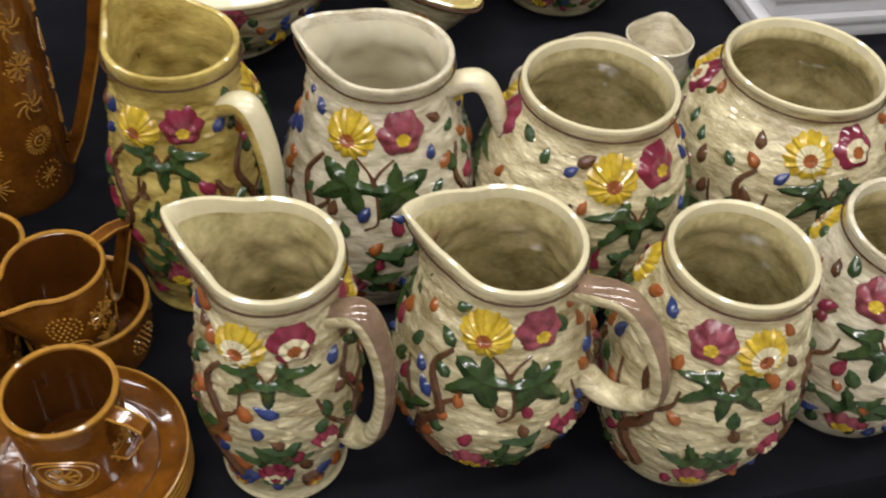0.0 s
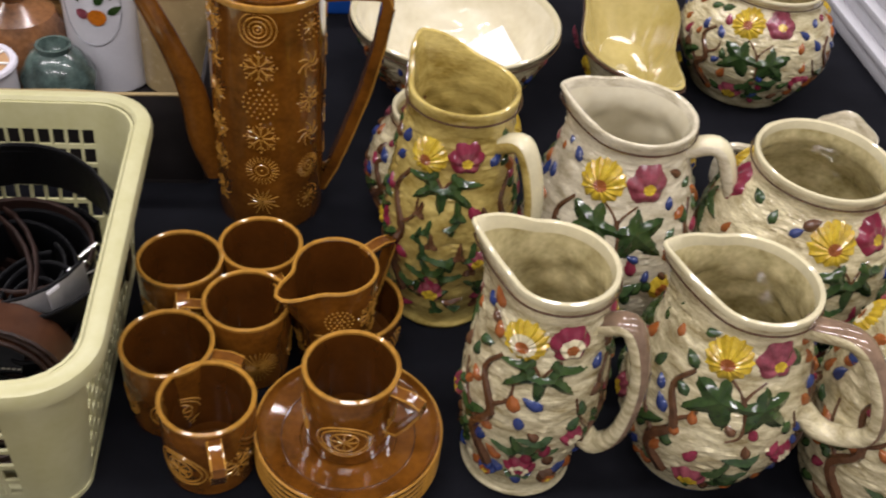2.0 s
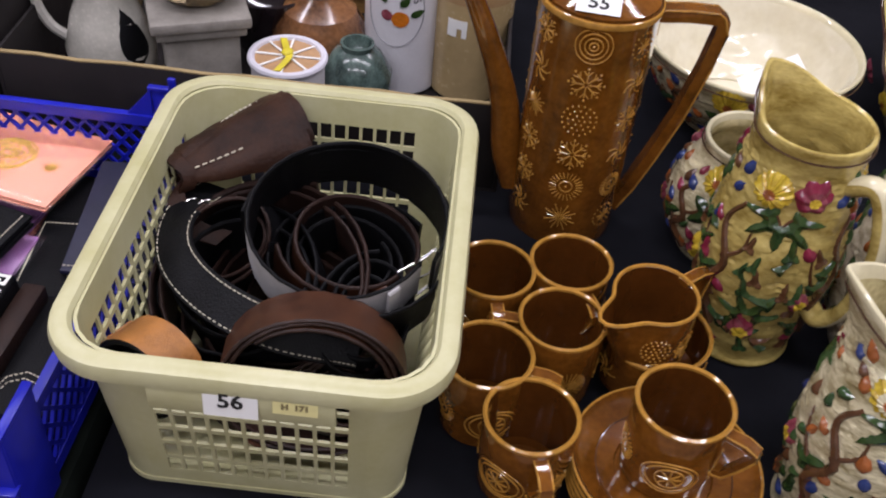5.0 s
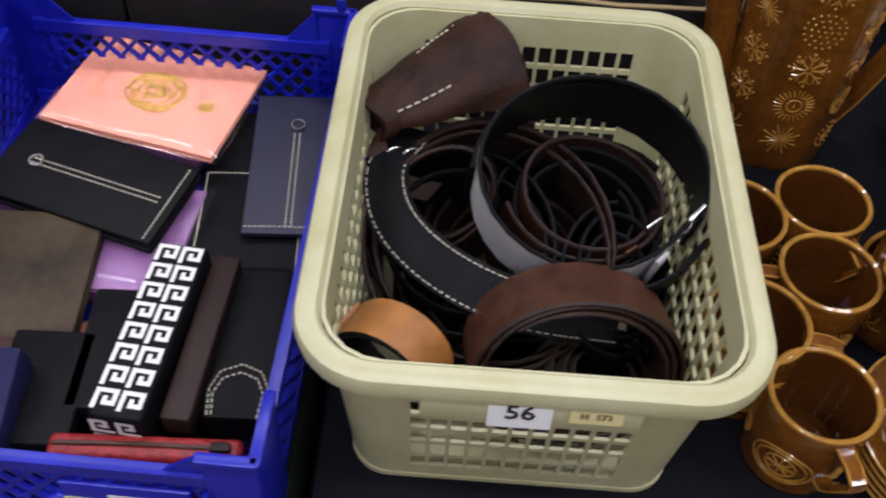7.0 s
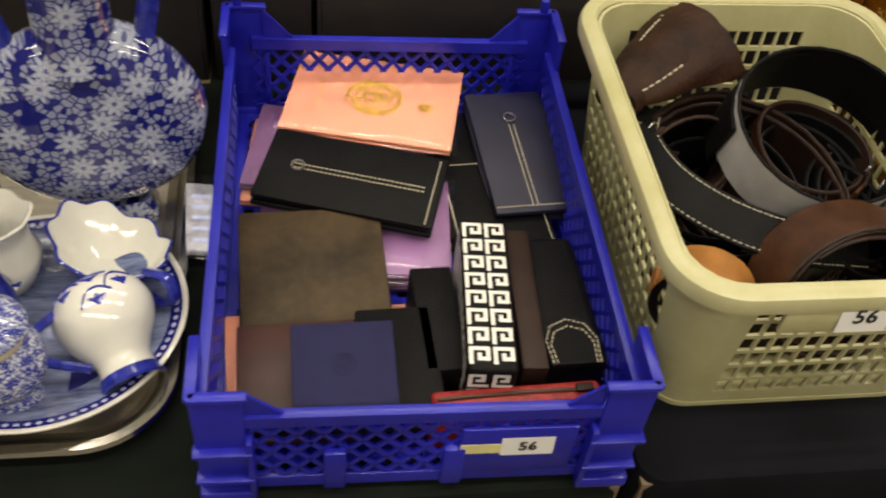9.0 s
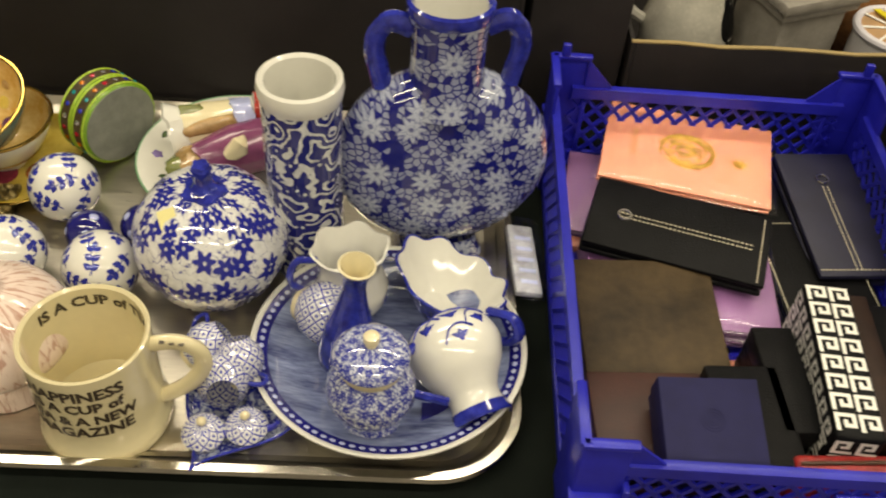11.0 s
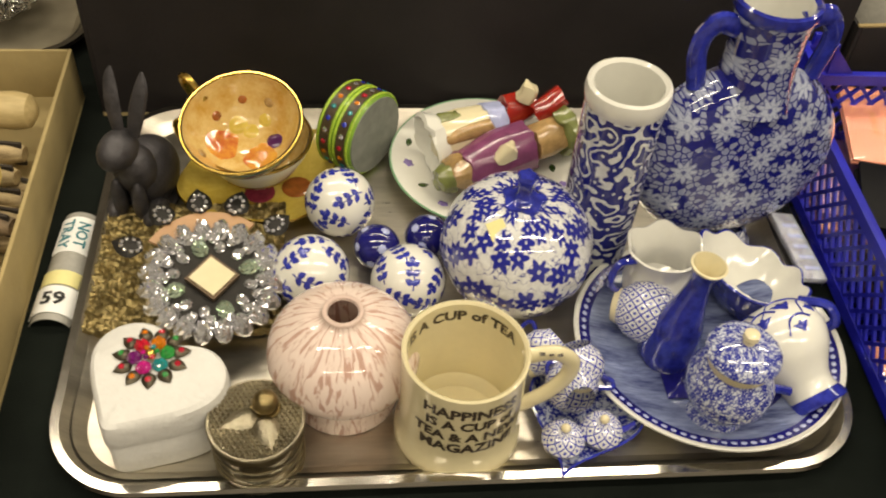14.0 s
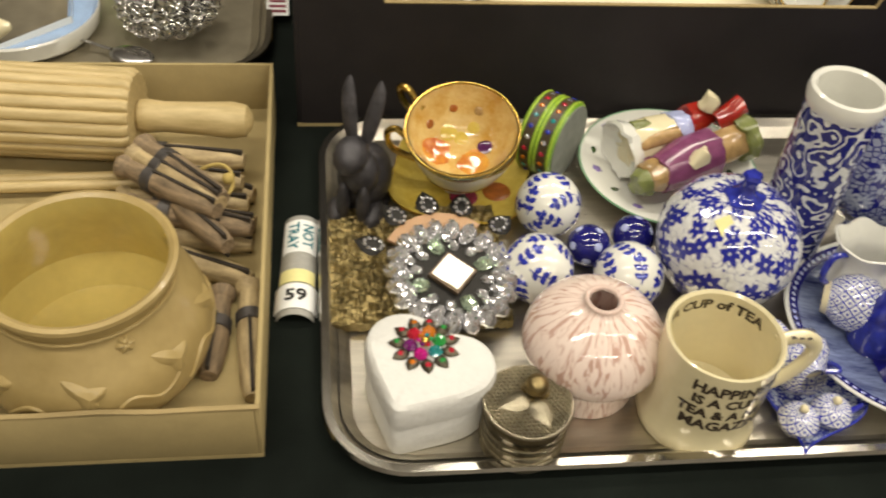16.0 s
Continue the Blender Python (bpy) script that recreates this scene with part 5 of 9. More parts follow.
    sticker(t, m, 0.034, 0.018, "56", 0.012)
    sticker(t, Matrix.Translation((0.036, -HY - 0.003, 0.050)) @ pose(0, 0, 0, 86, 0, 0), 0.026, 0.009, "", 0.01, "price_label", YPAPER)
    return t


blue_crate(-0.677, 0.475)

FILM = bpy.data.materials.new("clear_wrapper")
FILM.use_nodes = True
_b = FILM.node_tree.nodes["Principled BSDF"]
_b.inputs["Base Color"].default_value = (0.95, 0.95, 0.95, 1)
_b.inputs["Roughness"].default_value = 0.06
_b.inputs["Transmission Weight"].default_value = 1.0
_b.inputs["IOR"].default_value = 1.28
PINKC = mat("salmon_pink_cover", (0.44, 0.165, 0.105), 0.5, vary=0.06, scale=30, bump=0.12, bscale=60)
LILAC = mat("lilac_cover", (0.15, 0.065, 0.17), 0.5, vary=0.1, scale=30, bump=0.12, bscale=60)
GOLD = mat("gold_foil", (0.36, 0.21, 0.035), 0.4, 0.6, vary=0.4, scale=150, bump=0.3, bscale=500)
OLIVEL = mat("oiled_olive_brown_leather", (0.030, 0.019, 0.010), 0.5, vary=0.55, scale=18, bump=0.3, bscale=300, color2=(0.080, 0.054, 0.028), spec=0.22)
NAVYBOX = mat("navy_card_box", (0.014, 0.014, 0.062), 0.6, vary=0.15, scale=60, bump=0.1, bscale=900, spec=0.2)


def wrapper(t, sx, sy, h):
    """A clear film wrapper, crumpled at its edges."""
    def fn(u, v):
        e = max(abs(u), abs(v))
        return ((u * sx * 0.54, v * sy * 0.54, h * (1 - 0.9 * max(0, e - 0.9) * 10 * 0.5) + 0.0016 * noise.noise((u * 7 + sx * 50, v * 7, h * 300))), (0, 0, 1))
    g = [-1, -0.94, -0.8, -0.6, -0.4, -0.2, 0, 0.2, 0.4, 0.6, 0.8, 0.94, 1]
    o = part("clear_wrapper", lattice(fn, g, g, lambda i, j: False, 0.0003), FILM, t, "clear crinkled plastic sleeve")
    o.visible_shadow = False
    return o


def cover(x, y, z, rz, sx, sy, m, label, crest=False, rx=0, ry=0, sleeve=True):
    t = thing("passport_cover", label, "passport cover", x, y, z, rz, "wallets and covers in the crate", rx=rx, ry=ry)
    part("back_cover", block(sx, sy, 0.0022, 0, 0, 0.0012, 0.0008), m, t)
    part("front_cover", block(sx, sy, 0.0022, 0.0006, 0, 0.0052, 0.0008), m, t)
    part("inner_sheet", block(sx - 0.006, sy - 0.006, 0.0012, 0, 0, 0.0032), PAPER, t, "white paper insert", smooth=False)
    if crest:
        bm = bmesh.new()
        rnd = random.Random(5)
        for k in range(46):
            a0, q = rnd.uniform(0, 6.28), rnd.uniform(0.003, 0.024)
            pts = [(q * 1.05 * math.cos(a0 + s) + 0.002 * math.sin(3 * s + k), q * 0.92 * math.sin(a0 + s) + 0.002 * math.cos(4 * s), 0.0066) for s in (0, 0.4, 0.8, 1.2, 1.6)]
            tube(pts, 0.0009, 4, 0.4, bm=bm)
        part("gold_crest", bm, GOLD, t, "gold stamped crest")
        lettering("PASSPORT", 0.0075, GOLD, t, pose(-0.046, 0, 0.0066, 0, 0, -90))
        part("gold_ornament", wrap_flat(dotted("star", 0.008), 0.045, -0.004, 0.0064), GOLD, t)
    if sleeve:
        wrapper(t, sx, sy, 0.0085)
    return t


def wrap_flat(bm, x, y, z):
    bmesh.ops.scale(bm, vec=(1, 1, 0.3), verts=bm.verts)
    bmesh.ops.translate(bm, vec=(x, y, z), verts=bm.verts)
    return bm


def wallet(x, y, z, rz, sx, sy, h, m, label, stitched=None, rx=0, ry=0, charm=False, name="wallet"):
    t = thing(name, label, "wallet", x, y, z, rz, "wallets and covers in the crate", rx=rx, ry=ry)
    part("back", block(sx, sy, h * 0.36, 0, 0, h * 0.18, min(0.002, h * 0.15)), m, t)
    part("lining", block(sx * 0.96, sy * 0.95, h * 0.3, -sx * 0.004, 0, h * 0.5), BLACKL, t)
    top = part("flap", block(sx, sy, h * 0.36, 0.0006, 0.0004, h * 0.82, min(0.002, h * 0.15)), m, t)
    if stitched:
        for pts in stitched:
            dashes([(px * sx, py * sy, h + 0.0003) for px, py in pts], [(0, 0, 1)] * len(pts), 0, 0, top, 0.0034, 0.0006)
    if charm:
        b = tube([(charm * sx + 0.005 * math.cos(a), 0.005 * math.sin(a), h + 0.001) for a in [2 * math.pi * k / 12 for k in range(12)]], 0.0011, 6, close=True)
        part("charm", b, STEEL, t, "small steel emblem")
    return t


frame_st = lambda e: [(-0.5 + e, -0.5 + e), (0.5 - e, -0.5 + e), (0.5 - e, 0.5 - e), (-0.5 + e, 0.5 - e), (-0.5 + e, -0.5 + e)]
# lower layers of the pile
for px, py, pz, rz, m, lab in ((-0.725, 0.585, 0.012, -6, PINKC, "salmon pink passport cover in a clear sleeve"), (-0.715, 0.500, 0.012, -4, LILAC, "lilac passport cover in a clear sleeve"), (-0.735, 0.375, 0.012, 3, PINKC, "salmon pink passport cover at the bottom of the pile"),
                               (-0.715, 0.498, 0.021, -7, LILAC, "lilac passport cover in a clear sleeve"), (-0.722, 0.590, 0.021, -10, LILAC, "lilac passport cover in a clear sleeve"), (-0.712, 0.496, 0.030, -5, LILAC, "lilac passport cover in a clear sleeve")):
    cover(px, py, pz, rz, 0.146, 0.102, m, lab)
cover(-0.690, 0.624, 0.050, -13, 0.143, 0.106, PINKC, "salmon pink passport cover with gold crest in a clear sleeve", True)
wallet(-0.714, 0.526, 0.046, -17, 0.142, 0.074, 0.013, BLACKL, "black leather long wallet with pale stitching and emblem", [[(-0.32, 0.03), (0.42, 0.03)], [(-0.32, -0.03), (0.42, -0.03)], [(0.46, -0.46), (0.46, 0.46)]], charm=-0.3, rx=4)
wallet(-0.746, 0.440, 0.034, 2, 0.106, 0.112, 0.014, OLIVEL, "worn olive-brown leather wallet", rx=6)
wallet(-0.572, 0.570, 0.032, -86, 0.138, 0.068, 0.015, NAVYL, "navy leather wallet with pale double stitching", [[(-0.2, 0.03), (0.47, 0.03)], [(-0.2, -0.03), (0.47, -0.03)], [(0.46, -0.47), (0.46, 0.47)]], charm=-0.26, ry=4)
wallet(-0.597, 0.505, 0.018, -86, 0.130, 0.080, 0.016, BLACKL, "black leather wallet under the navy one", [frame_st(0.04)])
wallet(-0.612, 0.560, 0.012, -88, 0.15, 0.06, 0.02, BLACKL, "black leather purse deep in the crate")
wallet(-0.748, 0.350, 0.020, 2, 0.100, 0.080, 0.03, mat("maroon_brown_leather", (0.05, 0.018, 0.014), 0.42, vary=0.3, scale=40, bump=0.2, bscale=700), "maroon-brown leather wallet under a navy box")
wallet(-0.692, 0.350, 0.020, 2, 0.052, 0.080, 0.042, BLACKL, "black leather card wallet standing in the crate")


def gift_box():
    t = thing("gift_box", "small square navy card gift box with lid", "box", -0.729, 0.333, 0.051, 1, rx=14)
    part("tray", block(0.062, 0.062, 0.020, 0, 0, 0.010, 0.0008), NAVYBOX, t)
    part("lid", block(0.065, 0.065, 0.020, 0, 0, 0.0225, 0.001), NAVYBOX, t)
    part("stamp", wrap_flat(dotted("rings", 0.008), 0, 0.004, 0.0327), NAVYBOX, t, "blind-stamped ring")


gift_box()


def key_purse():
    t = thing("patterned_purse", "black and white key-pattern purse standing on edge", "purse", -0.629, 0.386, 0.012, -95)
    WHITEP = mat("white_patent", (0.78, 0.77, 0.72), 0.3, vary=0.05)
    L, W, H = 0.132, 0.0335, 0.070
    part("body", block(L, W, H, 0, 0, H / 2, 0.004, segs=3), BLACKL, t)

    def key(u0, v0, s, surf):
        bm = bmesh.new()
        for a, b, c, d in ((0, 0, 1.0, 0.2), (0, 0.2, 0.21, 1), (0.21, 0.8, 0.8, 1), (0.58, 0.4, 0.8, 0.8), (0.36, 0.4, 0.58, 0.6)):
            vs = [bm.verts.new(surf(u0 + s * p, v0 + s * q)) for p, q in ((a, b), (c, b), (c, d), (a, d))]
            bm.faces.new(vs)
        return part("key_motif", bm, WHITEP, t, smooth=False)
    s, p = 0.0138, 0.0158
    for i in range(8):
        for j in range(2):
            key(-L / 2 + 0.003 + i * p, -W / 2 + 0.0012 + j * p, s, lambda u, v: (u, v, H + 0.0004))
        for j in range(4):
            key(-L / 2 + 0.003 + i * p, H - 0.018 - j * p, s, lambda u, v: (u, -W / 2 - 0.0004, v))
    for j in range(4):
        for i in range(2):
            key(-W / 2 + 0.0012 + i * p, H - 0.018 - j * p, s, lambda u, v: (L / 2 + 0.0004, u, v))
    return t


key_purse()
wallet(-0.601, 0.392, 0.012, -93, 0.125, 0.018, 0.058, LEATHER, "dark brown purse wedged beside the patterned purse", name="purse")
wallet(-0.662, 0.382, 0.012, -88, 0.09, 0.030, 0.050, BLACKL, "black leather case beside the patterned purse", name="leather_case")


def flap_case():
    t = thing("phone_case", "black leather belt case with rounded stitched flap", "case", -0.574, 0.400, 0.012, -88)
    part("body", block(0.12, 0.05, 0.045, 0, 0, 0.0225, 0.008, segs=3), BLACKL, t)
    pts = [(0.02, -0.0), (0.022, 0.012), (0.032, 0.019), (0.048, 0.019), (0.06, 0.016)]
    outline = [(0.062, 0.018), (0.04, 0.020), (0.026, 0.014), (0.020, 0.0), (0.026, -0.014), (0.04, -0.020), (0.062, -0.018)]
    b = bmesh.new()
    lo = [b.verts.new((p[0], p[1], 0.0455)) for p in outline]
    hi = [b.verts.new((p[0], p[1], 0.0485)) for p in outline]
    b.faces.new(hi)
    b.faces.new(list(reversed(lo)))
    for i in range(len(lo)):
        k = (i + 1) % len(lo)
        b.faces.new((lo[i], lo[k], hi[k], hi[i]))
    f = part("flap", b, BLACKL, t, "rounded flap")
    for q in (0.9, 0.76):
        line = [(0.062 + (p[0] - 0.062) * q, p[1] * q, 0.0488) for p in outline]
        dashes(line, [(0, 0, 1)] * len(line), 0, 0, f, 0.0034, 0.0006)


flap_case()


def red_purse():
    t = thing("red_purse", "narrow red snakeskin purse with zip along the front", "purse", -0.618, 0.313, 0.013, 2)
    part("body", block(0.112, 0.016, 0.052, 0, 0, 0.026, 0.004, segs=3), REDL, t)
    part("zip", tube([(-0.053, 0, 0.0524), (0, 0.001, 0.0530), (0.050, 0, 0.0524)], 0.0016, 6, 0.6), BROWNL, t, "brown zip")
    part("zip_pull", block(0.012, 0.006, 0.003, 0.044, 0, 0.0545, 0.001), LEATHER, t)


red_purse()


# ---- steel tray with blue-and-white china ----
TRAYM = mat("brushed_steel_tray", (0.56, 0.52, 0.44), 0.30, 0.95, vary=0.18, scale=10, bump=0.05, bscale=300, stretch=(1, 8, 1))
RIMM = mat("polished_rim_steel", (0.40, 0.375, 0.33), 0.14, 1.0, vary=0.15, scale=30)
WHITEC = mat("white_porcelain", (0.72, 0.71, 0.65), 0.1, coat=0.5, vary=0.05, scale=20)
IVORY = mat("ivory_porcelain", (0.72, 0.64, 0.42), 0.1, coat=0.5, vary=0.06, scale=20)
COBALT = mat("cobalt_glaze", (0.014, 0.018, 0.25), 0.1, coat=0.6, vary=0.4, scale=120, color2=(0.03, 0.045, 0.42))
NAVY = mat("deep_navy_glaze", (0.010, 0.010, 0.14), 0.1, coat=0.6, vary=0.3, scale=80)
GILT = mat("gilt", (0.60, 0.40, 0.10), 0.2, 1.0, vary=0.15, scale=100)
CHINTZ = chintz("blue_chintz_china", (0.012, 0.015, 0.17), (0.42, 0.46, 0.58), cell=0.030, petals=9, size=0.29, vine=0.028, vscale=140, coords="XZ", eye=0.22, flakes=190, jitter=0.7)
SCROLL = chintz("blue_scroll_china", (0.66, 0.67, 0.66), (0.010, 0.013, 0.150), cell=0.030, petals=5, size=0.16, vine=0.12, vscale=42, eye=0.3, leaf=False, style="scroll")
LEAFY = chintz("blue_leaf_china", (0.70, 0.70, 0.69), (0.015, 0.020, 0.25), cell=0.0185, petals=6, size=0.42, vine=0.010, vscale=90, eye=0.2, leaf=False, warp=0.007, soft=0.03, jitter=1.0)
TRELLIS = chintz("blue_trellis_china", (0.68, 0.69, 0.70), (0.03, 0.035, 0.36), cell=0.0100, petals=4, size=0.30, vine=0.05, vscale=200, eye=0.4, leaf=False, style="trellis")
FINE_FLAT = chintz("fine_blue_flat_china", (0.55, 0.60, 0.72), (0.02, 0.03, 0.28), cell=0.011, petals=5, size=0.32, vine=0.05, vscale=200, eye=0.3, coords="XY")
FINE = chintz("fine_blue_china", (0.62, 0.66, 0.75), (0.02, 0.03, 0.28), cell=0.009, petals=5, size=0.32, vine=0.08, vscale=260, eye=0.3)


def steel_tray(name, label, cx, cy, hx, hy, rz=0, m=None):
    t = thing(name, label, "tray", cx, cy, 0, rz)
    loops = []
    for d, z in ((-0.030, 0.0005), (-0.022, 0.001), (-0.012, 0.010), (-0.006, 0.0165), (0.0, 0.0165), (0.0015, 0.0135), (0.0, 0.0120), (-0.006, 0.0145), (-0.013, 0.011), (-0.022, 0.0035), (-0.030, 0.003)):
        loops.append([(p[0], p[1], z) for p in rounded_rect(hx + d, hy + d, 0.062 + d, 10)])
    part("dish", loft(loops[:2] + loops[2:4], close_first=True), m or TRAYM, t)
    part("rim", loft(loops[3:8]), RIMM, t, "rolled bright rim")
    part("floor_sheet", loft(loops[8:], close_last=True), m or TRAYM, t)
    return t


steel_tray("steel_tray", "shallow stainless steel tray with rounded corners holding china", -1.1225, 0.515, 0.2825, 0.197)
TZ = 0.0038


def turned(name, label, category, x, y, z, prof, m, seg=56, rx=0, ry=0, rz=0, group="", part_name="body", move=None, mats=None):
    t = thing(name, label, category, x, y, z, rz, group, rx=rx, ry=ry)
    part(part_name, lathe(prof, seg, move, mats), m, t)
    return t


def tube_vase():
    t = turned("cylinder_vase", "tall cylindrical blue and white scroll-pattern vase", "vase", -1.006, 0.528, TZ, [(0, 0.002), (0.0285, 0.0), (0.0295, 0.003), (0.029, 0.01), (0.029, 0.09), (0.029, 0.166)], [SCROLL])
    part("lip", lathe([(0.0292, 0.164), (0.0305, 0.168), (0.0312, 0.174), (0.0300, 0.179), (0.0275, 0.1805), (0.0250, 0.178), (0.0245, 0.169), (0.024, 0.02), (0.0, 0.015)], 56, closed_bottom=False), WHITEC, t, "plain white rounded lip and inside")


tube_vase()


def moon_flask():
    t = thing("moon_flask", "blue floral chintz china moon flask with two handles", "vase", -0.903, 0.545, TZ, 8, rx=-3)
    R, T = 0.083, 0.028
    cz = 0.097
    loops = []
    n = 64
    prof = [(0.0, 1.0), (0.30, 0.99), (0.55, 0.95), (0.75, 0.86), (0.88, 0.68), (0.96, 0.42), (1.0, 0.0), (0.96, -0.42), (0.88, -0.68), (0.75, -0.86), (0.55, -0.95), (0.30, -0.99), (0.0, -1.0)]
    bm = bmesh.new()
    rows = []
    for q, d in prof:
        if q == 0:
            rows.append([bm.verts.new((0, -T * d, cz))])
            continue
        rows.append([bm.verts.new((R * q * math.cos(2 * math.pi * j / n), -T * d, cz + R * q * math.sin(2 * math.pi * j / n) * 0.96)) for j in range(n)])
    for a, b in zip(rows, rows[1:]):
        for j in range(n):
            k = (j + 1) % n
            bm.faces.new([a[0], b[j], b[k]] if len(a) == 1 else [a[j], a[k], b[0]] if len(b) == 1 else [a[j], a[k], b[k], b[j]])
    part("body", bm, CHINTZ, t)
    part("neck", lathe([(0.032, 0.148), (0.0275, 0.168), (0.0265, 0.183), (0.027, 0.208), (0.029, 0.221)], 48, closed_bottom=False), CHINTZ, t)
    part("lip", lathe([(0.029, 0.220), (0.031, 0.224), (0.0305, 0.229), (0.028, 0.2305), (0.0255, 0.228)], 48, closed_bottom=False), COBALT, t, "cobalt blue lip")
    part("throat", lathe([(0.0256, 0.228), (0.0245, 0.213), (0.023, 0.173), (0.0, 0.163)], 40, closed_bottom=False), WHITEC, t, "white inside of the neck")
    part("foot", loft([[(p[0], p[1] * 0.62, z) for p in rounded_rect(0.034 + d, 0.034 + d, 0.02, 6)] for d, z in ((0.002, 0.0), (0.003, 0.006), (-0.004, 0.022))], close_first=True), CHINTZ, t)
    for s in (-1, 1):
        hp = catmull([(s * 0.026, 0, 0.209), (s * 0.040, 0, 0.214), (s * 0.050, 0, 0.205), (s * 0.052, 0, 0.191), (s * 0.049, 0, 0.176), (s * 0.046, 0, 0.162)], 7)
        part("handle", tube(hp, [0.0085] * 10 + [0.0075] * (len(hp) - 10), 10, 0.7, up=(0, 1, 0)), COBALT, t, "cobalt blue scroll handle")


moon_flask()


def melon_jar():
    t = thing("melon_jar", "blue and white ribbed melon-shaped lidded china jar", "jar", -1.075, 0.497, TZ, 0)
    def ribs(th, r, z, i):
        return r * (1 + 0.022 * abs(math.cos(5 * th)) - 0.01), z
    prof = catmull([(0.030, 0.0, 0), (0.034, 0.003, 0), (0.048, 0.018, 0), (0.0575, 0.042, 0), (0.0555, 0.066, 0), (0.043, 0.086, 0), (0.026, 0.096, 0), (0.012, 0.097, 0), (0.0, 0.094, 0)], 5)
    part("body", lathe([(0, 0.002)] + [(max(0, p[0]), p[1]) for p in prof], 80, ribs), LEAFY, t)
    st = part("stem", lathe([(0.017, 0.094), (0.0155, 0.099), (0.010, 0.101), (0.006, 0.106), (0.0055, 0.114), (0.0075, 0.119), (0.006, 0.122), (0, 0.1225)], 24, lambda th, r, z, i: (r * (1 + 0.12 * math.cos(5 * th)), z), closed_bottom=False), COBALT, t, "cobalt blue stalk knob")
    sticker(t, Matrix.Translation((-0.022, -0.026, 0.0925)) @ pose(0, 0, 0, 32, -18, 12), 0.013, 0.014, "", 0.01, "price_label", YPAPER)


melon_jar()


class Globe:
    def __init__(self, r):
        self.r = r

    def put(self, a, b, u, v, h):
        c = Vector((math.cos(b) * math.cos(a), math.cos(b) * math.sin(a), math.sin(b)))
        e = Vector((-math.sin(a), math.cos(a), 0))
        n = c.cross(e)
        p = (c + e * (u / self.r) + n * (v / self.r)).normalized()
        return p * (self.r + h)


def sprig(parent, g, a, b, turn, size, m):
    """A blue sprig of leaves painted on a ball."""
    def lay(bm):
        c, s = math.cos(turn), math.sin(turn)
        for v in bm.verts:
            u, w, h = v.co
            v.co = g.put(a, b, u * c - w * s, u * s + w * c, h * 0.12 + 0.0001)
        return bm
    bm = bmesh.new()
    join(bm, twig([(0, -size), (size * 0.1, -size * 0.3), (-size * 0.08, size * 0.3), (0, size * 0.9)], size * 0.05, size * 0.03))
    for k in range(3):
        for s in (-1, 1):
            lf = leafy(size * 0.56, size * 0.40, 1, 0.0008, 14)
            mm = Matrix.Translation((0, -size * 0.6 + k * size * 0.55, 0)) @ Matrix.Rotation(s * -0.95, 4, "Z")
            bmesh.ops.transform(lf, matrix=mm, verts=lf.verts)
            join(bm, lf)
    lf = leafy(size * 0.56, size * 0.40, 1, 0.0008, 14)
    bmesh.ops.translate(lf, vec=(0, size * 0.75, 0), verts=lf.verts)
    join(bm, lf)
    return part("sprig", lay(bm), m, parent, "painted blue sprig")


def china_ball(x, y, r, rz, label, dark=False, z=None):
    t = thing("china_ball", label, "ball", x, y, (z or TZ) + r, rz, "decorative china balls")
    part("sphere", ball(r, u=40, v=24), NAVY if dark else WHITEC, t)
    g = Globe(r)
    if dark:
        for k in range(14):
            b = math.asin(1 - 2 * (k + 0.5) / 14)
            bm = rosette(0.0042, 8, 0.0004, 0.3, 2, 24)
            for v in bm.verts:
                v.co = g.put(2.4 * k, b, v.co.x, v.co.y, v.co.z * 0.3 + 0.0002)
            part("white_star", bm, [mat_pale, NAVY, NAVY], t)
    else:
        rnd = random.Random(int(rz * 7))
        for k in range(20):
            b = math.asin(1 - 2 * (k + 0.5) / 20)
            sprig(t, g, 2.4 * k, b, rnd.uniform(0, 6.28), r * 0.46, COBALT)
    return t


mat_pale = mat("pale_blue_enamel", (0.42, 0.46, 0.70), 0.1, coat=0.5, vary=0.15, scale=100)
china_ball(-1.209, 0.566, 0.0285, 20, "white china ball painted with blue leaf sprigs")
china_ball(-1.231, 0.490, 0.0290, 75, "white china ball painted with blue leaf sprigs")
china_ball(-1.158, 0.480, 0.0285, 140, "white china ball painted with blue leaf sprigs")
china_ball(-1.180, 0.525, 0.0185, 10, "small navy china ball dotted with white stars", True)
china_ball(-1.139, 0.535, 0.0185, 60, "small navy china ball dotted with white stars", True)

# pink glass shade
PINKG = bpy.data.materials.new("mottled_pink_glass")
PINKG.use_nodes = True
nt = PINKG.node_tree
bs = nt.nodes["Principled BSDF"]
bs.inputs["Roughness"].default_value, bs.inputs["Coat Weight"].default_value = 0.08, 0.6
bs.inputs["Transmission Weight"].default_value, bs.inputs["IOR"].default_value = 0.25, 1.25
tcn, mpn = nt.nodes.new("ShaderNodeTexCoord"), nt.nodes.new("ShaderNodeMapping")
mpn.inputs["Scale"].default_value = (210, 62, 1)
vn, rn, mx = nt.nodes.new("ShaderNodeTexNoise"), nt.nodes.new("ShaderNodeMapRange"), nt.nodes.new("ShaderNodeMix")
vn.noise_dimensions = "2D"
vn.inputs["Scale"].default_value, vn.inputs["Detail"].default_value, vn.inputs["Distortion"].default_value = 1.0, 2.5, 0.8
mx.data_type = "RGBA"
rn.inputs["From Min"].default_value, rn.inputs["From Max"].default_value = 0.36, 0.50
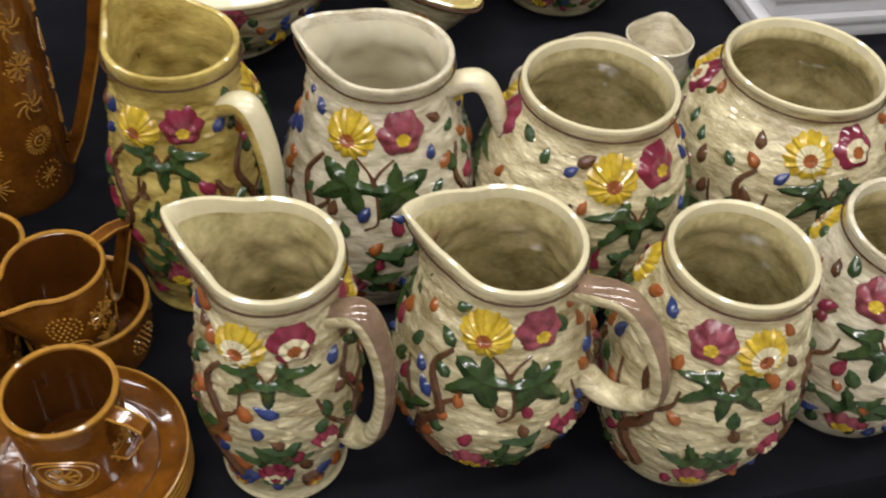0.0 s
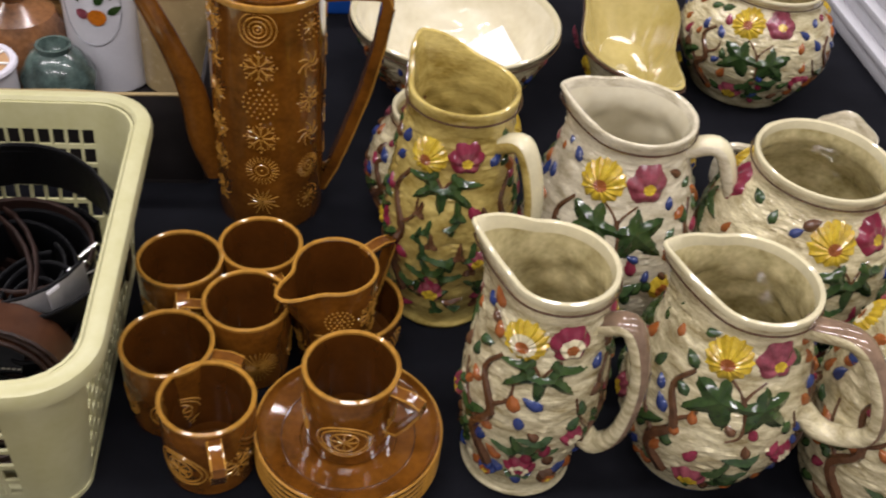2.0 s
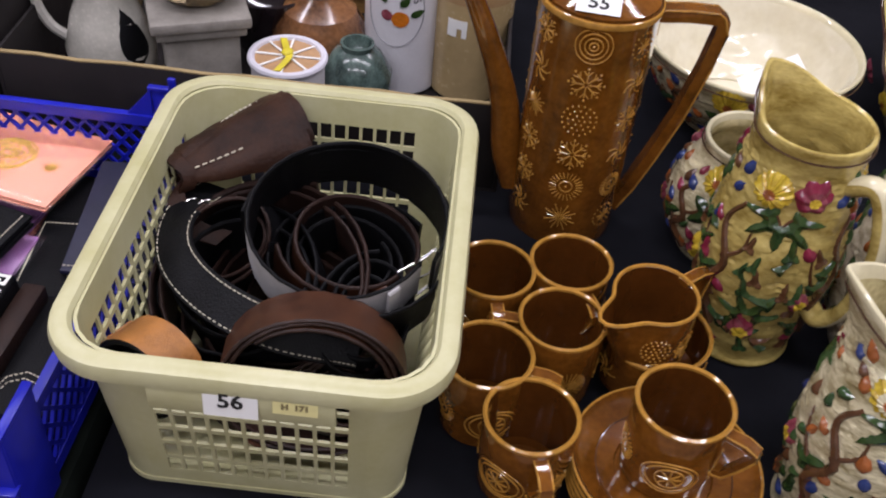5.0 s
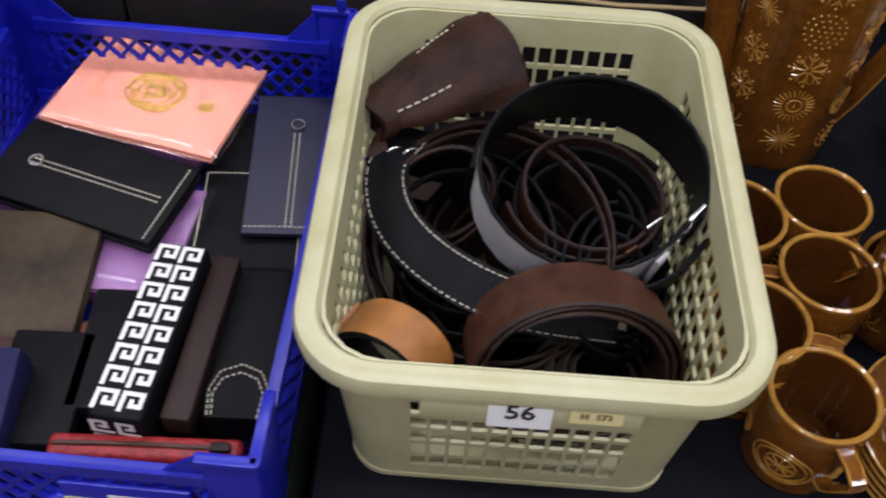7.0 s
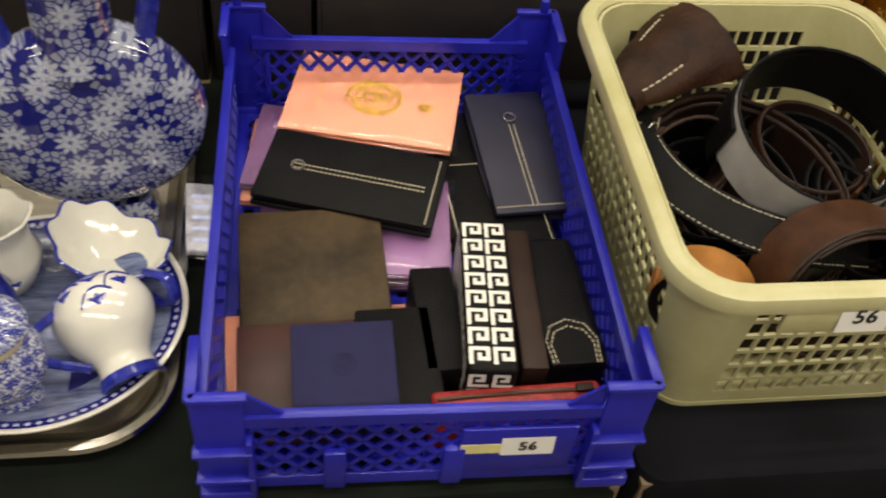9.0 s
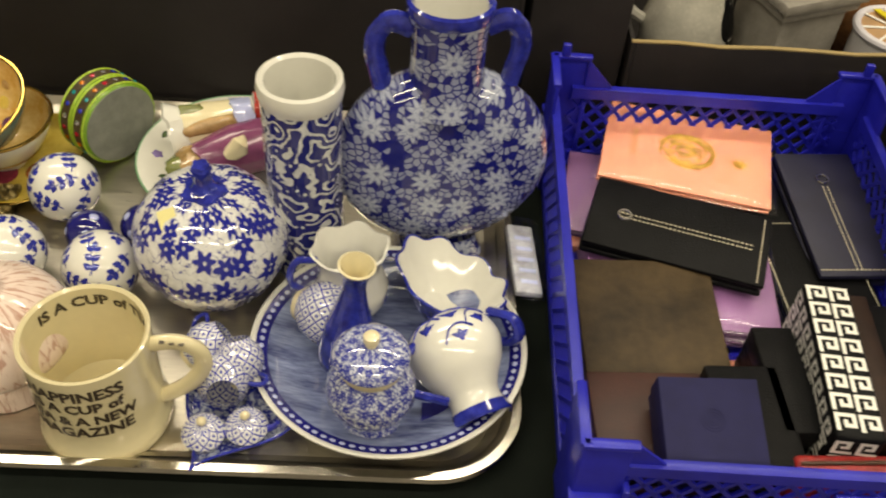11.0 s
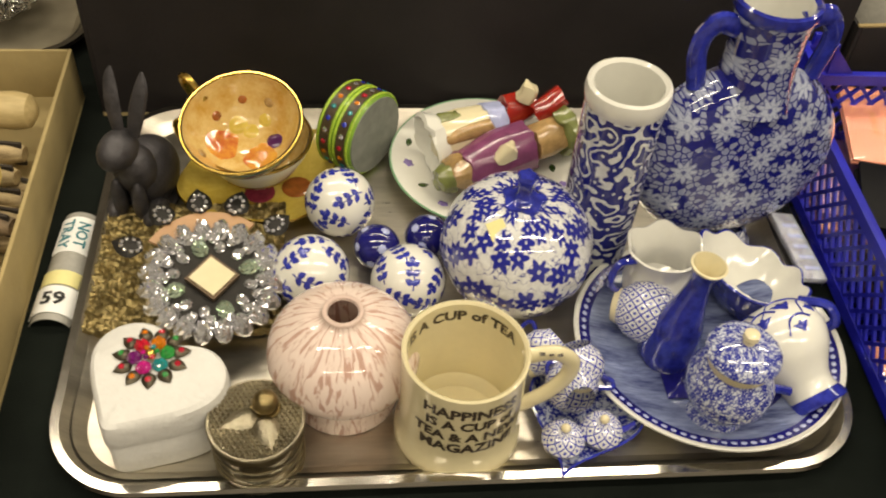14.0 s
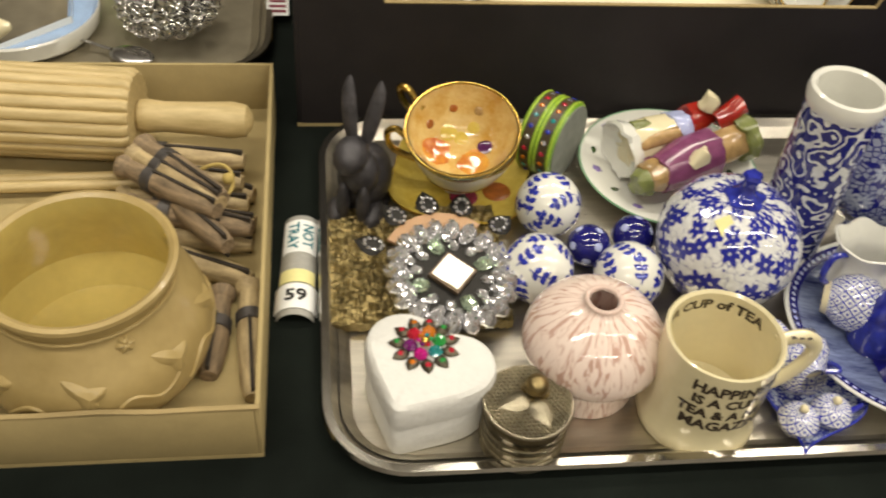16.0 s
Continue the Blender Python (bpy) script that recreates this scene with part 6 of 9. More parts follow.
mx.inputs["A"].default_value, mx.inputs["B"].default_value = (0.60, 0.38, 0.31, 1), (0.93, 0.77, 0.69, 1)
nt.links.new(tcn.outputs["UV"], mpn.inputs["Vector"])
nt.links.new(mpn.outputs["Vector"], vn.inputs["Vector"])
nt.links.new(vn.outputs["Fac"], rn.inputs["Value"])
nt.links.new(rn.outputs["Result"], mx.inputs["Factor"])
nt.links.new(mx.outputs["Result"], bs.inputs["Base Color"])


def glass_shade():
    t = thing("glass_shade", "squat pink mottled glass lamp shade with open top", "glass shade", -1.207, 0.402, TZ, 0)
    prof = catmull([(0.0385, 0.0, 0), (0.0370, 0.010, 0), (0.0375, 0.022, 0), (0.046, 0.031, 0), (0.0525, 0.043, 0), (0.0505, 0.058, 0), (0.0415, 0.072, 0), (0.027, 0.082, 0), (0.0165, 0.0855, 0), (0.0135, 0.0885, 0)], 6)
    inner = [(p[0] - 0.0035, p[1]) for p in reversed(prof)]
    part("bowl", lathe([(p[0], p[1]) for p in prof] + [(0.0115, 0.0900)] + inner, 64, closed_bottom=False), PINKG, t)
    part("collar", tube([(0.0122 * math.cos(a), 0.0122 * math.sin(a), 0.0890) for a in [2 * math.pi * k / 32 for k in range(32)]], 0.0020, 8, close=True), PINKG, t, "rounded glass collar")


glass_shade()

MUGM = mat("cream_mug_glaze", (0.72, 0.64, 0.41), 0.1, coat=0.5, vary=0.06, scale=20)
MUGINK = mat("dark_printed_lettering", (0.045, 0.032, 0.022), 0.3, vary=0.2, scale=200)


def tea_mug():
    t = thing("tea_mug", "large cream china mug printed with dark lettering", "mug", -1.129, 0.367, TZ, 0)
    r, h = 0.0415, 0.091
    prof = [(0, 0.003), (0.036, 0.0), (0.043, 0.001), (0.0445, 0.006), (0.0435, 0.012), (0.0418, 0.017), (0.0412, 0.03), (0.0412, 0.066), (r, h - 0.003), (r, h), (r - 0.0015, h + 0.001), (r - 0.0034, h - 0.001), (r - 0.0042, 0.06), (r - 0.0045, 0.015), (0.03, 0.008), (0, 0.007)]
    part("body", lathe(prof, 64), MUGM, t)
    hp = catmull([(r - 0.003, 0, 0.080), (r + 0.016, 0, 0.083), (r + 0.029, 0, 0.074), (r + 0.030, 0, 0.058), (r + 0.020, 0, 0.040), (r + 0.004, 0, 0.027), (r - 0.004, 0, 0.024)], 7)
    a = radians(2)
    hd = part("handle", tube([(p.x * math.cos(a), p.x * math.sin(a), p.z) for p in hp], 0.0062, 12, 0.75, up=(0, 1, 0)), MUGM, t)
    for k, px in enumerate((0.030, 0.036, 0.042)):
        part("printed_bar", block(0.0035, 0.007, 0.0004, r + px - 0.022, 0, 0.0872 - 0.0008 * k), MUGINK, hd, smooth=False)
    c = -88
    for k, (words, zz) in enumerate((("HAPPINESS", 0.0770), ("IS A CUP of", 0.0645), ("TEA & A NEW", 0.0520), ("MAGAZINE", 0.0395))):
        lettering(words, 0.0134 if k % 3 == 0 else 0.0122, MUGINK, t, None, lambda x, y, zz=zz: ((0.0418) * math.sin(x / 0.0418 + radians(1)), -(0.0418) * math.cos(x / 0.0418 + radians(1)), zz + y), bold=0.0005)
    ri = r - 0.0040
    for words, ang in (("IS A CUP of TEA", 90),):
        lettering(words, 0.0125, MUGINK, t, None, lambda x, y: (ri * math.sin(x / ri), ri * math.cos(x / ri), h - 0.012 + y), bold=0.0005)


tea_mug()


def silver_box():
    t = thing("trinket_box", "round openwork silver trinket box with rose lid", "trinket box", -1.264, 0.349, TZ, 0)
    SIL = mat("aged_silver", (0.30, 0.265, 0.19), 0.32, 1.0, vary=0.4, scale=60, bump=0.3, bscale=500)
    DARKS = mat("tarnished_brass", (0.14, 0.115, 0.065), 0.45, 0.9, vary=0.4, scale=120)
    part("body", lathe([(0, 0.001), (0.029, 0.0), (0.0305, 0.003), (0.0295, 0.006), (0.0295, 0.034), (0.031, 0.037), (0.0, 0.037)], 64), SIL, t)
    for zz in (0.012, 0.02, 0.028):
        part("beaded_ring", tube([(0.0297 * math.cos(q), 0.0297 * math.sin(q), zz) for q in [2 * math.pi * k / 60 for k in range(60)]], 0.0009, 5, close=True), SIL, t)
    lid = part("lid", lathe([(0.031, 0.0372), (0.0315, 0.041), (0.0305, 0.0445), (0.0, 0.046)], 64), DARKS, t, "pierced lid")
    mesh = bmesh.new()
    for s in (0, 1, 2):
        an = radians(60 * s)
        for k in range(-9, 10):
            d = k * 0.0031
            hw = math.sqrt(max(0, 0.0295 ** 2 - d * d))
            if hw < 0.004:
                continue
            c, sn = math.cos(an), math.sin(an)
            tube([(c * q - sn * d, sn * q + c * d, 0.0464 + 0.0003 * s) for q in (-hw, 0, hw)], 0.0007, 4, bm=mesh)
    w = part("wire_mesh", mesh, SIL, lid, "silver wire mesh")
    part("lid_rim", tube([(0.0305 * math.cos(q), 0.0305 * math.sin(q), 0.0455) for q in [2 * math.pi * k / 60 for k in range(60)]], 0.0014, 6, close=True), SIL, lid)
    rose = ball(0.0088, None, (0, 0, 0.0535), 20, 12, (1, 1, 0.9))
    for k in range(1):
        tube([((0.0085 - 0.004 * k) * math.cos(q), (0.0085 - 0.004 * k) * math.sin(q), 0.048 + 0.0125 * k) for q in [2 * math.pi * j / 20 for j in range(20)]], 0.0016, 6, bm=rose, close=True)
    bmesh.ops.translate(rose, vec=(0.006, 0.008, 0), verts=rose.verts)
    part("rose_knob", rose, mat("brass_rose", (0.25, 0.19, 0.09), 0.3, 1.0, vary=0.3, scale=80), lid, "brass rose knob")
    for an in (200, 285):
        lf = leafy(0.028, 0.017, 1, 0.0035)
        bmesh.ops.transform(lf, matrix=Matrix.Translation((0.004, 0.004, 0.0472)) @ Matrix.Rotation(radians(an - 90), 4, "Z"), verts=lf.verts)
        part("leaf", lf, SIL, lid, "silver leaf")


silver_box()
JEWELS = [mat("jewel_" + n, c, 0.06, coat=0.8, vary=0.3, scale=200) for n, c in (("red", (0.45, 0.01, 0.03)), ("green", (0.02, 0.25, 0.05)), ("teal", (0.01, 0.22, 0.22)), ("orange", (0.55, 0.16, 0.01)), ("magenta", (0.45, 0.01, 0.18)), ("purple", (0.14, 0.01, 0.12)))]
GEM = bpy.data.materials.new("cut_crystal")
GEM.use_nodes = True
_g = GEM.node_tree.nodes["Principled BSDF"]
_g.inputs["Base Color"].default_value, _g.inputs["Roughness"].default_value, _g.inputs["Metallic"].default_value = (0.80, 0.80, 0.82, 1), 0.04, 0.85
GEMG = bpy.data.materials.new("pale_green_crystal")
GEMG.use_nodes = True
_g = GEMG.node_tree.nodes["Principled BSDF"]
_g.inputs["Base Color"].default_value, _g.inputs["Roughness"].default_value, _g.inputs["Metallic"].default_value = (0.58, 0.72, 0.55, 1), 0.04, 0.8


def cut_gem(name, r, ry, m, parent, at, rz=0, h=0.5):
    bm = bmesh.new()
    rows = []
    for q, z in ((1.0, 0.0), (1.0, 0.25), (0.72, 0.75), (0.45, 1.0)):
        rows.append([bm.verts.new((r * q * math.cos(2 * math.pi * j / 10 + (0.3 if q < 0.9 else 0)), ry * q * math.sin(2 * math.pi * j / 10 + (0.3 if q < 0.9 else 0)), r * h * z * (1 + (0.22 * math.sin(j * 2.4 + at[0] * 900 + rz) if z > 0.5 else 0)))) for j in range(10)])
    for a, b in zip(rows, rows[1:]):
        for j in range(10):
            k = (j + 1) % 10
            bm.faces.new((a[j], a[k], b[k]))
            bm.faces.new((a[j], b[k], b[j]))
    tip = bm.verts.new((0, 0, r * h * 1.12))
    for j in range(10):
        bm.faces.new((rows[-1][j], rows[-1][(j + 1) % 10], tip))
    bm.faces.new(list(reversed(rows[0])))
    bmesh.ops.transform(bm, matrix=Matrix.Translation(at) @ Matrix.Rotation(radians(rz), 4, "Z"), verts=bm.verts)
    return part(name, bm, m, parent, smooth=False)


def heart_box():
    PLASTER = mat("white_plaster", (0.66, 0.65, 0.62), 0.75, vary=0.06, scale=30, bump=0.5, bscale=180, spec=0.3)
    t = thing("heart_box", "white heart-shaped plaster box with jewelled flower on its lid", "trinket box", -1.332, 0.382, TZ, -30)

    def heart(s, n=64):
        out = []
        for j in range(n):
            a = 2 * math.pi * j / n
            hx, hy = 0.0030 * 16 * math.sin(a) ** 3, 0.0030 * (13 * math.cos(a) - 5 * math.cos(2 * a) - 2 * math.cos(3 * a) - math.cos(4 * a))
            out.append((s * (0.60 * hx + 0.40 * 0.046 * math.sin(a)), s * (0.60 * hy + 0.40 * 0.044 * math.cos(a))))
        return out
    body = [[(x * q, y * q, z) for x, y in heart(1.0)] for q, z in ((0.3, 0.0), (0.97, 0.0), (1.0, 0.003), (1.0, 0.030), (0.98, 0.032))]
    part("box_body", loft(body, close_first=True, close_last=True), PLASTER, t)
    top = [[(x * q, y * q, z) for x, y in heart(1.0)] for q, z in ((0.9, 0.0325), (1.02, 0.0325), (1.035, 0.036), (1.03, 0.048), (1.0, 0.0535), (0.93, 0.056), (0.5, 0.0575), (0.05, 0.058))]
    lid = part("lid", loft(top, close_first=True, close_last=True), PLASTER, t, "white crackled lid")
    METALF = mat("antique_metal", (0.10, 0.085, 0.06), 0.4, 0.9, vary=0.4, scale=100)
    br = thing("brooch", "jewelled flower brooch of dark metal", "brooch", -1.333, 0.392, TZ + 0.0585, 10)
    for k in range(11):
        an = 2 * math.pi * k / 11
        lf = leafy(0.0135, 0.0095, 1, 0.003)
        bmesh.ops.transform(lf, matrix=Matrix.Rotation(an - math.pi / 2, 4, "Z") @ Matrix.Translation((0, 0.0125, 0)), verts=lf.verts)
        p = part("petal", lf, METALF, br, "dark metal petal")
        cut_gem("stone", 0.0022, 0.0022, JEWELS[(k * 5) % 4 if k % 2 else 0], p, (0.0195 * math.cos(an), 0.0195 * math.sin(an), 0.002), h=0.8)
    for k in range(6):
        an = 2 * math.pi * k / 6
        cut_gem("stone", 0.0052, 0.0052, JEWELS[(1, 3, 0, 5, 4, 2)[k]], br, (0.0105 * math.cos(an), 0.0105 * math.sin(an), 0.001), an * 57, 0.9)
    part("centre", ball(0.004, at=(0, 0, 0.003)), GILT, br)
    for k in range(6):
        cut_gem("stone", 0.0018, 0.0018, JEWELS[(k + 1) % 6], br, (0.0045 * math.cos(k), 0.0045 * math.sin(k), 0.005), h=0.9)


heart_box()


def ornate_mat():
    GOLDM = mat("crumpled_antique_gold", (0.24, 0.185, 0.080), 0.34, 0.9, vary=0.6, scale=90, bump=0.9, bscale=260)
    t = thing("gold_frame", "flat square frame of crumpled antique gold metal", "frame", -1.326, 0.518, TZ, 0)
    def fn(u, v):
        h = 0.011 + 0.0030 * noise.noise((u * 250, v * 250, 2)) + 0.0024 * noise.noise((u * 480, v * 480, 5))
        return (u, v, h), (0, 0, 1)
    us = [-0.072 + 0.144 * i / 96 for i in range(97)]
    vs = [-0.066 + 0.132 * i / 88 for i in range(89)]
    part("relief", lattice(fn, us, vs, lambda i, j: 31 < i < 65 and 29 < j < 59, 0.009), GOLDM, t, smooth=True)
    part("inner_plate", block(0.06, 0.055, 0.004, 0, 0, 0.005), mat("dull_glass", (0.10, 0.08, 0.06), 0.1, vary=0.2), t, smooth=False)


ornate_mat()


def jewel_frame():
    DARKM = mat("dark_pewter", (0.02, 0.018, 0.016), 0.5, 0.6, vary=0.3, scale=100)
    t = thing("jewelled_frame", "round jewelled picture frame set with clear crystals", "picture frame", -1.303, 0.478, 0.038, 14, rx=10, ry=2)
    t.scale = (0.93, 0.93, 0.93)
    part("back_plate", lathe([(0, -0.002), (0.046, -0.002), (0.048, 0.0), (0.046, 0.0025), (0, 0.003)], 48), DARKM, t)
    part("stand", block(0.05, 0.05, 0.018, 0, 0.0, -0.013, 0.004), DARKM, t)
    d = pose(0, 0, 0.0055, 0, 0, 38)
    pic = block(0.030, 0.030, 0.004)
    bmesh.ops.transform(pic, matrix=d, verts=pic.verts)
    part("mount", pic, mat("bronze_edge", (0.12, 0.08, 0.05), 0.4, 0.6, vary=0.3), t, smooth=False)
    wh = block(0.0255, 0.0255, 0.001)
    bmesh.ops.transform(wh, matrix=pose(0, 0, 0.0082, 0, 0, 38), verts=wh.verts)
    part("blank_picture", wh, IVORY, t, "blank ivory picture", smooth=False)
    for k in range(20):
        a = 2 * math.pi * k / 20
        cut_gem("crystal", 0.0108, 0.0076, GEM, t, (0.0475 * math.cos(a), 0.0475 * math.sin(a), 0.001), math.degrees(a), 1.05)
    for k in range(12):
        a = 2 * math.pi * (k + 0.3) / 12
        cut_gem("crystal", 0.0088 if k % 3 == 0 else 0.0058, 0.0068 if k % 3 == 0 else 0.0046, GEMG if k % 3 == 0 else GEM, t, (0.0305 * math.cos(a), 0.0305 * math.sin(a), 0.003), math.degrees(a), 0.75)
    for k in range(16):
        a = 2 * math.pi * (k + 0.5) / 16
        cut_gem("crystal", 0.0052, 0.0044, GEM, t, (0.0382 * math.cos(a), 0.0382 * math.sin(a), 0.0035), math.degrees(a), 0.9)
    arc = [(0.045 * math.cos(radians(q)), 0.045 * math.sin(radians(q)) + 0.012, 0.0) for q in range(40, 141, 10)]
    part("tan_band", ribbon(arc, [(math.cos(radians(q)), math.sin(radians(q)), 0) for q in range(40, 141, 10)], 0.022, 0.003), [mat("tan_enamel", (0.42, 0.24, 0.12), 0.4, vary=0.1), TANL], t, "tan enamel arch")
    for q in (30, 62, 88, 115, 148):
        lf = leafy(0.027, 0.021, 1, 0.004)
        mm = Matrix.Translation((0.057 * math.cos(radians(q)), 0.057 * math.sin(radians(q)) + 0.008, 0.002)) @ Matrix.Rotation(radians(q - 90), 4, "Z")
        bmesh.ops.transform(lf, matrix=mm, verts=lf.verts)
        lp = part("leaf_ornament", lf, DARKM, t, "dark metal leaf with tiny crystals")
        for k in range(9):
            p = mm @ Vector((0.0055 * math.cos(k * 0.7), 0.010 + 0.008 * math.sin(k * 0.7), 0.0028))
            cut_gem("chip", 0.0019, 0.0019, GEM, lp, p, 0, 0.9)


jewel_frame()


def metal_rabbit():
    """A small seated animal figure as one plain mesh."""
    bm = bmesh.new()
    for r, at, sq in ((0.027, (0, 0.006, 0.034), (0.9, 1.15, 1.25)), (0.021, (0.0, -0.014, 0.055), (0.85, 0.85, 1.2)), (0.0175, (-0.004, -0.026, 0.086), (0.85, 1.25, 0.95)), (0.013, (0.016, -0.022, 0.012), (0.7, 1.4, 0.9)), (0.013, (-0.016, -0.022, 0.012), (0.7, 1.4, 0.9)), (0.009, (0.008, -0.03, 0.03), (0.7, 0.8, 2.6)), (0.009, (-0.010, -0.03, 0.03), (0.7, 0.8, 2.6))):
        ball(r, bm, at, 20, 14, sq)
    for s in (-1, 1):
        lf = tube(catmull([(s * 0.006, -0.016, 0.096), (s * 0.010, -0.010, 0.120), (s * 0.013, -0.002, 0.140), (s * 0.013, 0.003, 0.152)], 5), [0.005, 0.0055, 0.006, 0.0064, 0.0067, 0.0068, 0.0068, 0.0066, 0.0063, 0.0059, 0.0054, 0.0048, 0.0041, 0.0033, 0.0022, 0.001], 10, 0.5, up=(0, 1, 0))
        join(bm, lf)
    block(0.046, 0.062, 0.006, 0, -0.006, 0.003, 0.002, bm=bm)
    o = tagged(part("rabbit_figure", bm, mat("dark_bronze", (0.060, 0.056, 0.060), 0.45, 0.5, vary=0.4, scale=60, bump=0.4, bscale=220)), "small dark bronze seated rabbit figure on the tray", "figurine")
    o.matrix_basis = pose(-1.367, 0.600, TZ, 0, 0, -18) @ Matrix.Diagonal((0.98, 0.95, 0.88, 1))
    return o


metal_rabbit()


TANG = mat("ochre_glaze", (0.38, 0.24, 0.10), 0.2, coat=0.4, vary=0.4, scale=100)


def tea_cups():
    YEL = mat("yellow_china", (0.62, 0.43, 0.05), 0.1, coat=0.5, vary=0.3, scale=30, color2=(0.68, 0.52, 0.12))
    TEAL = mat("grey_teal_china", (0.12, 0.20, 0.19), 0.1, coat=0.5, vary=0.1, scale=30)
    PEACH = mat("peach_painted_china", (0.60, 0.33, 0.055), 0.1, coat=0.5, vary=0.2, scale=50, color2=(0.70, 0.53, 0.24))
    s = thing("square_saucer", "yellow wavy-edged square saucer under stacked cups", "saucer", -1.278, 0.625, TZ, 30)
    loops = []
    for q, z in ((0.3, 0.001), (0.55, 0.0), (0.8, 0.004), (1.0, 0.012), (1.0, 0.0135), (0.8, 0.0065), (0.55, 0.004), (0.1, 0.004)):
        loops.append([(0.066 * q * math.cos(a) * (1 + 0.09 * math.cos(4 * a)), 0.066 * q * math.sin(a) * (1 + 0.09 * math.cos(4 * a)), z + 0.002 * q * math.cos(4 * a)) for a in [2 * math.pi * k / 72 for k in range(72)]])
    part("dish", loft(loops, close_first=True, close_last=True), YEL, s)
    part("gilt_edge", tube(loops[3], 0.0012, 5, close=True), GILT, s)
    for k, (bx2, by2, m2) in enumerate(((0.02, -0.03, G_RUST), (-0.01, -0.02, G_PURPLE))):
        o = part("painted_fruit", ball(0.013, None, (bx2, by2, 0.0052), 16, 8, (1, 1, 0.12)), m2, s, "painted fruit")

    def cup(label, x, y, z, rx, ry, r, h, outm, inm, ang, fruit):
        t = thing("tea_cup", label, "tea cup", x, y, z, 0, rx=rx, ry=ry)
        prof = catmull([(0.017, 0.0, 0), (0.018, 0.004, 0), (0.022, 0.010, 0), (r * 0.72, h * 0.42, 0), (r * 0.93, h * 0.78, 0), (r, h, 0)], 5)
        part("bowl", lathe([(0, 0.003)] + [(p[0], p[1]) for p in prof], 56, closed_bottom=False), outm, t)
        ins = [(max(0, p[0] - 0.002), p[1] + 0.0012) for p in reversed(prof) if p[1] > 0.012] + [(0, 0.012)]
        part("lining", lathe(ins, 56, closed_bottom=False), inm, t, "painted gold-toned lining")
        part("gilt_edge", tube([(r * math.cos(q), r * math.sin(q), h + 0.0004) for q in [2 * math.pi * j / 56 for j in range(56)]], 0.0013, 6, close=True), GILT, t, "gilt rim")
        part("gilt_band", tube([(r * 0.7 * math.cos(q), r * 0.7 * math.sin(q), h * 0.40) for q in [2 * math.pi * j / 56 for j in range(56)]], 0.0009, 6, close=True), GILT, t)
        hp = catmull([(r * 0.92, 0, h * 0.80), (r + 0.012, 0, h * 1.10), (r + 0.021, 0, h * 0.95), (r + 0.014, 0, h * 0.6), (r * 0.75, 0, h * 0.42)], 7)
        a = radians(ang)
        part("handle", tube([(p.x * math.cos(a), p.x * math.sin(a), p.z) for p in hp], 0.0032, 8, up=(-math.sin(a), math.cos(a), 0)), GILT, t, "gilt looped handle")
        if fruit:
            peach = mat("painted_peach", (0.60, 0.05, 0.035), 0.1, coat=0.5, vary=0.4, scale=45, color2=(0.75, 0.42, 0.06))
            plum = mat("painted_plum", (0.08, 0.015, 0.09), 0.1, coat=0.5, vary=0.3, scale=60)
            sk = Skin([(p[0], p[1]) for p in reversed(ins)])
            for th, ss, q, m2 in ((172, 0.024, 0.0150, peach), (-50, 0.014, 0.0165, peach), (10, 0.022, 0.0075, plum), (112, 0.024, 0.0085, YEL), (84, 0.016, 0.0070, YEL), (60, 0.028, 0.0060, YEL), (135, 0.040, 0.0045, G_RUST), (60, 0.044, 0.0045, TANG), (95, 0.044, 0.0040, G_RUST), (200, 0.044, 0.0045, TANG)):
                b = rosette(q, 1, 0.0012, 0.0, 3, 24)
                for v in b.verts:
                    rr, zz, nr, nz = sk.at(ss + v.co.y)
                    an = radians(th) + v.co.x / max(0.012, rr)
                    v.co = ((rr - nr * (v.co.z + 0.0003)) * math.cos(an), (rr - nr * (v.co.z + 0.0003)) * math.sin(an), zz - nz * (v.co.z + 0.0003))
                part("painted_fruit", b, [m2, m2, m2], t, "painted ripe fruit")
    cup("white tea cup with gilt rim holding another cup", -1.279, 0.622, TZ + 0.0045, 0, 0, 0.047, 0.046, WHITEC, PEACH, 165, False)
    cup("grey-teal tea cup lined with gold and painted fruit", -1.281, 0.612, TZ + 0.038, 16, -5, 0.048, 0.050, TEAL, PEACH, 135, True)


tea_cups()


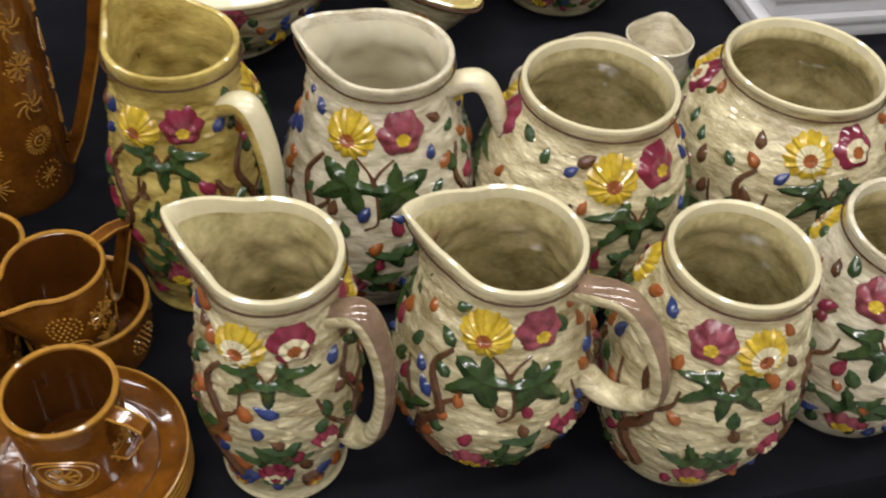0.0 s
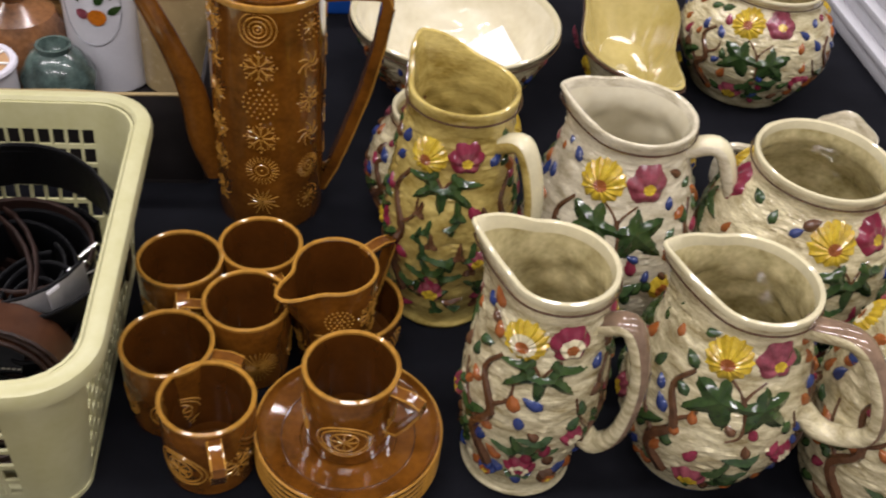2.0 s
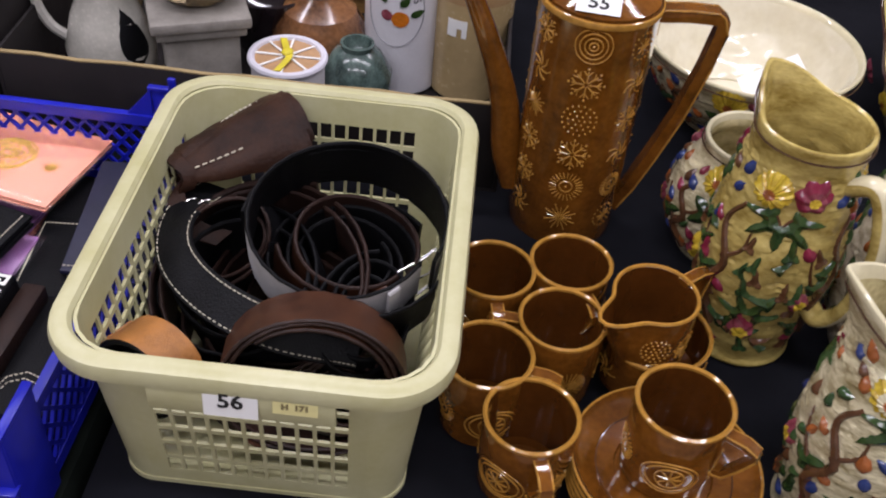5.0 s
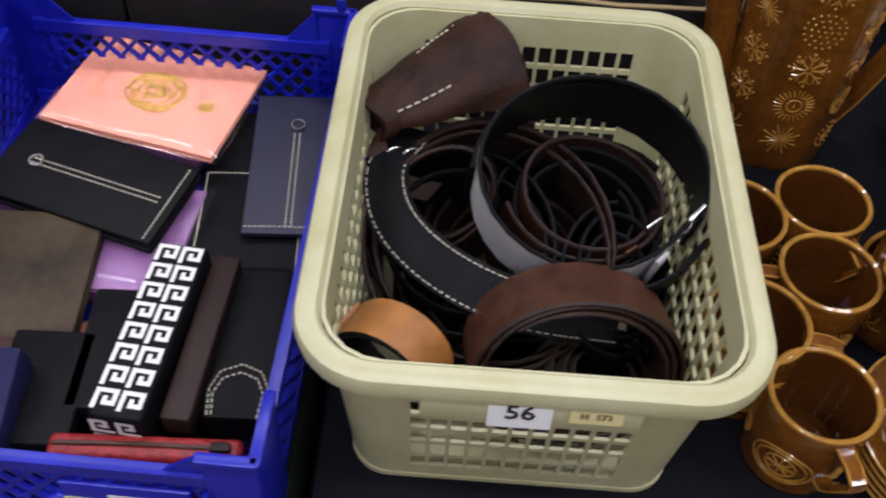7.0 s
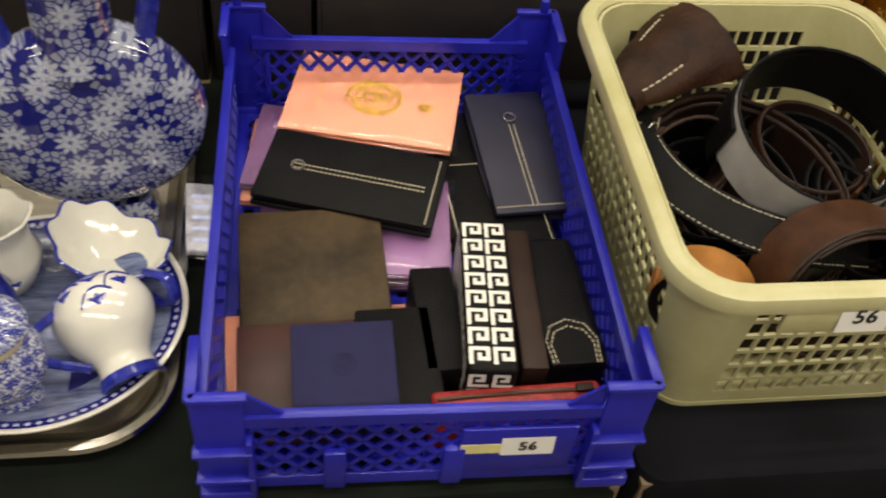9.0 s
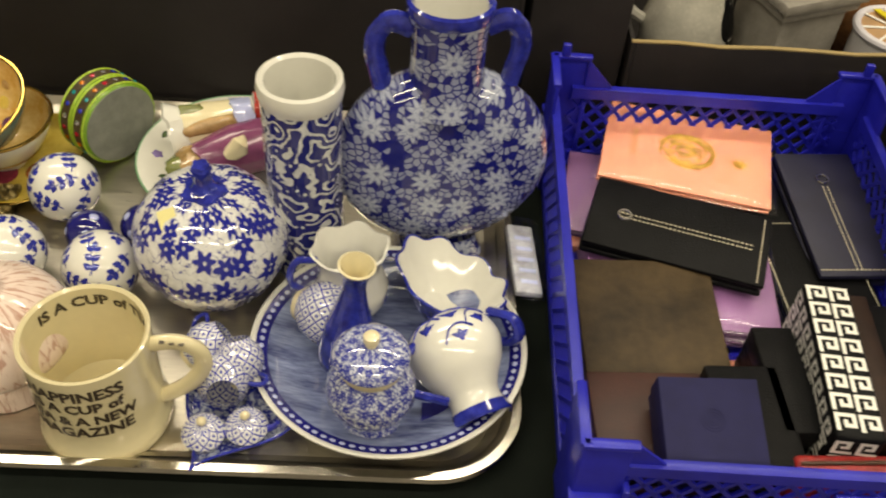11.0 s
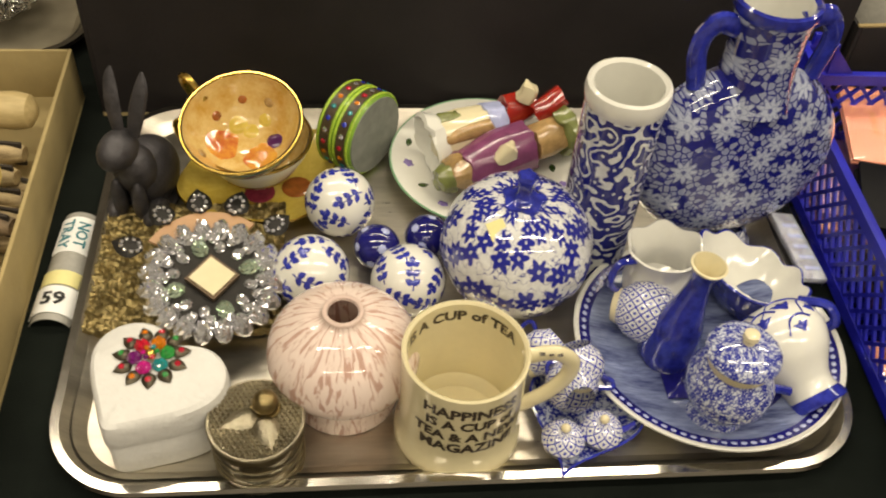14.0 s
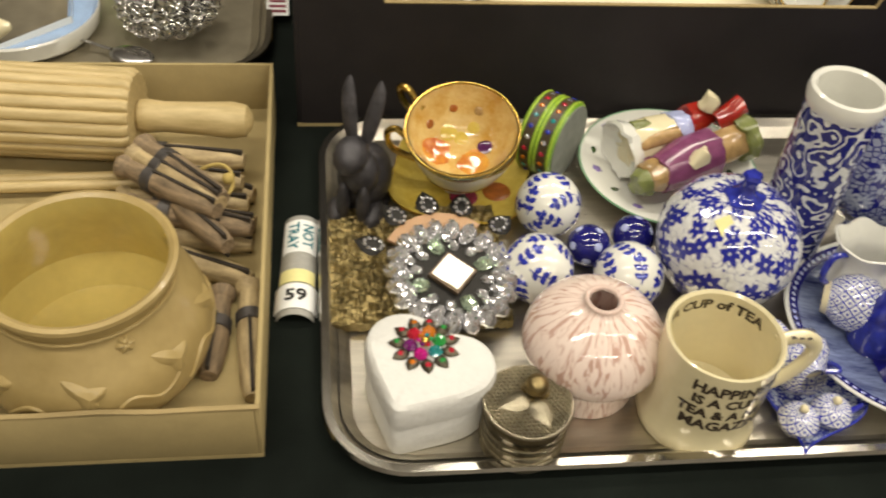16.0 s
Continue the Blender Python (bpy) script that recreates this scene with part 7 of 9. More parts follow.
def bangle_box():
    GREENL = mat("green_lacquer", (0.18, 0.34, 0.03), 0.3, coat=0.3, vary=0.15, scale=60)
    t = thing("bead_box", "round green beaded box lying on its side", "trinket box", -1.193, 0.650, TZ + 0.0375, -38, ry=88)
    part("drum", lathe([(0, -0.018), (0.035, -0.018), (0.0368, -0.016), (0.0368, 0.016), (0.035, 0.018), (0, 0.018)], 56), GREENL, t)
    part("end_plate", lathe([(0, 0.0182), (0.0345, 0.0182), (0.0345, 0.0192), (0, 0.0194)], 48), mat("grey_felt", (0.20, 0.21, 0.18), 0.9, vary=0.2, scale=80), t, "grey felt base")
    for zz in (-0.015, -0.002, 0.002, 0.0155):
        part("beading", tube([(0.0371 * math.cos(q), 0.0371 * math.sin(q), zz) for q in [2 * math.pi * k / 60 for k in range(60)]], 0.0011, 5, close=True), mat("lime_beads", (0.35, 0.5, 0.05), 0.3, vary=0.5, scale=700), t)
    for zz in (-0.0085, 0.0085):
        part("mirror_band", lathe([(0.0369, zz - 0.0045), (0.0374, zz - 0.0045), (0.0374, zz + 0.0045), (0.0369, zz + 0.0045)], 56, closed_bottom=False), mat("dark_inlay", (0.06, 0.04, 0.02), 0.4, vary=0.5, scale=300), t)
        for k in range(22):
            a = 2 * math.pi * k / 22
            b = bmesh.new()
            bmesh.ops.create_icosphere(b, subdivisions=1, radius=0.0026)
            bmesh.ops.scale(b, vec=(0.5, 1, 1), verts=b.verts)
            bmesh.ops.transform(b, matrix=Matrix.Rotation(a, 4, "Z") @ Matrix.Translation((0.0376, 0, zz)), verts=b.verts)
            part("inlaid_stone", b, [GEM, JEWELS[2], JEWELS[0], COBALT, JEWELS[3]][k * 7 % 5], t)


bangle_box()


def flower_plate():
    t = thing("china_plate", "white china plate with painted flowers under figurines", "plate", -1.082, 0.630, TZ, 0)
    part("dish", lathe([(0, 0.003), (0.045, 0.0), (0.05, 0.001), (0.066, 0.010), (0.083, 0.017), (0.0835, 0.0185), (0.080, 0.0185), (0.064, 0.0125), (0.048, 0.006), (0, 0.0055)], 72), WHITEC, t)
    part("green_edge", tube([(0.0832 * math.cos(q), 0.0832 * math.sin(q), 0.018) for q in [2 * math.pi * k / 72 for k in range(72)]], 0.001, 5, close=True), mat("pale_green_line", (0.2, 0.38, 0.22), 0.2, vary=0.1), t)
    rnd = random.Random(3)
    for k in range(14):
        a, q = 2 * math.pi * k / 14, rnd.uniform(0.055, 0.074)
        b = rosette(0.0058, 5, 0.0005, 0.3, 2, 20) if k % 2 else leafy(0.012, 0.006, 1, 0.0005, 14)
        z = 0.0125 + (q - 0.064) * 0.36 + 0.0006
        bmesh.ops.transform(b, matrix=Matrix.Translation((q * math.cos(a), q * math.sin(a), z)) @ Matrix.Rotation(-0.34, 4, Vector((-math.sin(a), math.cos(a), 0))) @ Matrix.Rotation(rnd.uniform(0, 6), 4, "Z"), verts=b.verts)
        m2 = (mat_lilac, G_GREEN)[0 if k % 2 else 1]
        part("painted_flower", b, [m2, m2, m2], t, "small painted flower")


mat_lilac = mat("lilac_enamel", (0.22, 0.16, 0.40), 0.15, coat=0.4, vary=0.3, scale=150)
flower_plate()


def figurine(label, x, y, z, rz, pieces, rx=0, ry=0):
    """A lying porcelain ornament kept as one plain mesh with painted areas."""
    bm = bmesh.new()
    mats2 = []
    for prof, at, tilt, m in pieces:
        own = lathe(prof, 28)
        bmesh.ops.transform(own, matrix=Matrix.Translation(at) @ Matrix.Rotation(radians(tilt), 4, "Y"), verts=own.verts)
        if m not in mats2:
            mats2.append(m)
        for f in own.faces:
            f.material_index = mats2.index(m)
        join(bm, own)
    for v in bm.verts:
        v.co += Vector((noise.noise(v.co * 110), noise.noise(v.co * 110 + Vector((5, 1, 2))), noise.noise(v.co * 110 + Vector((1, 7, 3))))) * 0.0042
    o = tagged(part("porcelain_ornament", bm, mats2), label, "ornament")
    o.matrix_basis = pose(x, y, z, rx, ry, rz)
    return o


REDG = mat("red_glaze", (0.34, 0.02, 0.012), 0.15, coat=0.5, vary=0.3, scale=80)
PLUMG = mat("plum_glaze", (0.20, 0.055, 0.13), 0.2, coat=0.4, vary=0.3, scale=80)
OLIVEG = mat("olive_glaze", (0.17, 0.19, 0.06), 0.2, coat=0.4, vary=0.4, scale=80)
cone = lambda r0, r1, h: [(0, 0), (r0 * 0.96, 0.0), (r0, h * 0.06), ((r0 + r1) / 2 * 1.06, h * 0.5), (r1, h * 0.95), (0, h)]
figurine("lying porcelain ornament painted plum and olive", -1.128, 0.585, 0.040, 26, [(cone(0.010, 0.013, 0.016), (0, 0, -0.004), 90, OLIVEG), (cone(0.012, 0.016, 0.018), (0.010, 0, 0), 90, TANG), (cone(0.018, 0.023, 0.066), (0.024, 0, 0), 88, PLUMG), (cone(0.007, 0.006, 0.018), (0.05, -0.016, 0.012), 40, IVORY), (cone(0.015, 0.016, 0.028), (0.094, 0, 0.002), 88, TANG), (cone(0.020, 0.022, 0.012), (0.12, 0, 0.004), 85, OLIVEG)])
figurine("lying porcelain ornament painted red and cream", -1.135, 0.628, 0.040, 20, [([(0, 0.012), (0.016, 0.010), (0.027, 0.0), (0.029, 0.002), (0.022, 0.014), (0, 0.018)], (0, 0, 0), 84, WHITEC), (cone(0.021, 0.018, 0.05), (0.010, 0, 0.002), 88, IVORY), (cone(0.0055, 0.006, 0.045), (0.012, -0.014, 0.011), 84, TANG), (cone(0.008, 0.006, 0.02), (0.012, 0.002, 0.017), 84, OLIVEG), (cone(0.018, 0.015, 0.018), (0.056, 0, 0.006), 84, mat_pale), (cone(0.014, 0.012, 0.03), (0.075, 0.004, 0.010), 88, REDG), (cone(0.009, 0.010, 0.03), (0.098, -0.012, 0.016), 60, REDG), (cone(0.009, 0.008, 0.014), (0.093, 0.0, 0.024), 20, IVORY)])


def blue_plate():
    t = thing("blue_plate", "large blue and white landscape plate with dotted border", "plate", -0.936, 0.424, TZ + 0.004, 0, rx=-2)
    sea = mat("blue_wash_china", (0.030, 0.045, 0.25), 0.08, coat=0.6, vary=0.6, scale=16, color2=(0.30, 0.36, 0.55), stretch=(1, 5, 1))
    part("dish", lathe([(0, 0.004), (0.055, 0.001), (0.058, 0.0), (0.062, 0.002), (0.080, 0.010), (0.1005, 0.0185)], 96), WHITEC, t)
    part("well", lathe([(0.0, 0.0062), (0.060, 0.0062), (0.068, 0.0080), (0.0885, 0.0150)], 96, closed_bottom=False), sea, t, "washed blue painted landscape")
    part("border", lathe([(0.0885, 0.0151), (0.0972, 0.0186)], 96, closed_bottom=False), NAVY, t, "navy border ring")
    part("edge", lathe([(0.0970, 0.0186), (0.0995, 0.0200), (0.1010, 0.0195), (0.1008, 0.0180)], 96, closed_bottom=False), WHITEC, t, "white rolled edge")
    for k in range(84):
        a = 2 * math.pi * k / 84
        b = ball(0.0019, None, (0, 0, 0), 8, 4, (1, 1.2, 0.2))
        bmesh.ops.transform(b, matrix=Matrix.Translation((0.0928 * math.cos(a), 0.0928 * math.sin(a), 0.0170)) @ Matrix.Rotation(a, 4, "Z") @ Matrix.Rotation(-0.37, 4, "Y"), verts=b.verts)
        part("border_dot", b, mat_pale, t)
    for px, py, sx, sy in ((-0.028, -0.030, 0.024, 0.034), (0.040, -0.058, 0.030, 0.026)):
        part("painted_mill", block(sx, sy, 0.0006, px, py, 0.0072), NAVY, t, "dark painted shape in the landscape", smooth=False)


blue_plate()
PZ = TZ + 0.0075


def ginger_jar():
    t = thing("ginger_jar", "small footed blue and white lidded jar", "jar", -0.946, 0.362, PZ, 0)
    t.scale = (0.92, 0.92, 0.92)
    part("body", lathe([(0, 0.003), (0.021, 0.0), (0.0225, 0.002), (0.020, 0.014), (0.0175, 0.020), (0.026, 0.030), (0.0325, 0.044), (0.0320, 0.056), (0.026, 0.069), (0.0225, 0.074)], 56), FINE, t)
    part("collar", lathe([(0.0225, 0.0735), (0.0235, 0.076), (0.0235, 0.082), (0.022, 0.084), (0, 0.0845)], 48, closed_bottom=False), IVORY, t, "unglazed ivory collar")
    lid = part("lid", lathe([(0.0265, 0.0845), (0.0275, 0.0865), (0.0265, 0.090), (0.020, 0.0955), (0.010, 0.0985), (0, 0.099)], 48), FINE, t)
    part("knob", lathe([(0.0045, 0.0985), (0.004, 0.101), (0.006, 0.104), (0.0055, 0.108), (0.003, 0.1095), (0, 0.110)], 24, closed_bottom=False), IVORY, lid, "ivory knob")


ginger_jar()


def bud_vase():
    t = thing("bud_vase", "small cobalt blue bud vase with flared ivory mouth", "vase", -0.968, 0.420, PZ, 0, ry=5)
    t.scale = (0.86, 0.86, 0.96)
    part("body", lathe([(0, 0.002), (0.022, 0.0), (0.0245, 0.004), (0.025, 0.018), (0.020, 0.042), (0.013, 0.064), (0.0095, 0.082), (0.010, 0.094), (0.0145, 0.104)], 48), COBALT, t)
    part("mouth", lathe([(0.0146, 0.1038), (0.0152, 0.1055), (0.0135, 0.1062), (0.009, 0.096), (0.008, 0.08), (0, 0.07)], 40, closed_bottom=False), IVORY, t, "ivory flared mouth")


bud_vase()


def wavy(r, h, lobes, amp, out=0.0):
    return lambda th, rr, z, i: (rr * (1 + amp * math.cos(lobes * th) * (z / h) ** 2) + out * math.exp(-((th - math.pi) / 0.5) ** 2) * (z / h), z + 0.002 * math.cos(lobes * th) * (z / h) ** 3)


def small_jug():
    t = thing("cream_pitcher", "small white pitcher with blue sprays and scalloped rim", "jug", -0.966, 0.466, PZ, 20, rx=-6)
    t.scale = (0.9, 0.9, 0.84)
    part("body", lathe([(0, 0.002), (0.018, 0), (0.020, 0.003), (0.029, 0.02), (0.031, 0.035), (0.025, 0.052), (0.026, 0.064), (0.032, 0.076), (0.030, 0.0768), (0.0235, 0.062), (0.0225, 0.05), (0.027, 0.03), (0, 0.006)], 56, wavy(0.03, 0.076, 6, 0.05)), WHITEC, t)
    hp = catmull([(-0.028, 0, 0.070), (-0.045, 0, 0.072), (-0.050, 0, 0.05), (-0.030, 0, 0.028)], 6)
    part("handle", tube(hp, 0.0032, 8, up=(0, 1, 0)), COBALT, t, "blue painted handle")
    sk = Skin([(0.020, 0.003), (0.029, 0.02), (0.031, 0.035), (0.025, 0.052)])
    for k in range(6):
        part("spray", wrap_mesh(leafy(0.014, 0.010, 3, 0.0005), sk, radians(-170 + 50 * k), 0.02, 0.6 * k), COBALT, t, "painted blue spray")


small_jug()


def shell_boat():
    t = thing("sauce_boat", "white scalloped sauce boat with cobalt blue edges", "sauce boat", -0.893, 0.462, PZ, 136, rx=14)
    t.scale = (0.92, 1.12, 0.66)
    loops = []
    for q, z in ((0.35, 0.0), (0.5, 0.003), (0.75, 0.022), (1.0, 0.052), (0.97, 0.0535), (0.72, 0.025), (0.45, 0.010), (0.05, 0.008)):
        loops.append([((0.058 if math.cos(a) > 0 else 0.040) * q * math.cos(a) * (1 + 0.03 * math.cos(9 * a) * q), 0.034 * q * math.sin(a) * (1 + 0.07 * math.cos(9 * a) * q), z + (0.012 * max(0, math.cos(a)) ** 2 + 0.003 * math.cos(9 * a)) * q * q) for a in [2 * math.pi * k / 72 for k in range(72)]])
    part("bowl", loft(loops, lambda i: 0 if i < 3 else 1, True, True), [COBALT, WHITEC], t)
    part("blue_edge", tube(loops[3], 0.0014, 5, close=True), COBALT, t)
    hp = catmull([(-0.036, 0, 0.05), (-0.058, 0, 0.062), (-0.068, 0, 0.045), (-0.055, 0, 0.025), (-0.030, 0, 0.018)], 6)
    part("handle", tube(hp, 0.0045, 8, up=(0, 1, 0)), COBALT, t, "cobalt scroll handle")


shell_boat()


def tipped_boat():
    """A creamer lying on its side: a round belly, a waist and a flared pouring lip."""
    t = thing("tipped_creamer", "white creamer painted with blue sprigs lying on its side", "jug", -0.898, 0.428, PZ + 0.036, 26, rx=112)

    def mv(th, r, z, i):
        d = (th - radians(-60) + math.pi) % (2 * math.pi) - math.pi
        g = math.exp(-(d / 0.6) ** 2) * max(0, (z - 0.046) / 0.03)
        return r * (1 + 0.65 * g), z + 0.008 * g
    prof = [(p[0], p[1]) for p in catmull([(0.0, -0.004, 0), (0.014, -0.004, 0), (0.028, 0.004, 0), (0.0345, 0.020, 0), (0.031, 0.036, 0), (0.022, 0.050, 0), (0.0185, 0.060, 0), (0.022, 0.074, 0)], 6)]
    part("body", lathe([(max(0, r), z) for r, z in prof], 64, mv), WHITEC, t)
    part("lining", lathe([(0.0215, 0.0738), (0.0175, 0.060), (0.0200, 0.048), (0.0, 0.040)], 48, mv, closed_bottom=False), WHITEC, t)
    part("blue_edge", lathe([(0.0202, 0.066), (0.0226, 0.0735), (0.0218, 0.0752), (0.0205, 0.0738)], 64, mv, closed_bottom=False), COBALT, t, "cobalt painted edge")
    g = Skin(prof[6:32])
    for k, (th, sv, sz) in enumerate(((95, 0.012, 0.014), (135, 0.020, 0.011), (60, 0.024, 0.011), (95, 0.034, 0.010), (20, 0.012, 0.012), (175, 0.014, 0.012))):
        part("sprig", wrap_mesh(rosette(sz * 0.62, 4, 0.0005, 0.4, 2, 24), g, radians(th), sv), [COBALT, NAVY, COBALT], t, "painted blue sprig")
        part("stalk", wrap_mesh(twig([(-sz * 1.1, -sz * 0.4), (-sz * 0.3, -sz * 0.9), (sz * 0.6, -sz * 0.7), (sz * 1.2, sz * 0.3)], 0.0011, 0.0006), g, radians(th), sv), COBALT, t)
        for tn in (-1.9, 1.9):
            part("leaf", wrap_mesh(leafy(sz * 0.8, sz * 0.36, 1, 0.0004, 14), g, radians(th), sv, tn), COBALT, t)
    hp = catmull([(-0.030, 0.010, 0.012), (-0.046, 0.016, 0.022), (-0.048, 0.016, 0.040), (-0.022, 0.008, 0.056)], 6)
    part("handle", tube(hp, 0.0034, 8, up=(0, 1, 0)), COBALT, t, "cobalt loop handle")


tipped_boat()


def lying_cup(x, y, z, rz, label, s=1.0, rx=-62):
    t = thing("miniature_cup", label, "cup", x, y, z, rz, "miniature blue and white pieces", rx=rx)
    part("body", lathe([(p[0] * s, p[1] * s) for p in ((0, 0.001), (0.012, 0.0), (0.013, 0.003), (0.021, 0.012), (0.0245, 0.024), (0.022, 0.036), (0.0155, 0.043), (0.014, 0.047))], 40), TRELLIS, t)
    part("foot", lathe([(p[0] * s, p[1] * s) for p in ((0, -0.0008), (0.0125, -0.0006), (0.0135, 0.002), (0.0142, 0.004))], 32, closed_bottom=False), IVORY, t, "ivory foot ring")
    hp = catmull([(0.020 * s, 0, 0.034 * s), (0.034 * s, 0, 0.038 * s), (0.037 * s, 0, 0.026 * s), (0.024 * s, 0, 0.014 * s)], 6)
    part("handle", tube(hp, 0.0024 * s, 8, up=(0, 1, 0)), COBALT, t, "blue loop handle")


lying_cup(-1.003, 0.452, PZ + 0.022, 62, "small lattice-pattern cup lying on the plate", 1.0, 80)


def toy_set():
    t = thing("heart_dish", "small heart-shaped blue and white dish with miniature teaset", "dish", -1.040, 0.366, TZ, -25)
    loops = []
    for q, z in ((0.4, 0.0), (0.8, 0.001), (0.97, 0.009), (1.0, 0.0125), (0.97, 0.013), (0.9, 0.007), (0.4, 0.0035)):
        loops.append([(q * 0.0026 * 16 * math.sin(a) ** 3, q * 0.0026 * (13 * math.cos(a) - 5 * math.cos(2 * a) - 2 * math.cos(3 * a) - math.cos(4 * a)) * 1.2, z) for a in [2 * math.pi * k / 60 for k in range(60)]])
    part("dish", loft(loops, close_first=True, close_last=True), FINE_FLAT, t)
    part("blue_edge", tube(loops[3], 0.0011, 5, close=True), COBALT, t)
    for x, y, s in ((-1.058, 0.346, 0.62), (-1.030, 0.352, 0.62)):
        p = thing("miniature_teapot", "miniature blue and white lidded pot in the heart dish", "teapot", x, y, TZ + 0.004, 0, "miniature blue and white pieces")
        part("body", lathe([(q[0] * s, q[1] * s) for q in ((0, 0), (0.014, 0), (0.022, 0.008), (0.0245, 0.018), (0.019, 0.029), (0.012, 0.033), (0, 0.034))], 32), TRELLIS, p)
        part("knob", ball(0.0034, at=(0, 0, 0.024)), IVORY, p)
        part("spout", tube([(0.012, 0, 0.008), (0.019, 0, 0.013), (0.022, 0, 0.018)], [0.003, 0.0022, 0.0016], 8), TRELLIS, p)
    lying_cup(-1.052, 0.398, TZ + 0.022, 10, "miniature lattice-pattern pot in the heart dish", 0.78, 70)
    lying_cup(-1.078, 0.402, TZ + 0.020, 120, "miniature lattice-pattern cup in the heart dish", 0.7, 60)
    lying_cup(-1.036, 0.385, TZ + 0.018, 200, "miniature lattice-pattern cup in the heart dish", 0.7, 40)


toy_set()


def film_packet():
    t = thing("clear_packet", "clear plastic packet of printed slips by the tray", "packet", -0.833, 0.520, 0.016, 4, ry=10)
    part("slips", block(0.022, 0.075, 0.006, 0, 0, 0.004, 0.0015), mat("grey_printed_slips", (0.30, 0.31, 0.36), 0.4, vary=0.5, scale=90), t, "printed paper slips")
    for k in range(5):
        part("printed_bar", block(0.014, 0.004, 0.0004, 0.001, -0.026 + 0.012 * k, 0.0073), mat_pale, t, smooth=False)
    o = part("sleeve", lattice(lambda u, v: ((0.016 * u, 0.046 * v, 0.0085 + 0.002 * noise.noise((u * 3, v * 5, 1))), (0, 0, 1)), [i / 5 - 1 for i in range(11)], [i / 8 - 1 for i in range(17)], lambda i, j: False, 0.0003), FILM, t, "crinkled clear sleeve")
    o.visible_shadow = False


film_packet()


def tray_ticket():
    t = thing("lot_ticket", "rolled plastic-covered lot ticket beside the tray", "ticket", -1.423, 0.523, 0.001, -3)
    GREYT = mat("grey_plastic_sleeve", (0.36, 0.35, 0.32), 0.2, vary=0.15, scale=40, coat=0.4)
    def arch(u, v, h=0.0):
        a = u * 1.15
        return ((0.0165 + h) * math.sin(a), v, (0.0165 + h) * math.cos(a) - 0.006)
    def sheet(v0, v1, m, lab, h, uw=1.0):
        b = lattice(lambda u, v: (arch(u * uw, v, h), (math.sin(u * uw), 0, math.cos(u * uw))), [i / 6 - 1 for i in range(13)], [v0, (v0 + v1) / 2, v1], lambda i, j: False, 0.0006)
        return part("slip", b, m, t, lab)
    sheet(-0.056, 0.056, GREYT, "grey clear sleeve", 0.0)
    w = sheet(0.012, 0.050, PAPER, "white handwritten slip", 0.0008, 0.8)
    lettering("NOT\nTRAY", 0.0125, mat("teal_ink", (0.01, 0.16, 0.20), 0.6, vary=0.1), w, None, lambda x, y: arch((y) / 0.0165 / 1.15 * 0.95, 0.031 - x, 0.0014), bold=0.0003)
    y2 = sheet(-0.022, -0.008, YPAPER, "yellow price slip", 0.0012, 0.8)
    n = sheet(-0.050, -0.024, PAPER, "white numbered slip", 0.0014, 1.15)
    lettering("59", 0.0165, INK, n, None, lambda x, y: arch(x / 0.0165 / 1.15, -0.037 + y, 0.0021), bold=0.0005)


tray_ticket()


# ---- boxes and goods behind ----
BLACKBOX = mat("black_cardboard", (0.017, 0.014, 0.014), 0.6, vary=0.3, scale=15, bump=0.1, bscale=300, spec=0.3)
CARD = mat("brown_cardboard", (0.32, 0.24, 0.115), 0.75, vary=0.15, scale=15, bump=0.15, bscale=250, spec=0.2)
CARDIN = mat("pale_cardboard", (0.38, 0.295, 0.14), 0.75, vary=0.12, scale=15, bump=0.15, bscale=250, spec=0.2)
WOODP = mat("pale_turned_wood", (0.50, 0.37, 0.155), 0.45, vary=0.2, scale=30, bump=0.08, bscale=120, stretch=(7, 7, 1), color2=(0.61, 0.47, 0.235))
WOODG = mat("grey_weathered_wood", (0.22, 0.155, 0.09), 0.7, vary=0.55, scale=60, bump=0.4, bscale=300, stretch=(5, 5, 1))
AGEDW = mat("aged_pale_wood", (0.36, 0.25, 0.115), 0.6, vary=0.45, scale=45, bump=0.25, bscale=250, stretch=(5, 5, 1), color2=(0.56, 0.43, 0.23))
PINE = mat("stained_pine", (0.34, 0.18, 0.05), 0.45, vary=0.45, scale=25, bump=0.15, bscale=150, stretch=(1, 12, 12), color2=(0.46, 0.27, 0.09))
STONEW = mat("salt_glaze_tan", (0.36, 0.22, 0.10), 0.25, coat=0.3, vary=0.15, scale=20, color2=(0.42, 0.28, 0.14))
STONEL = mat("salt_glaze_pale", (0.42, 0.31, 0.15), 0.25, coat=0.3, vary=0.15, scale=20)
GREYP = mat("grey_stone_paint", (0.26, 0.24, 0.21), 0.7, vary=0.25, scale=40, bump=0.3, bscale=300)


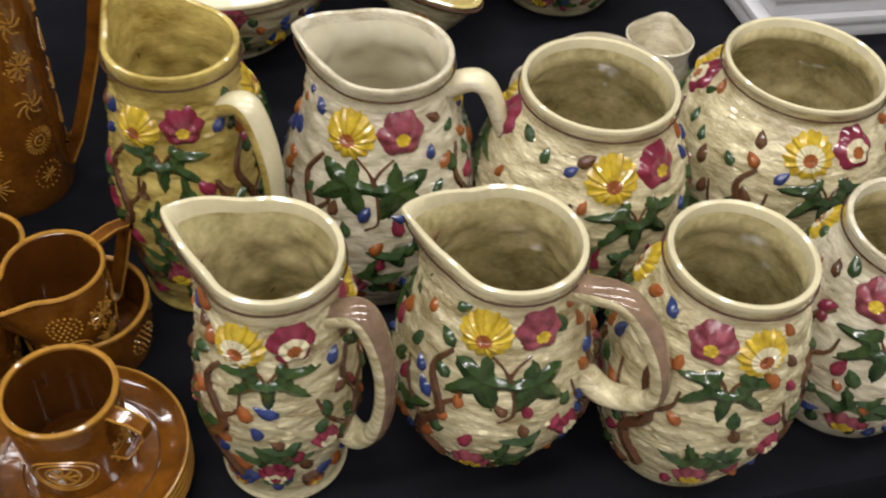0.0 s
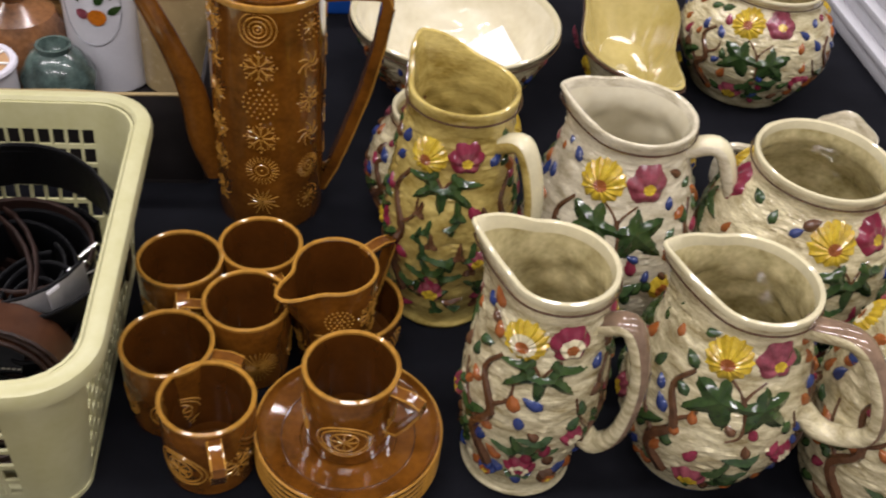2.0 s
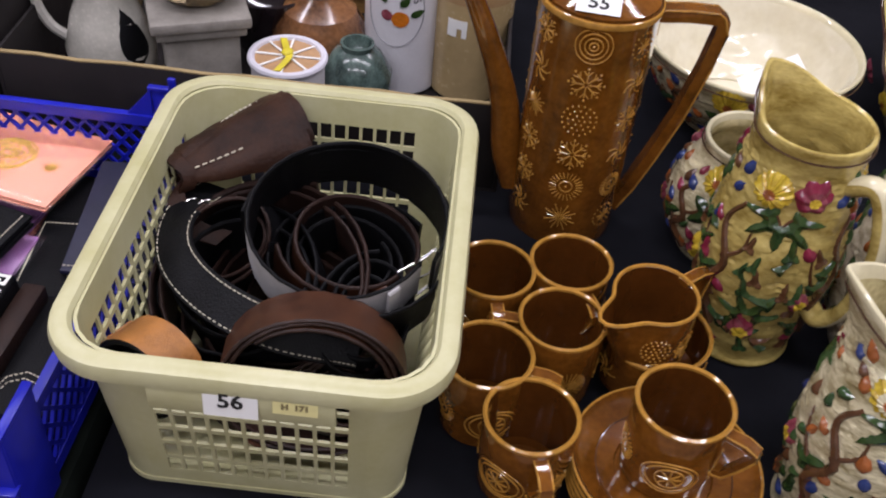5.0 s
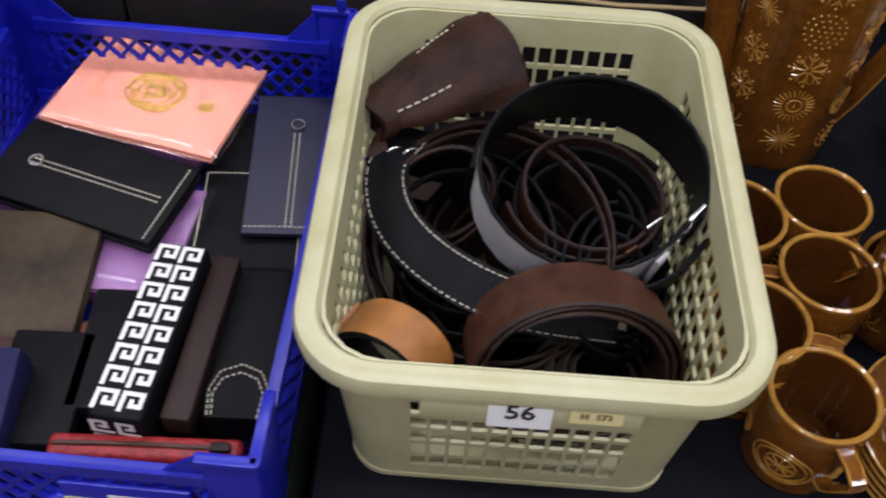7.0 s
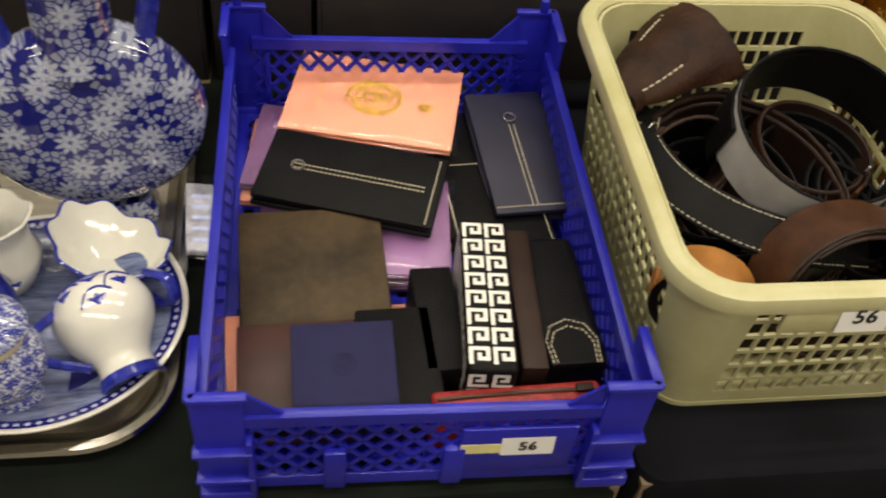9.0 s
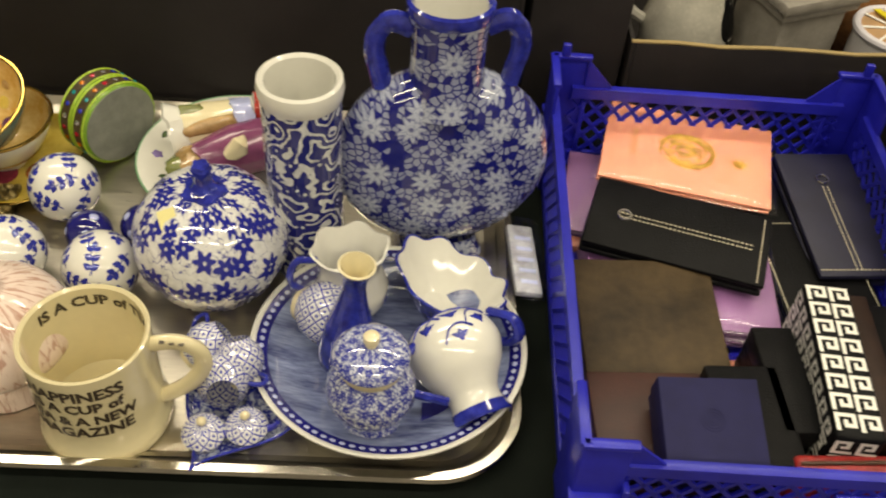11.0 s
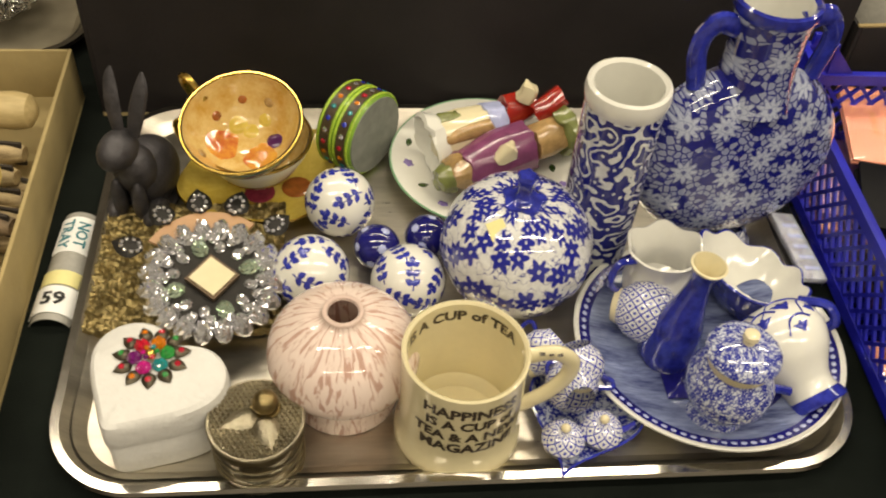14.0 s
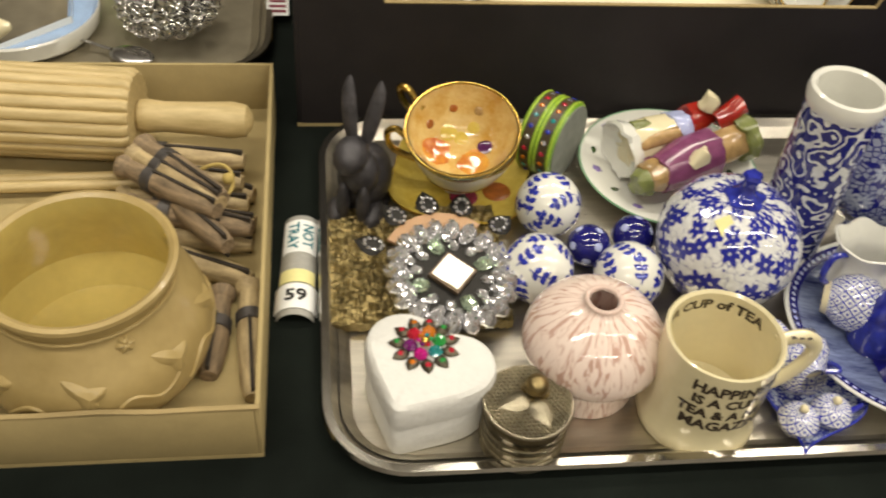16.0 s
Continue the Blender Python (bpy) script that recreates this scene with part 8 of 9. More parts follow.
def open_box(name, label, x0, x1, y0, y1, h, m, inm, rz=0, low_front=None, edge=None, th=0.004, category="box"):
    """An open carton; low_front: (from x, to x, height) of the lowered part of its front."""
    t = thing(name, label, category, (x0 + x1) / 2, (y0 + y1) / 2, 0, rz)
    hx, hy = (x1 - x0) / 2, (y1 - y0) / 2
    part("base", block(2 * hx, 2 * hy, th, 0, 0, th / 2), inm, t, smooth=False)
    part("side", block(th, 2 * hy, h, -hx + th / 2, 0, h / 2 + th, 0.001), m, t)
    part("side", block(th, 2 * hy, h, hx - th / 2, 0, h / 2 + th, 0.001), m, t)
    part("back", block(2 * hx - 2 * th, th, h, 0, hy - th / 2, h / 2 + th, 0.001), m, t)
    if low_front:
        a, b, lo = low_front
        cx = (x0 + x1) / 2
        bm = bmesh.new()
        pts = [(-hx + th, th), (hx - th, th), (hx - th, h), (b - cx + 0.02, h), (b - cx, lo), (a - cx, lo), (a - cx - 0.02, h), (-hx + th, h)]
        A = [bm.verts.new((p[0], -hy, p[1])) for p in pts]
        B = [bm.verts.new((p[0], -hy + th, p[1])) for p in pts]
        bm.faces.new(A)
        bm.faces.new(list(reversed(B)))
        for i in range(len(pts)):
            k = (i + 1) % len(pts)
            bm.faces.new((A[i], B[i], B[k], A[k]))
        part("front", bm, m, t, smooth=False)
        line = [(hx - th, h), (b - cx + 0.02, h), (b - cx, lo), (a - cx, lo), (a - cx - 0.02, h), (-hx + th, h)]
        part("cut_edge", ribbon([(p[0], -hy + th / 2, p[1] + 0.0008) for p in line], [(0, 1, 0.02)] * len(line), th * 1.1, 0.0012), [edge or CARD, edge or CARD], t, "bare brown cut edge")
    else:
        part("front", block(2 * hx - 2 * th, th, h, 0, -hy + th / 2, h / 2 + th, 0.001), m, t)
        if edge:
            part("cut_edge", ribbon([(-hx + 2 * (hx) * i / 12, -hy + th / 2, h + th + 0.0009 + 0.0012 * math.sin(i * 2.3)) for i in range(13)], [(0, 1, 0.02)] * 13, th * 1.1, 0.0016), [edge, edge], t, "bare brown cut edge")
    return t


open_box("china_carton", "black carton with lowered front holding wrapped china", -1.425, -0.835, 0.716, 1.06, 0.20, BLACKBOX, CARDIN, 0, (-1.345, -0.885, 0.136), CARD)


def packed_china():
    o = tagged(part("packing_paper", lattice(lambda u, v: ((0.15 * u, 0.10 * v, 0.012 * noise.noise((u * 2, v * 2, 3)) + 0.004 * noise.noise((u * 7, v * 7, 1))), (0, 0, 1)), [i / 10 - 1 for i in range(21)], [i / 8 - 1 for i in range(17)], lambda i, j: False, 0.0008), mat("cream_packing_paper", (0.70, 0.62, 0.44), 0.7, vary=0.08, scale=30)), "crumpled cream packing paper in the carton", "paper")
    o.matrix_basis = pose(-1.105, 0.84, 0.118, 12, 0, 0)
    for k in range(3):
        b = turned("china_bowl", "white china bowl with dark banded rim in the carton", "bowl", -1.296, 0.805, 0.060 + 0.022 * k, [(0, 0.002), (0.03, 0.0), (0.033, 0.003), (0.058, 0.022), (0.070, 0.042), (0.068, 0.0425), (0.055, 0.024), (0.03, 0.008), (0, 0.007)], WHITEC, group="packed china")
        part("dark_band", lathe([(0.0655, 0.034), (0.0702, 0.0405), (0.0706, 0.0400), (0.0660, 0.0335)], 56, closed_bottom=False), mat("pewter_band", (0.08, 0.07, 0.06), 0.25, 0.5, vary=0.3), b)
        for q in range(7):
            part("painted_flower", wrap_mesh(rosette(0.007, 5, 0.0004, 0.3, 2, 20), Skin([(0.0285, 0.008), (0.053, 0.024), (0.066, 0.042)]), radians(40 + 24 * q), 0.030), [G_PINK if q % 3 == 0 else mat_lilac if q % 3 == 1 else G_GREEN] * 3, b, "small painted flower") if k == 2 else None
    for k, (x, rz) in enumerate(((-0.955, 20), (-0.905, -30))):
        t = thing("floral_cup", "white china cup with pink flowers lying in the carton", "cup", x, 0.80, 0.128, rz, "packed china", rx=72)
        part("bowl", lathe([(0, 0.002), (0.017, 0.0), (0.018, 0.004), (0.032, 0.02), (0.039, 0.046), (0.037, 0.0462), (0.030, 0.022), (0.0, 0.008)], 40), WHITEC, t)
        sk = Skin([(0.018, 0.004), (0.032, 0.02), (0.039, 0.046)])
        for q in range(6):
            part("painted_flower", wrap_mesh(rosette(0.008, 5, 0.0005, 0.3, 2, 20), sk, radians(60 * q), 0.028), [G_PINK, mat_lilac, mat_lilac], t)
        part("gilt_edge", tube([(0.039 * math.cos(a), 0.039 * math.sin(a), 0.0464) for a in [2 * math.pi * j / 40 for j in range(40)]], 0.001, 5, close=True), GILT, t)


packed_china()
open_box("goods_carton", "low black carton of ornaments and bottles", -0.735, -0.245, 0.716, 1.06, 0.098, BLACKBOX, BLACKBOX, 0, None, CARD)
t = thing("flat_carton", "closed dark carton standing behind the blue crate", "box", -0.784, 0.86, 0, 0)
part("body", block(0.088, 0.28, 0.16, 0, 0, 0.08, 0.002), BLACKBOX, t)
part("tape", block(0.03, 0.281, 0.0006, 0, 0, 0.1602), mat("dark_tape", (0.03, 0.022, 0.016), 0.25, vary=0.2), t, "dark packing tape", smooth=False)
GZ = 0.0045


def goods():
    # white jug
    t = thing("white_jug", "white pottery jug with loop handle among ornaments", "jug", -0.660, 0.815, GZ, 0)
    mk = [(0, 0.001), (0.030, 0), (0.033, 0.004), (0.044, 0.035), (0.046, 0.06), (0.036, 0.095), (0.026, 0.118), (0.030, 0.140), (0.036, 0.150), (0.034, 0.151), (0.027, 0.138), (0.022, 0.118), (0, 0.10)]
    part("body", lathe(mk, 48), mat("speckled_white_glaze", (0.50, 0.48, 0.42), 0.25, vary=0.2, scale=40, coat=0.3), t)
    hp = catmull([(-0.026, 0, 0.132), (-0.060, 0, 0.135), (-0.072, 0, 0.105), (-0.062, 0, 0.075), (-0.042, 0, 0.06)], 6)
    part("handle", tube(hp, 0.0055, 8, up=(0, 1, 0)), mat("white_glaze", (0.52, 0.50, 0.45), 0.25, vary=0.15, coat=0.3), t)
    part("dark_patch", wrap_mesh(leafy(0.075, 0.040, 1, 0.0006), Skin(mk[2:8]), radians(-28), 0.045, 0.15), BLACKL, t, "glossy dark painted patch")
    for a in (-80, -50):
        part("brown_leaf", wrap_mesh(leafy(0.02, 0.012, 3, 0.0008), Skin(mk[2:6]), radians(a), 0.03), G_BROWN, t, "brown painted leaf")
    # plinth and figure
    p = thing("stone_plinth", "grey stone-effect plinth under a figure", "plinth", -0.565, 0.812, GZ, 22)
    part("shaft", block(0.074, 0.070, 0.100, 0, 0, 0.05, 0.002), GREYP, p)
    part("cap", block(0.088, 0.084, 0.010, 0, 0, 0.105, 0.002), GREYP, p)
    part("top_slab", block(0.098, 0.094, 0.012, 0, 0, 0.116, 0.003), GREYP, p)
    bm = bmesh.new()
    for r, at, sq in ((0.030, (0, 0, 0.02), (1.2, 1, 0.75)), (0.023, (0.004, 0.004, 0.045), (1.1, 0.95, 1.1)), (0.016, (-0.010, -0.006, 0.070), (1.0, 0.9, 1.1)), (0.013, (0.016, 0.0, 0.075), (0.9, 0.9, 1.2)), (0.012, (-0.022, -0.010, 0.04), (0.8, 0.8, 1.9)), (0.012, (0.024, -0.008, 0.035), (0.8, 0.8, 1.9))):
        ball(r, bm, at, 20, 14, sq)
    for v in bm.verts:
        v.co += v.co.normalized() * (0.005 * noise.noise(v.co * 70) + 0.003 * math.sin(v.co.z * 420 + 3 * math.sin(v.co.x * 90)))
    o = tagged(part("carved_figure", bm, mat("gilded_grey_resin", (0.15, 0.115, 0.07), 0.4, 0.35, vary=0.6, scale=40, bump=0.6, bscale=200, color2=(0.44, 0.33, 0.17))), "gilded grey carved ornament sitting on the plinth", "statue")
    o.matrix_basis = pose(-0.562, 0.815, GZ + 0.1225, 0, 0, 20) @ Matrix.Scale(1.25, 4)
    # round ribboned box
    c = thing("round_keepsake", "round white-rimmed wooden box tied with yellow ribbon", "box", -0.468, 0.785, GZ, 0)
    part("drum", lathe([(0, 0), (0.036, 0), (0.037, 0.002), (0.037, 0.082), (0, 0.083)], 48), mat("white_card", (0.62, 0.60, 0.62), 0.6, vary=0.1), c)
    part("rim", tube([(0.0365 * math.cos(a), 0.0365 * math.sin(a), 0.084) for a in [2 * math.pi * j / 48 for j in range(48)]], 0.004, 8, close=True), mat("white_padded_rim", (0.62, 0.60, 0.66), 0.6, vary=0.1), c)
    part("wood_disc", lathe([(0, 0.0845), (0.033, 0.0842)], 40, closed_bottom=False), mat("thin_wood_slice", (0.42, 0.25, 0.12), 0.6, vary=0.2, scale=60), c, "thin wooden disc")
    for k in range(4):
        a = math.pi * k / 4
        part("spoke", block(0.066, 0.0022, 0.0012, 0, 0, 0.0856, rot=Matrix.Rotation(a, 4, "Z")), PAPER, c, smooth=False)
    part("ribbon", ribbon(catmull([(-0.010, 0.030, 0.087), (-0.002, 0.006, 0.089), (0.003, -0.008, 0.089), (-0.004, -0.032, 0.087)], 4), [(1, 0.2, 0)] * 13, 0.007, 0.0012), [mat("yellow_ribbon", (0.65, 0.55, 0.02), 0.5, vary=0.15)] * 2, c, "yellow ribbon")
    part("knot", ball(0.006, None, (0, 0, 0.090), 12, 8, (1, 1.2, 0.5)), mat("yellow_knot", (0.65, 0.55, 0.02), 0.5, vary=0.15), c)
    # brown pot
    b = thing("brown_pot", "mottled brown studio pottery vessel with small neck", "pot", -0.455, 0.900, GZ, 0)
    part("body", lathe([(0, 0.001), (0.035, 0), (0.052, 0.03), (0.054, 0.055), (0.040, 0.080), (0.018, 0.090), (0.012, 0.094), (0.014, 0.100), (0.011, 0.101), (0.008, 0.094), (0, 0.08)], 48), mat("mottled_brown_glaze", (0.15, 0.055, 0.02), 0.2, coat=0.4, vary=0.8, scale=30, color2=(0.33, 0.15, 0.06)), b)
    d = thing("dark_bowl", "glossy black bowl among the ornaments", "bowl", -0.520, 0.935, GZ, 0)
    part("body", lathe([(0, 0.001), (0.03, 0), (0.055, 0.04), (0.062, 0.085), (0.058, 0.086), (0.05, 0.04), (0, 0.01)], 48), mat("black_glaze", (0.012, 0.008, 0.010), 0.08, coat=0.6, vary=0.3), d)
    e = thing("teal_pot", "mottled dark teal pottery pot", "pot", -0.405, 0.838, GZ, 0)
    part("body", lathe([(0, 0.001), (0.026, 0), (0.036, 0.02), (0.038, 0.045), (0.026, 0.066), (0.017, 0.072), (0.018, 0.078), (0.015, 0.078), (0.013, 0.07), (0, 0.05)], 40), mat("mottled_teal_glaze", (0.04, 0.07, 0.06), 0.2, coat=0.4, vary=0.7, scale=60, color2=(0.13, 0.19, 0.17)), e)
    # white bottle with print
    w = thing("white_bottle", "tall white printed spirit bottle with fruit emblem", "bottle", -0.364, 0.905, GZ, 0)
    w.scale = (1.08, 1.08, 1.0)
    prof = [(0, 0.001), (0.036, 0), (0.039, 0.004), (0.039, 0.20), (0.034, 0.225), (0.018, 0.245), (0.014, 0.27), (0.016, 0.30), (0.0, 0.301)]
    part("body", lathe(prof, 56), mat("frosted_white_glass", (0.62, 0.61, 0.64), 0.35, vary=0.05, bump=0.3, bscale=260), w)
    R = 0.0394
    bend = lambda off, zz, rr=R: (lambda x, y: (rr * math.sin(x / rr + off), -rr * math.cos(x / rr + off), zz + y))
    off = radians(-8)
    ring = []
    for k in range(40):
        a = 2 * math.pi * k / 40
        ring.append(bend(off, 0.105, R)(0.030 * math.cos(a), 0.042 * math.sin(a)))
    part("print_ring", tube(ring, 0.0006, 5, close=True), mat("grey_print", (0.25, 0.25, 0.27), 0.6, vary=0.1), w)
    GP = mat("dark_grey_print", (0.12, 0.12, 0.13), 0.6, vary=0.1)
    for k, ch in enumerate("SCHNAPPS"):
        a = radians(158 - 19.4 * k)
        lettering(ch, 0.0115, GP, w, None, lambda x, y, a=a: bend(off, 0.105)(0.0235 * math.cos(a) + x * math.sin(a) + y * math.cos(a), 0.033 * math.sin(a) - x * math.cos(a) + y * math.sin(a)), bold=0.0003)
    for k, (u, v, tn) in enumerate(((-0.010, 0.012, 0.3), (0.006, 0.010, -0.6), (0.016, 0.0, -1.2))):
        lf = leafy(0.016, 0.009, 1, 0.0004, 14)
        cs, sn = math.cos(tn), math.sin(tn)
        for q in lf.verts:
            x, y = q.co.x * cs - q.co.y * sn + u, q.co.x * sn + q.co.y * cs + v
            q.co = bend(off, 0.100, R + 0.0005)(x, y)
        part("printed_leaf", lf, G_GREEN, w, "printed green leaf")
    for u, v, q0, m2 in ((0.006, -0.004, 0.009, JEWELS[3]), (-0.008, -0.001, 0.006, G_PINK)):
        b2 = rosette(q0, 1, 0.0005, 0, 3, 24)
        for q in b2.verts:
            q.co = bend(off, 0.100, R + 0.0006)(q.co.x + u, q.co.y + v)
        part("printed_fruit", b2, [m2] * 3, w, "printed orange-red fruit")
    for zz in (0.175, 0.163):
        part("printed_bar", block(0.001, 0.001, 0.001, 0, -R, zz), GP, w, smooth=False)
    # stoneware flagon
    s = thing("stone_flagon", "two-tone tan stoneware flagon with narrow neck", "bottle", -0.288, 0.905, GZ, 0)
    part("lower_body", lathe([(0, 0.001), (0.040, 0), (0.043, 0.004), (0.044, 0.120)], 48), STONEL, s, "pale glazed lower half")
    part("shoulder", lathe([(0.0442, 0.119), (0.0442, 0.128), (0.040, 0.150), (0.026, 0.180), (0.019, 0.198), (0.017, 0.215), (0.019, 0.222), (0.017, 0.232), (0.012, 0.233), (0, 0.23)], 48, closed_bottom=False), STONEW, s, "tan glazed shoulder")
    part("paper_tag", lattice(lambda u, v: ((0.0446 * math.sin(u * 0.25 - 0.35), -0.0446 * math.cos(u * 0.25 - 0.35), 0.092 + 0.010 * v), (0, -1, 0)), [-1, -0.5, 0, 0.5, 1], [-1, 0, 1], lambda i, j: (i + j) % 3 == 2 and j == 0, 0.0003), PAPER, s, "torn white paper tag")
    # things further back
    x = thing("pine_box", "stained pine box raised behind the ornaments", "box", -0.500, 1.10, 0, 3)
    part("carcass", block(0.22, 0.12, 0.20, 0, 0, 0.10, 0.003), PINE, x)
    for k in range(3):
        part("board", block(0.226, 0.006, 0.045, 0, -0.062, 0.05 + 0.052 * k, 0.002), PINE, x, "horizontal pine board")
    h = thing("wooden_crate", "open brown wooden box at the back of the table", "box", -0.83, 1.02, 0, 10)
    for sx, sy, w2, d2 in ((0, -0.08, 0.26, 0.008), (0, 0.08, 0.26, 0.008), (-0.126, 0, 0.008, 0.16), (0.126, 0, 0.008, 0.16)):
        part("board", block(w2, d2, 0.19, sx, sy, 0.095, 0.001), CARD, h)
    bush = thing("dried_heather", "bunch of dried purple heather behind the jug", "dried flowers", -0.64, 0.985, 0, 0, kind="stuff")
    rnd = random.Random(9)
    stems, heads = bmesh.new(), bmesh.new()
    for k in range(40):
        a, q, z = rnd.uniform(0, 6.28), rnd.uniform(0.0, 0.07), rnd.uniform(0.14, 0.24)
        tip = (q * math.cos(a), q * math.sin(a), z)
        tube([(0, 0, 0), (tip[0] * 0.4, tip[1] * 0.4, z * 0.6), tip], 0.0009, 4, bm=stems)
        for j in range(7):
            own = bmesh.new()
            bmesh.ops.create_icosphere(own, subdivisions=1, radius=rnd.uniform(0.003, 0.006))
            bmesh.ops.translate(own, vec=(tip[0] + rnd.uniform(-.008, .008), tip[1] + rnd.uniform(-.008, .008), z - 0.006 * j), verts=own.verts)
            join(heads, own)
    part("stems", stems, G_DKGREEN, bush)
    part("flower_heads", heads, mat("dusty_purple", (0.13, 0.045, 0.08), 0.9, vary=0.5, scale=100), bush)
    # blue lidded box, carved leg, posts
    L = thing("blue_tub", "blue plastic lidded storage box at the back", "storage box", -0.060, 1.150, 0, 4)
    BL = mat("mid_blue_plastic", (0.012, 0.075, 0.36), 0.35, vary=0.1, scale=20)
    part("tub", block(0.190, 0.14, 0.10, 0, 0, 0.05, 0.006), BL, L)
    part("lid", block(0.205, 0.155, 0.022, 0, 0, 0.112, 0.006), BL, L, "clip-on lid")
    part("clip", block(0.03, 0.008, 0.03, 0.06, -0.078, 0.10, 0.003), BL, L)
    part("label", block(0.036, 0.0008, 0.026, -0.062, -0.0712, 0.07), PAPER, L, "white and green label", smooth=False)
    part("green_mark", block(0.018, 0.0008, 0.012, -0.058, -0.0722, 0.07), mat("green_print", (0.03, 0.3, 0.1), 0.6, vary=0.1), L, smooth=False)
    sh = thing("white_sheet_panel", "pale board leaning behind the table", "panel", 0.10, 1.42, -0.75, 0, rx=-3)
    part("board", block(0.30, 0.02, 1.25, 0, 0, 0.625, 0.002), mat("pale_board", (0.50, 0.49, 0.47), 0.7, vary=0.1, scale=8), sh)
    # a carved furniture leg, modelled alone as one turned shaft
    leg = thing("carved_furniture_leg", "dark carved wooden furniture leg behind the table", "stand", 0.13, 1.345, -0.75, 0, ry=10)
    part("turned_shaft", lathe([(0, 0), (0.02, 0), (0.025, 0.05), (0.014, 0.12), (0.022, 0.4), (0.016, 0.62), (0.026, 0.70), (0.014, 0.76), (0.022, 0.86), (0.012, 0.95), (0, 0.98)], 24), mat("dark_mahogany", (0.03, 0.012, 0.008), 0.3, coat=0.3, vary=0.4, scale=30), leg)
    for px, w2, m2 in ((0.30, 0.055, PINE), (0.375, 0.06, mat("brown_door_wood", (0.22, 0.12, 0.045), 0.5, vary=0.3, scale=20, stretch=(8, 8, 1))), (0.47, 0.09, mat("dark_brown_wood", (0.07, 0.04, 0.02), 0.5, vary=0.3, scale=20, stretch=(8, 8, 1)))):
        q = thing("wooden_post", "upright wooden furniture post behind the table", "post", px, 1.40, -0.75, 0, "wooden posts")
        part("post", block(w2, 0.05, 1.35, 0, 0, 0.675, 0.004), m2, q)
        part("moulding", block(w2 * 0.25, 0.056, 1.33, -w2 * 0.3, -0.002, 0.665, 0.003), m2, q)


goods()


def white_boxes():
    WB = mat("white_plastic_box", (0.60, 0.60, 0.63), 0.45, vary=0.06, scale=20)
    GB = mat("grey_gap", (0.22, 0.22, 0.25), 0.6, vary=0.1)
    for k in range(4):
        t = thing("flat_white_box", "flat white box in a stack on the table", "box", 0.78 + 0.014 * k, 0.975 + 0.006 * k, 0.0285 * k, -1, "stacked white boxes")
        part("base", block(0.38, 0.34, 0.018, 0, 0, 0.009, 0.002), WB, t)
        part("lid", block(0.385, 0.345, 0.010, 0, 0, 0.0232, 0.002), WB, t, "slightly wider lid")
        if k == 3:
            part("blue_edge", block(0.37, 0.33, 0.0012, 0, 0, 0.0289, 0.0004), mat("blue_printed_top", (0.02, 0.03, 0.30), 0.4, vary=0.1), t, "blue printed top")


white_boxes()


# ---- cardboard tray of treen, and the tray behind it ----
open_box("cardboard_tray", "shallow brown cardboard tray of wooden kitchenware", -1.86, -1.446, 0.346, 0.742, 0.052, CARDIN, CARDIN, 0, None, CARD, 0.0035)


def crock():
    CR = mat("buff_stoneware", (0.37, 0.265, 0.10), 0.35, coat=0.2, vary=0.15, scale=16, bump=0.1, bscale=150, color2=(0.46, 0.34, 0.145))
    CI = mat("buff_glazed_inside", (0.56, 0.44, 0.145), 0.15, coat=0.4, vary=0.15, scale=16)
    t = thing("stoneware_crock", "buff stoneware crock with relief decoration and open top", "crock", -1.567, 0.438, 0.0045, 0)
    prof = catmull([(0.058, 0.0, 0), (0.068, 0.003, 0), (0.080, 0.018, 0), (0.084, 0.038, 0), (0.080, 0.058, 0), (0.069, 0.078, 0), (0.064, 0.088, 0), (0.0655, 0.100, 0)], 6)
    part("body", lathe([(0, 0.002)] + [(p[0], p[1]) for p in prof], 72), CR, t)
    part("rim", lathe([(0.0655, 0.0995), (0.0675, 0.102), (0.067, 0.105), (0.064, 0.106), (0.0605, 0.104)], 72, closed_bottom=False), CR, t)
    part("lining", lathe([(0.0606, 0.104), (0.060, 0.09), (0.070, 0.06), (0.074, 0.035), (0.060, 0.012), (0, 0.010)], 64, closed_bottom=False), CI, t, "yellow glazed inside")
    sk = Skin([(p[0], p[1]) for p in prof])
    part("rope_line", tube([sk.put(2 * math.pi * k / 90, 0.108, 0, 0.0006 * (k % 2), 0.0008) for k in range(90)], 0.0014, 5, close=True), CR, t)
    for th in (-120, -75, -30, 10):
        part("relief_leaf", wrap_mesh(leafy(0.034, 0.026, 3, 0.003), sk, radians(th), 0.060, 0.9), CR, t, "moulded leaf")
        part("relief_vine", wrap_mesh(twig([(-0.03, -0.01), (-0.01, 0.006), (0.012, -0.004), (0.034, 0.010)], 0.0022, 0.0012), sk, radians(th + 18), 0.052), CR, t)
    part("relief_knob", wrap_mesh(rosette(0.007, 6, 0.004), sk, radians(-58), 0.098), [CR, CR, CR], t)


crock()


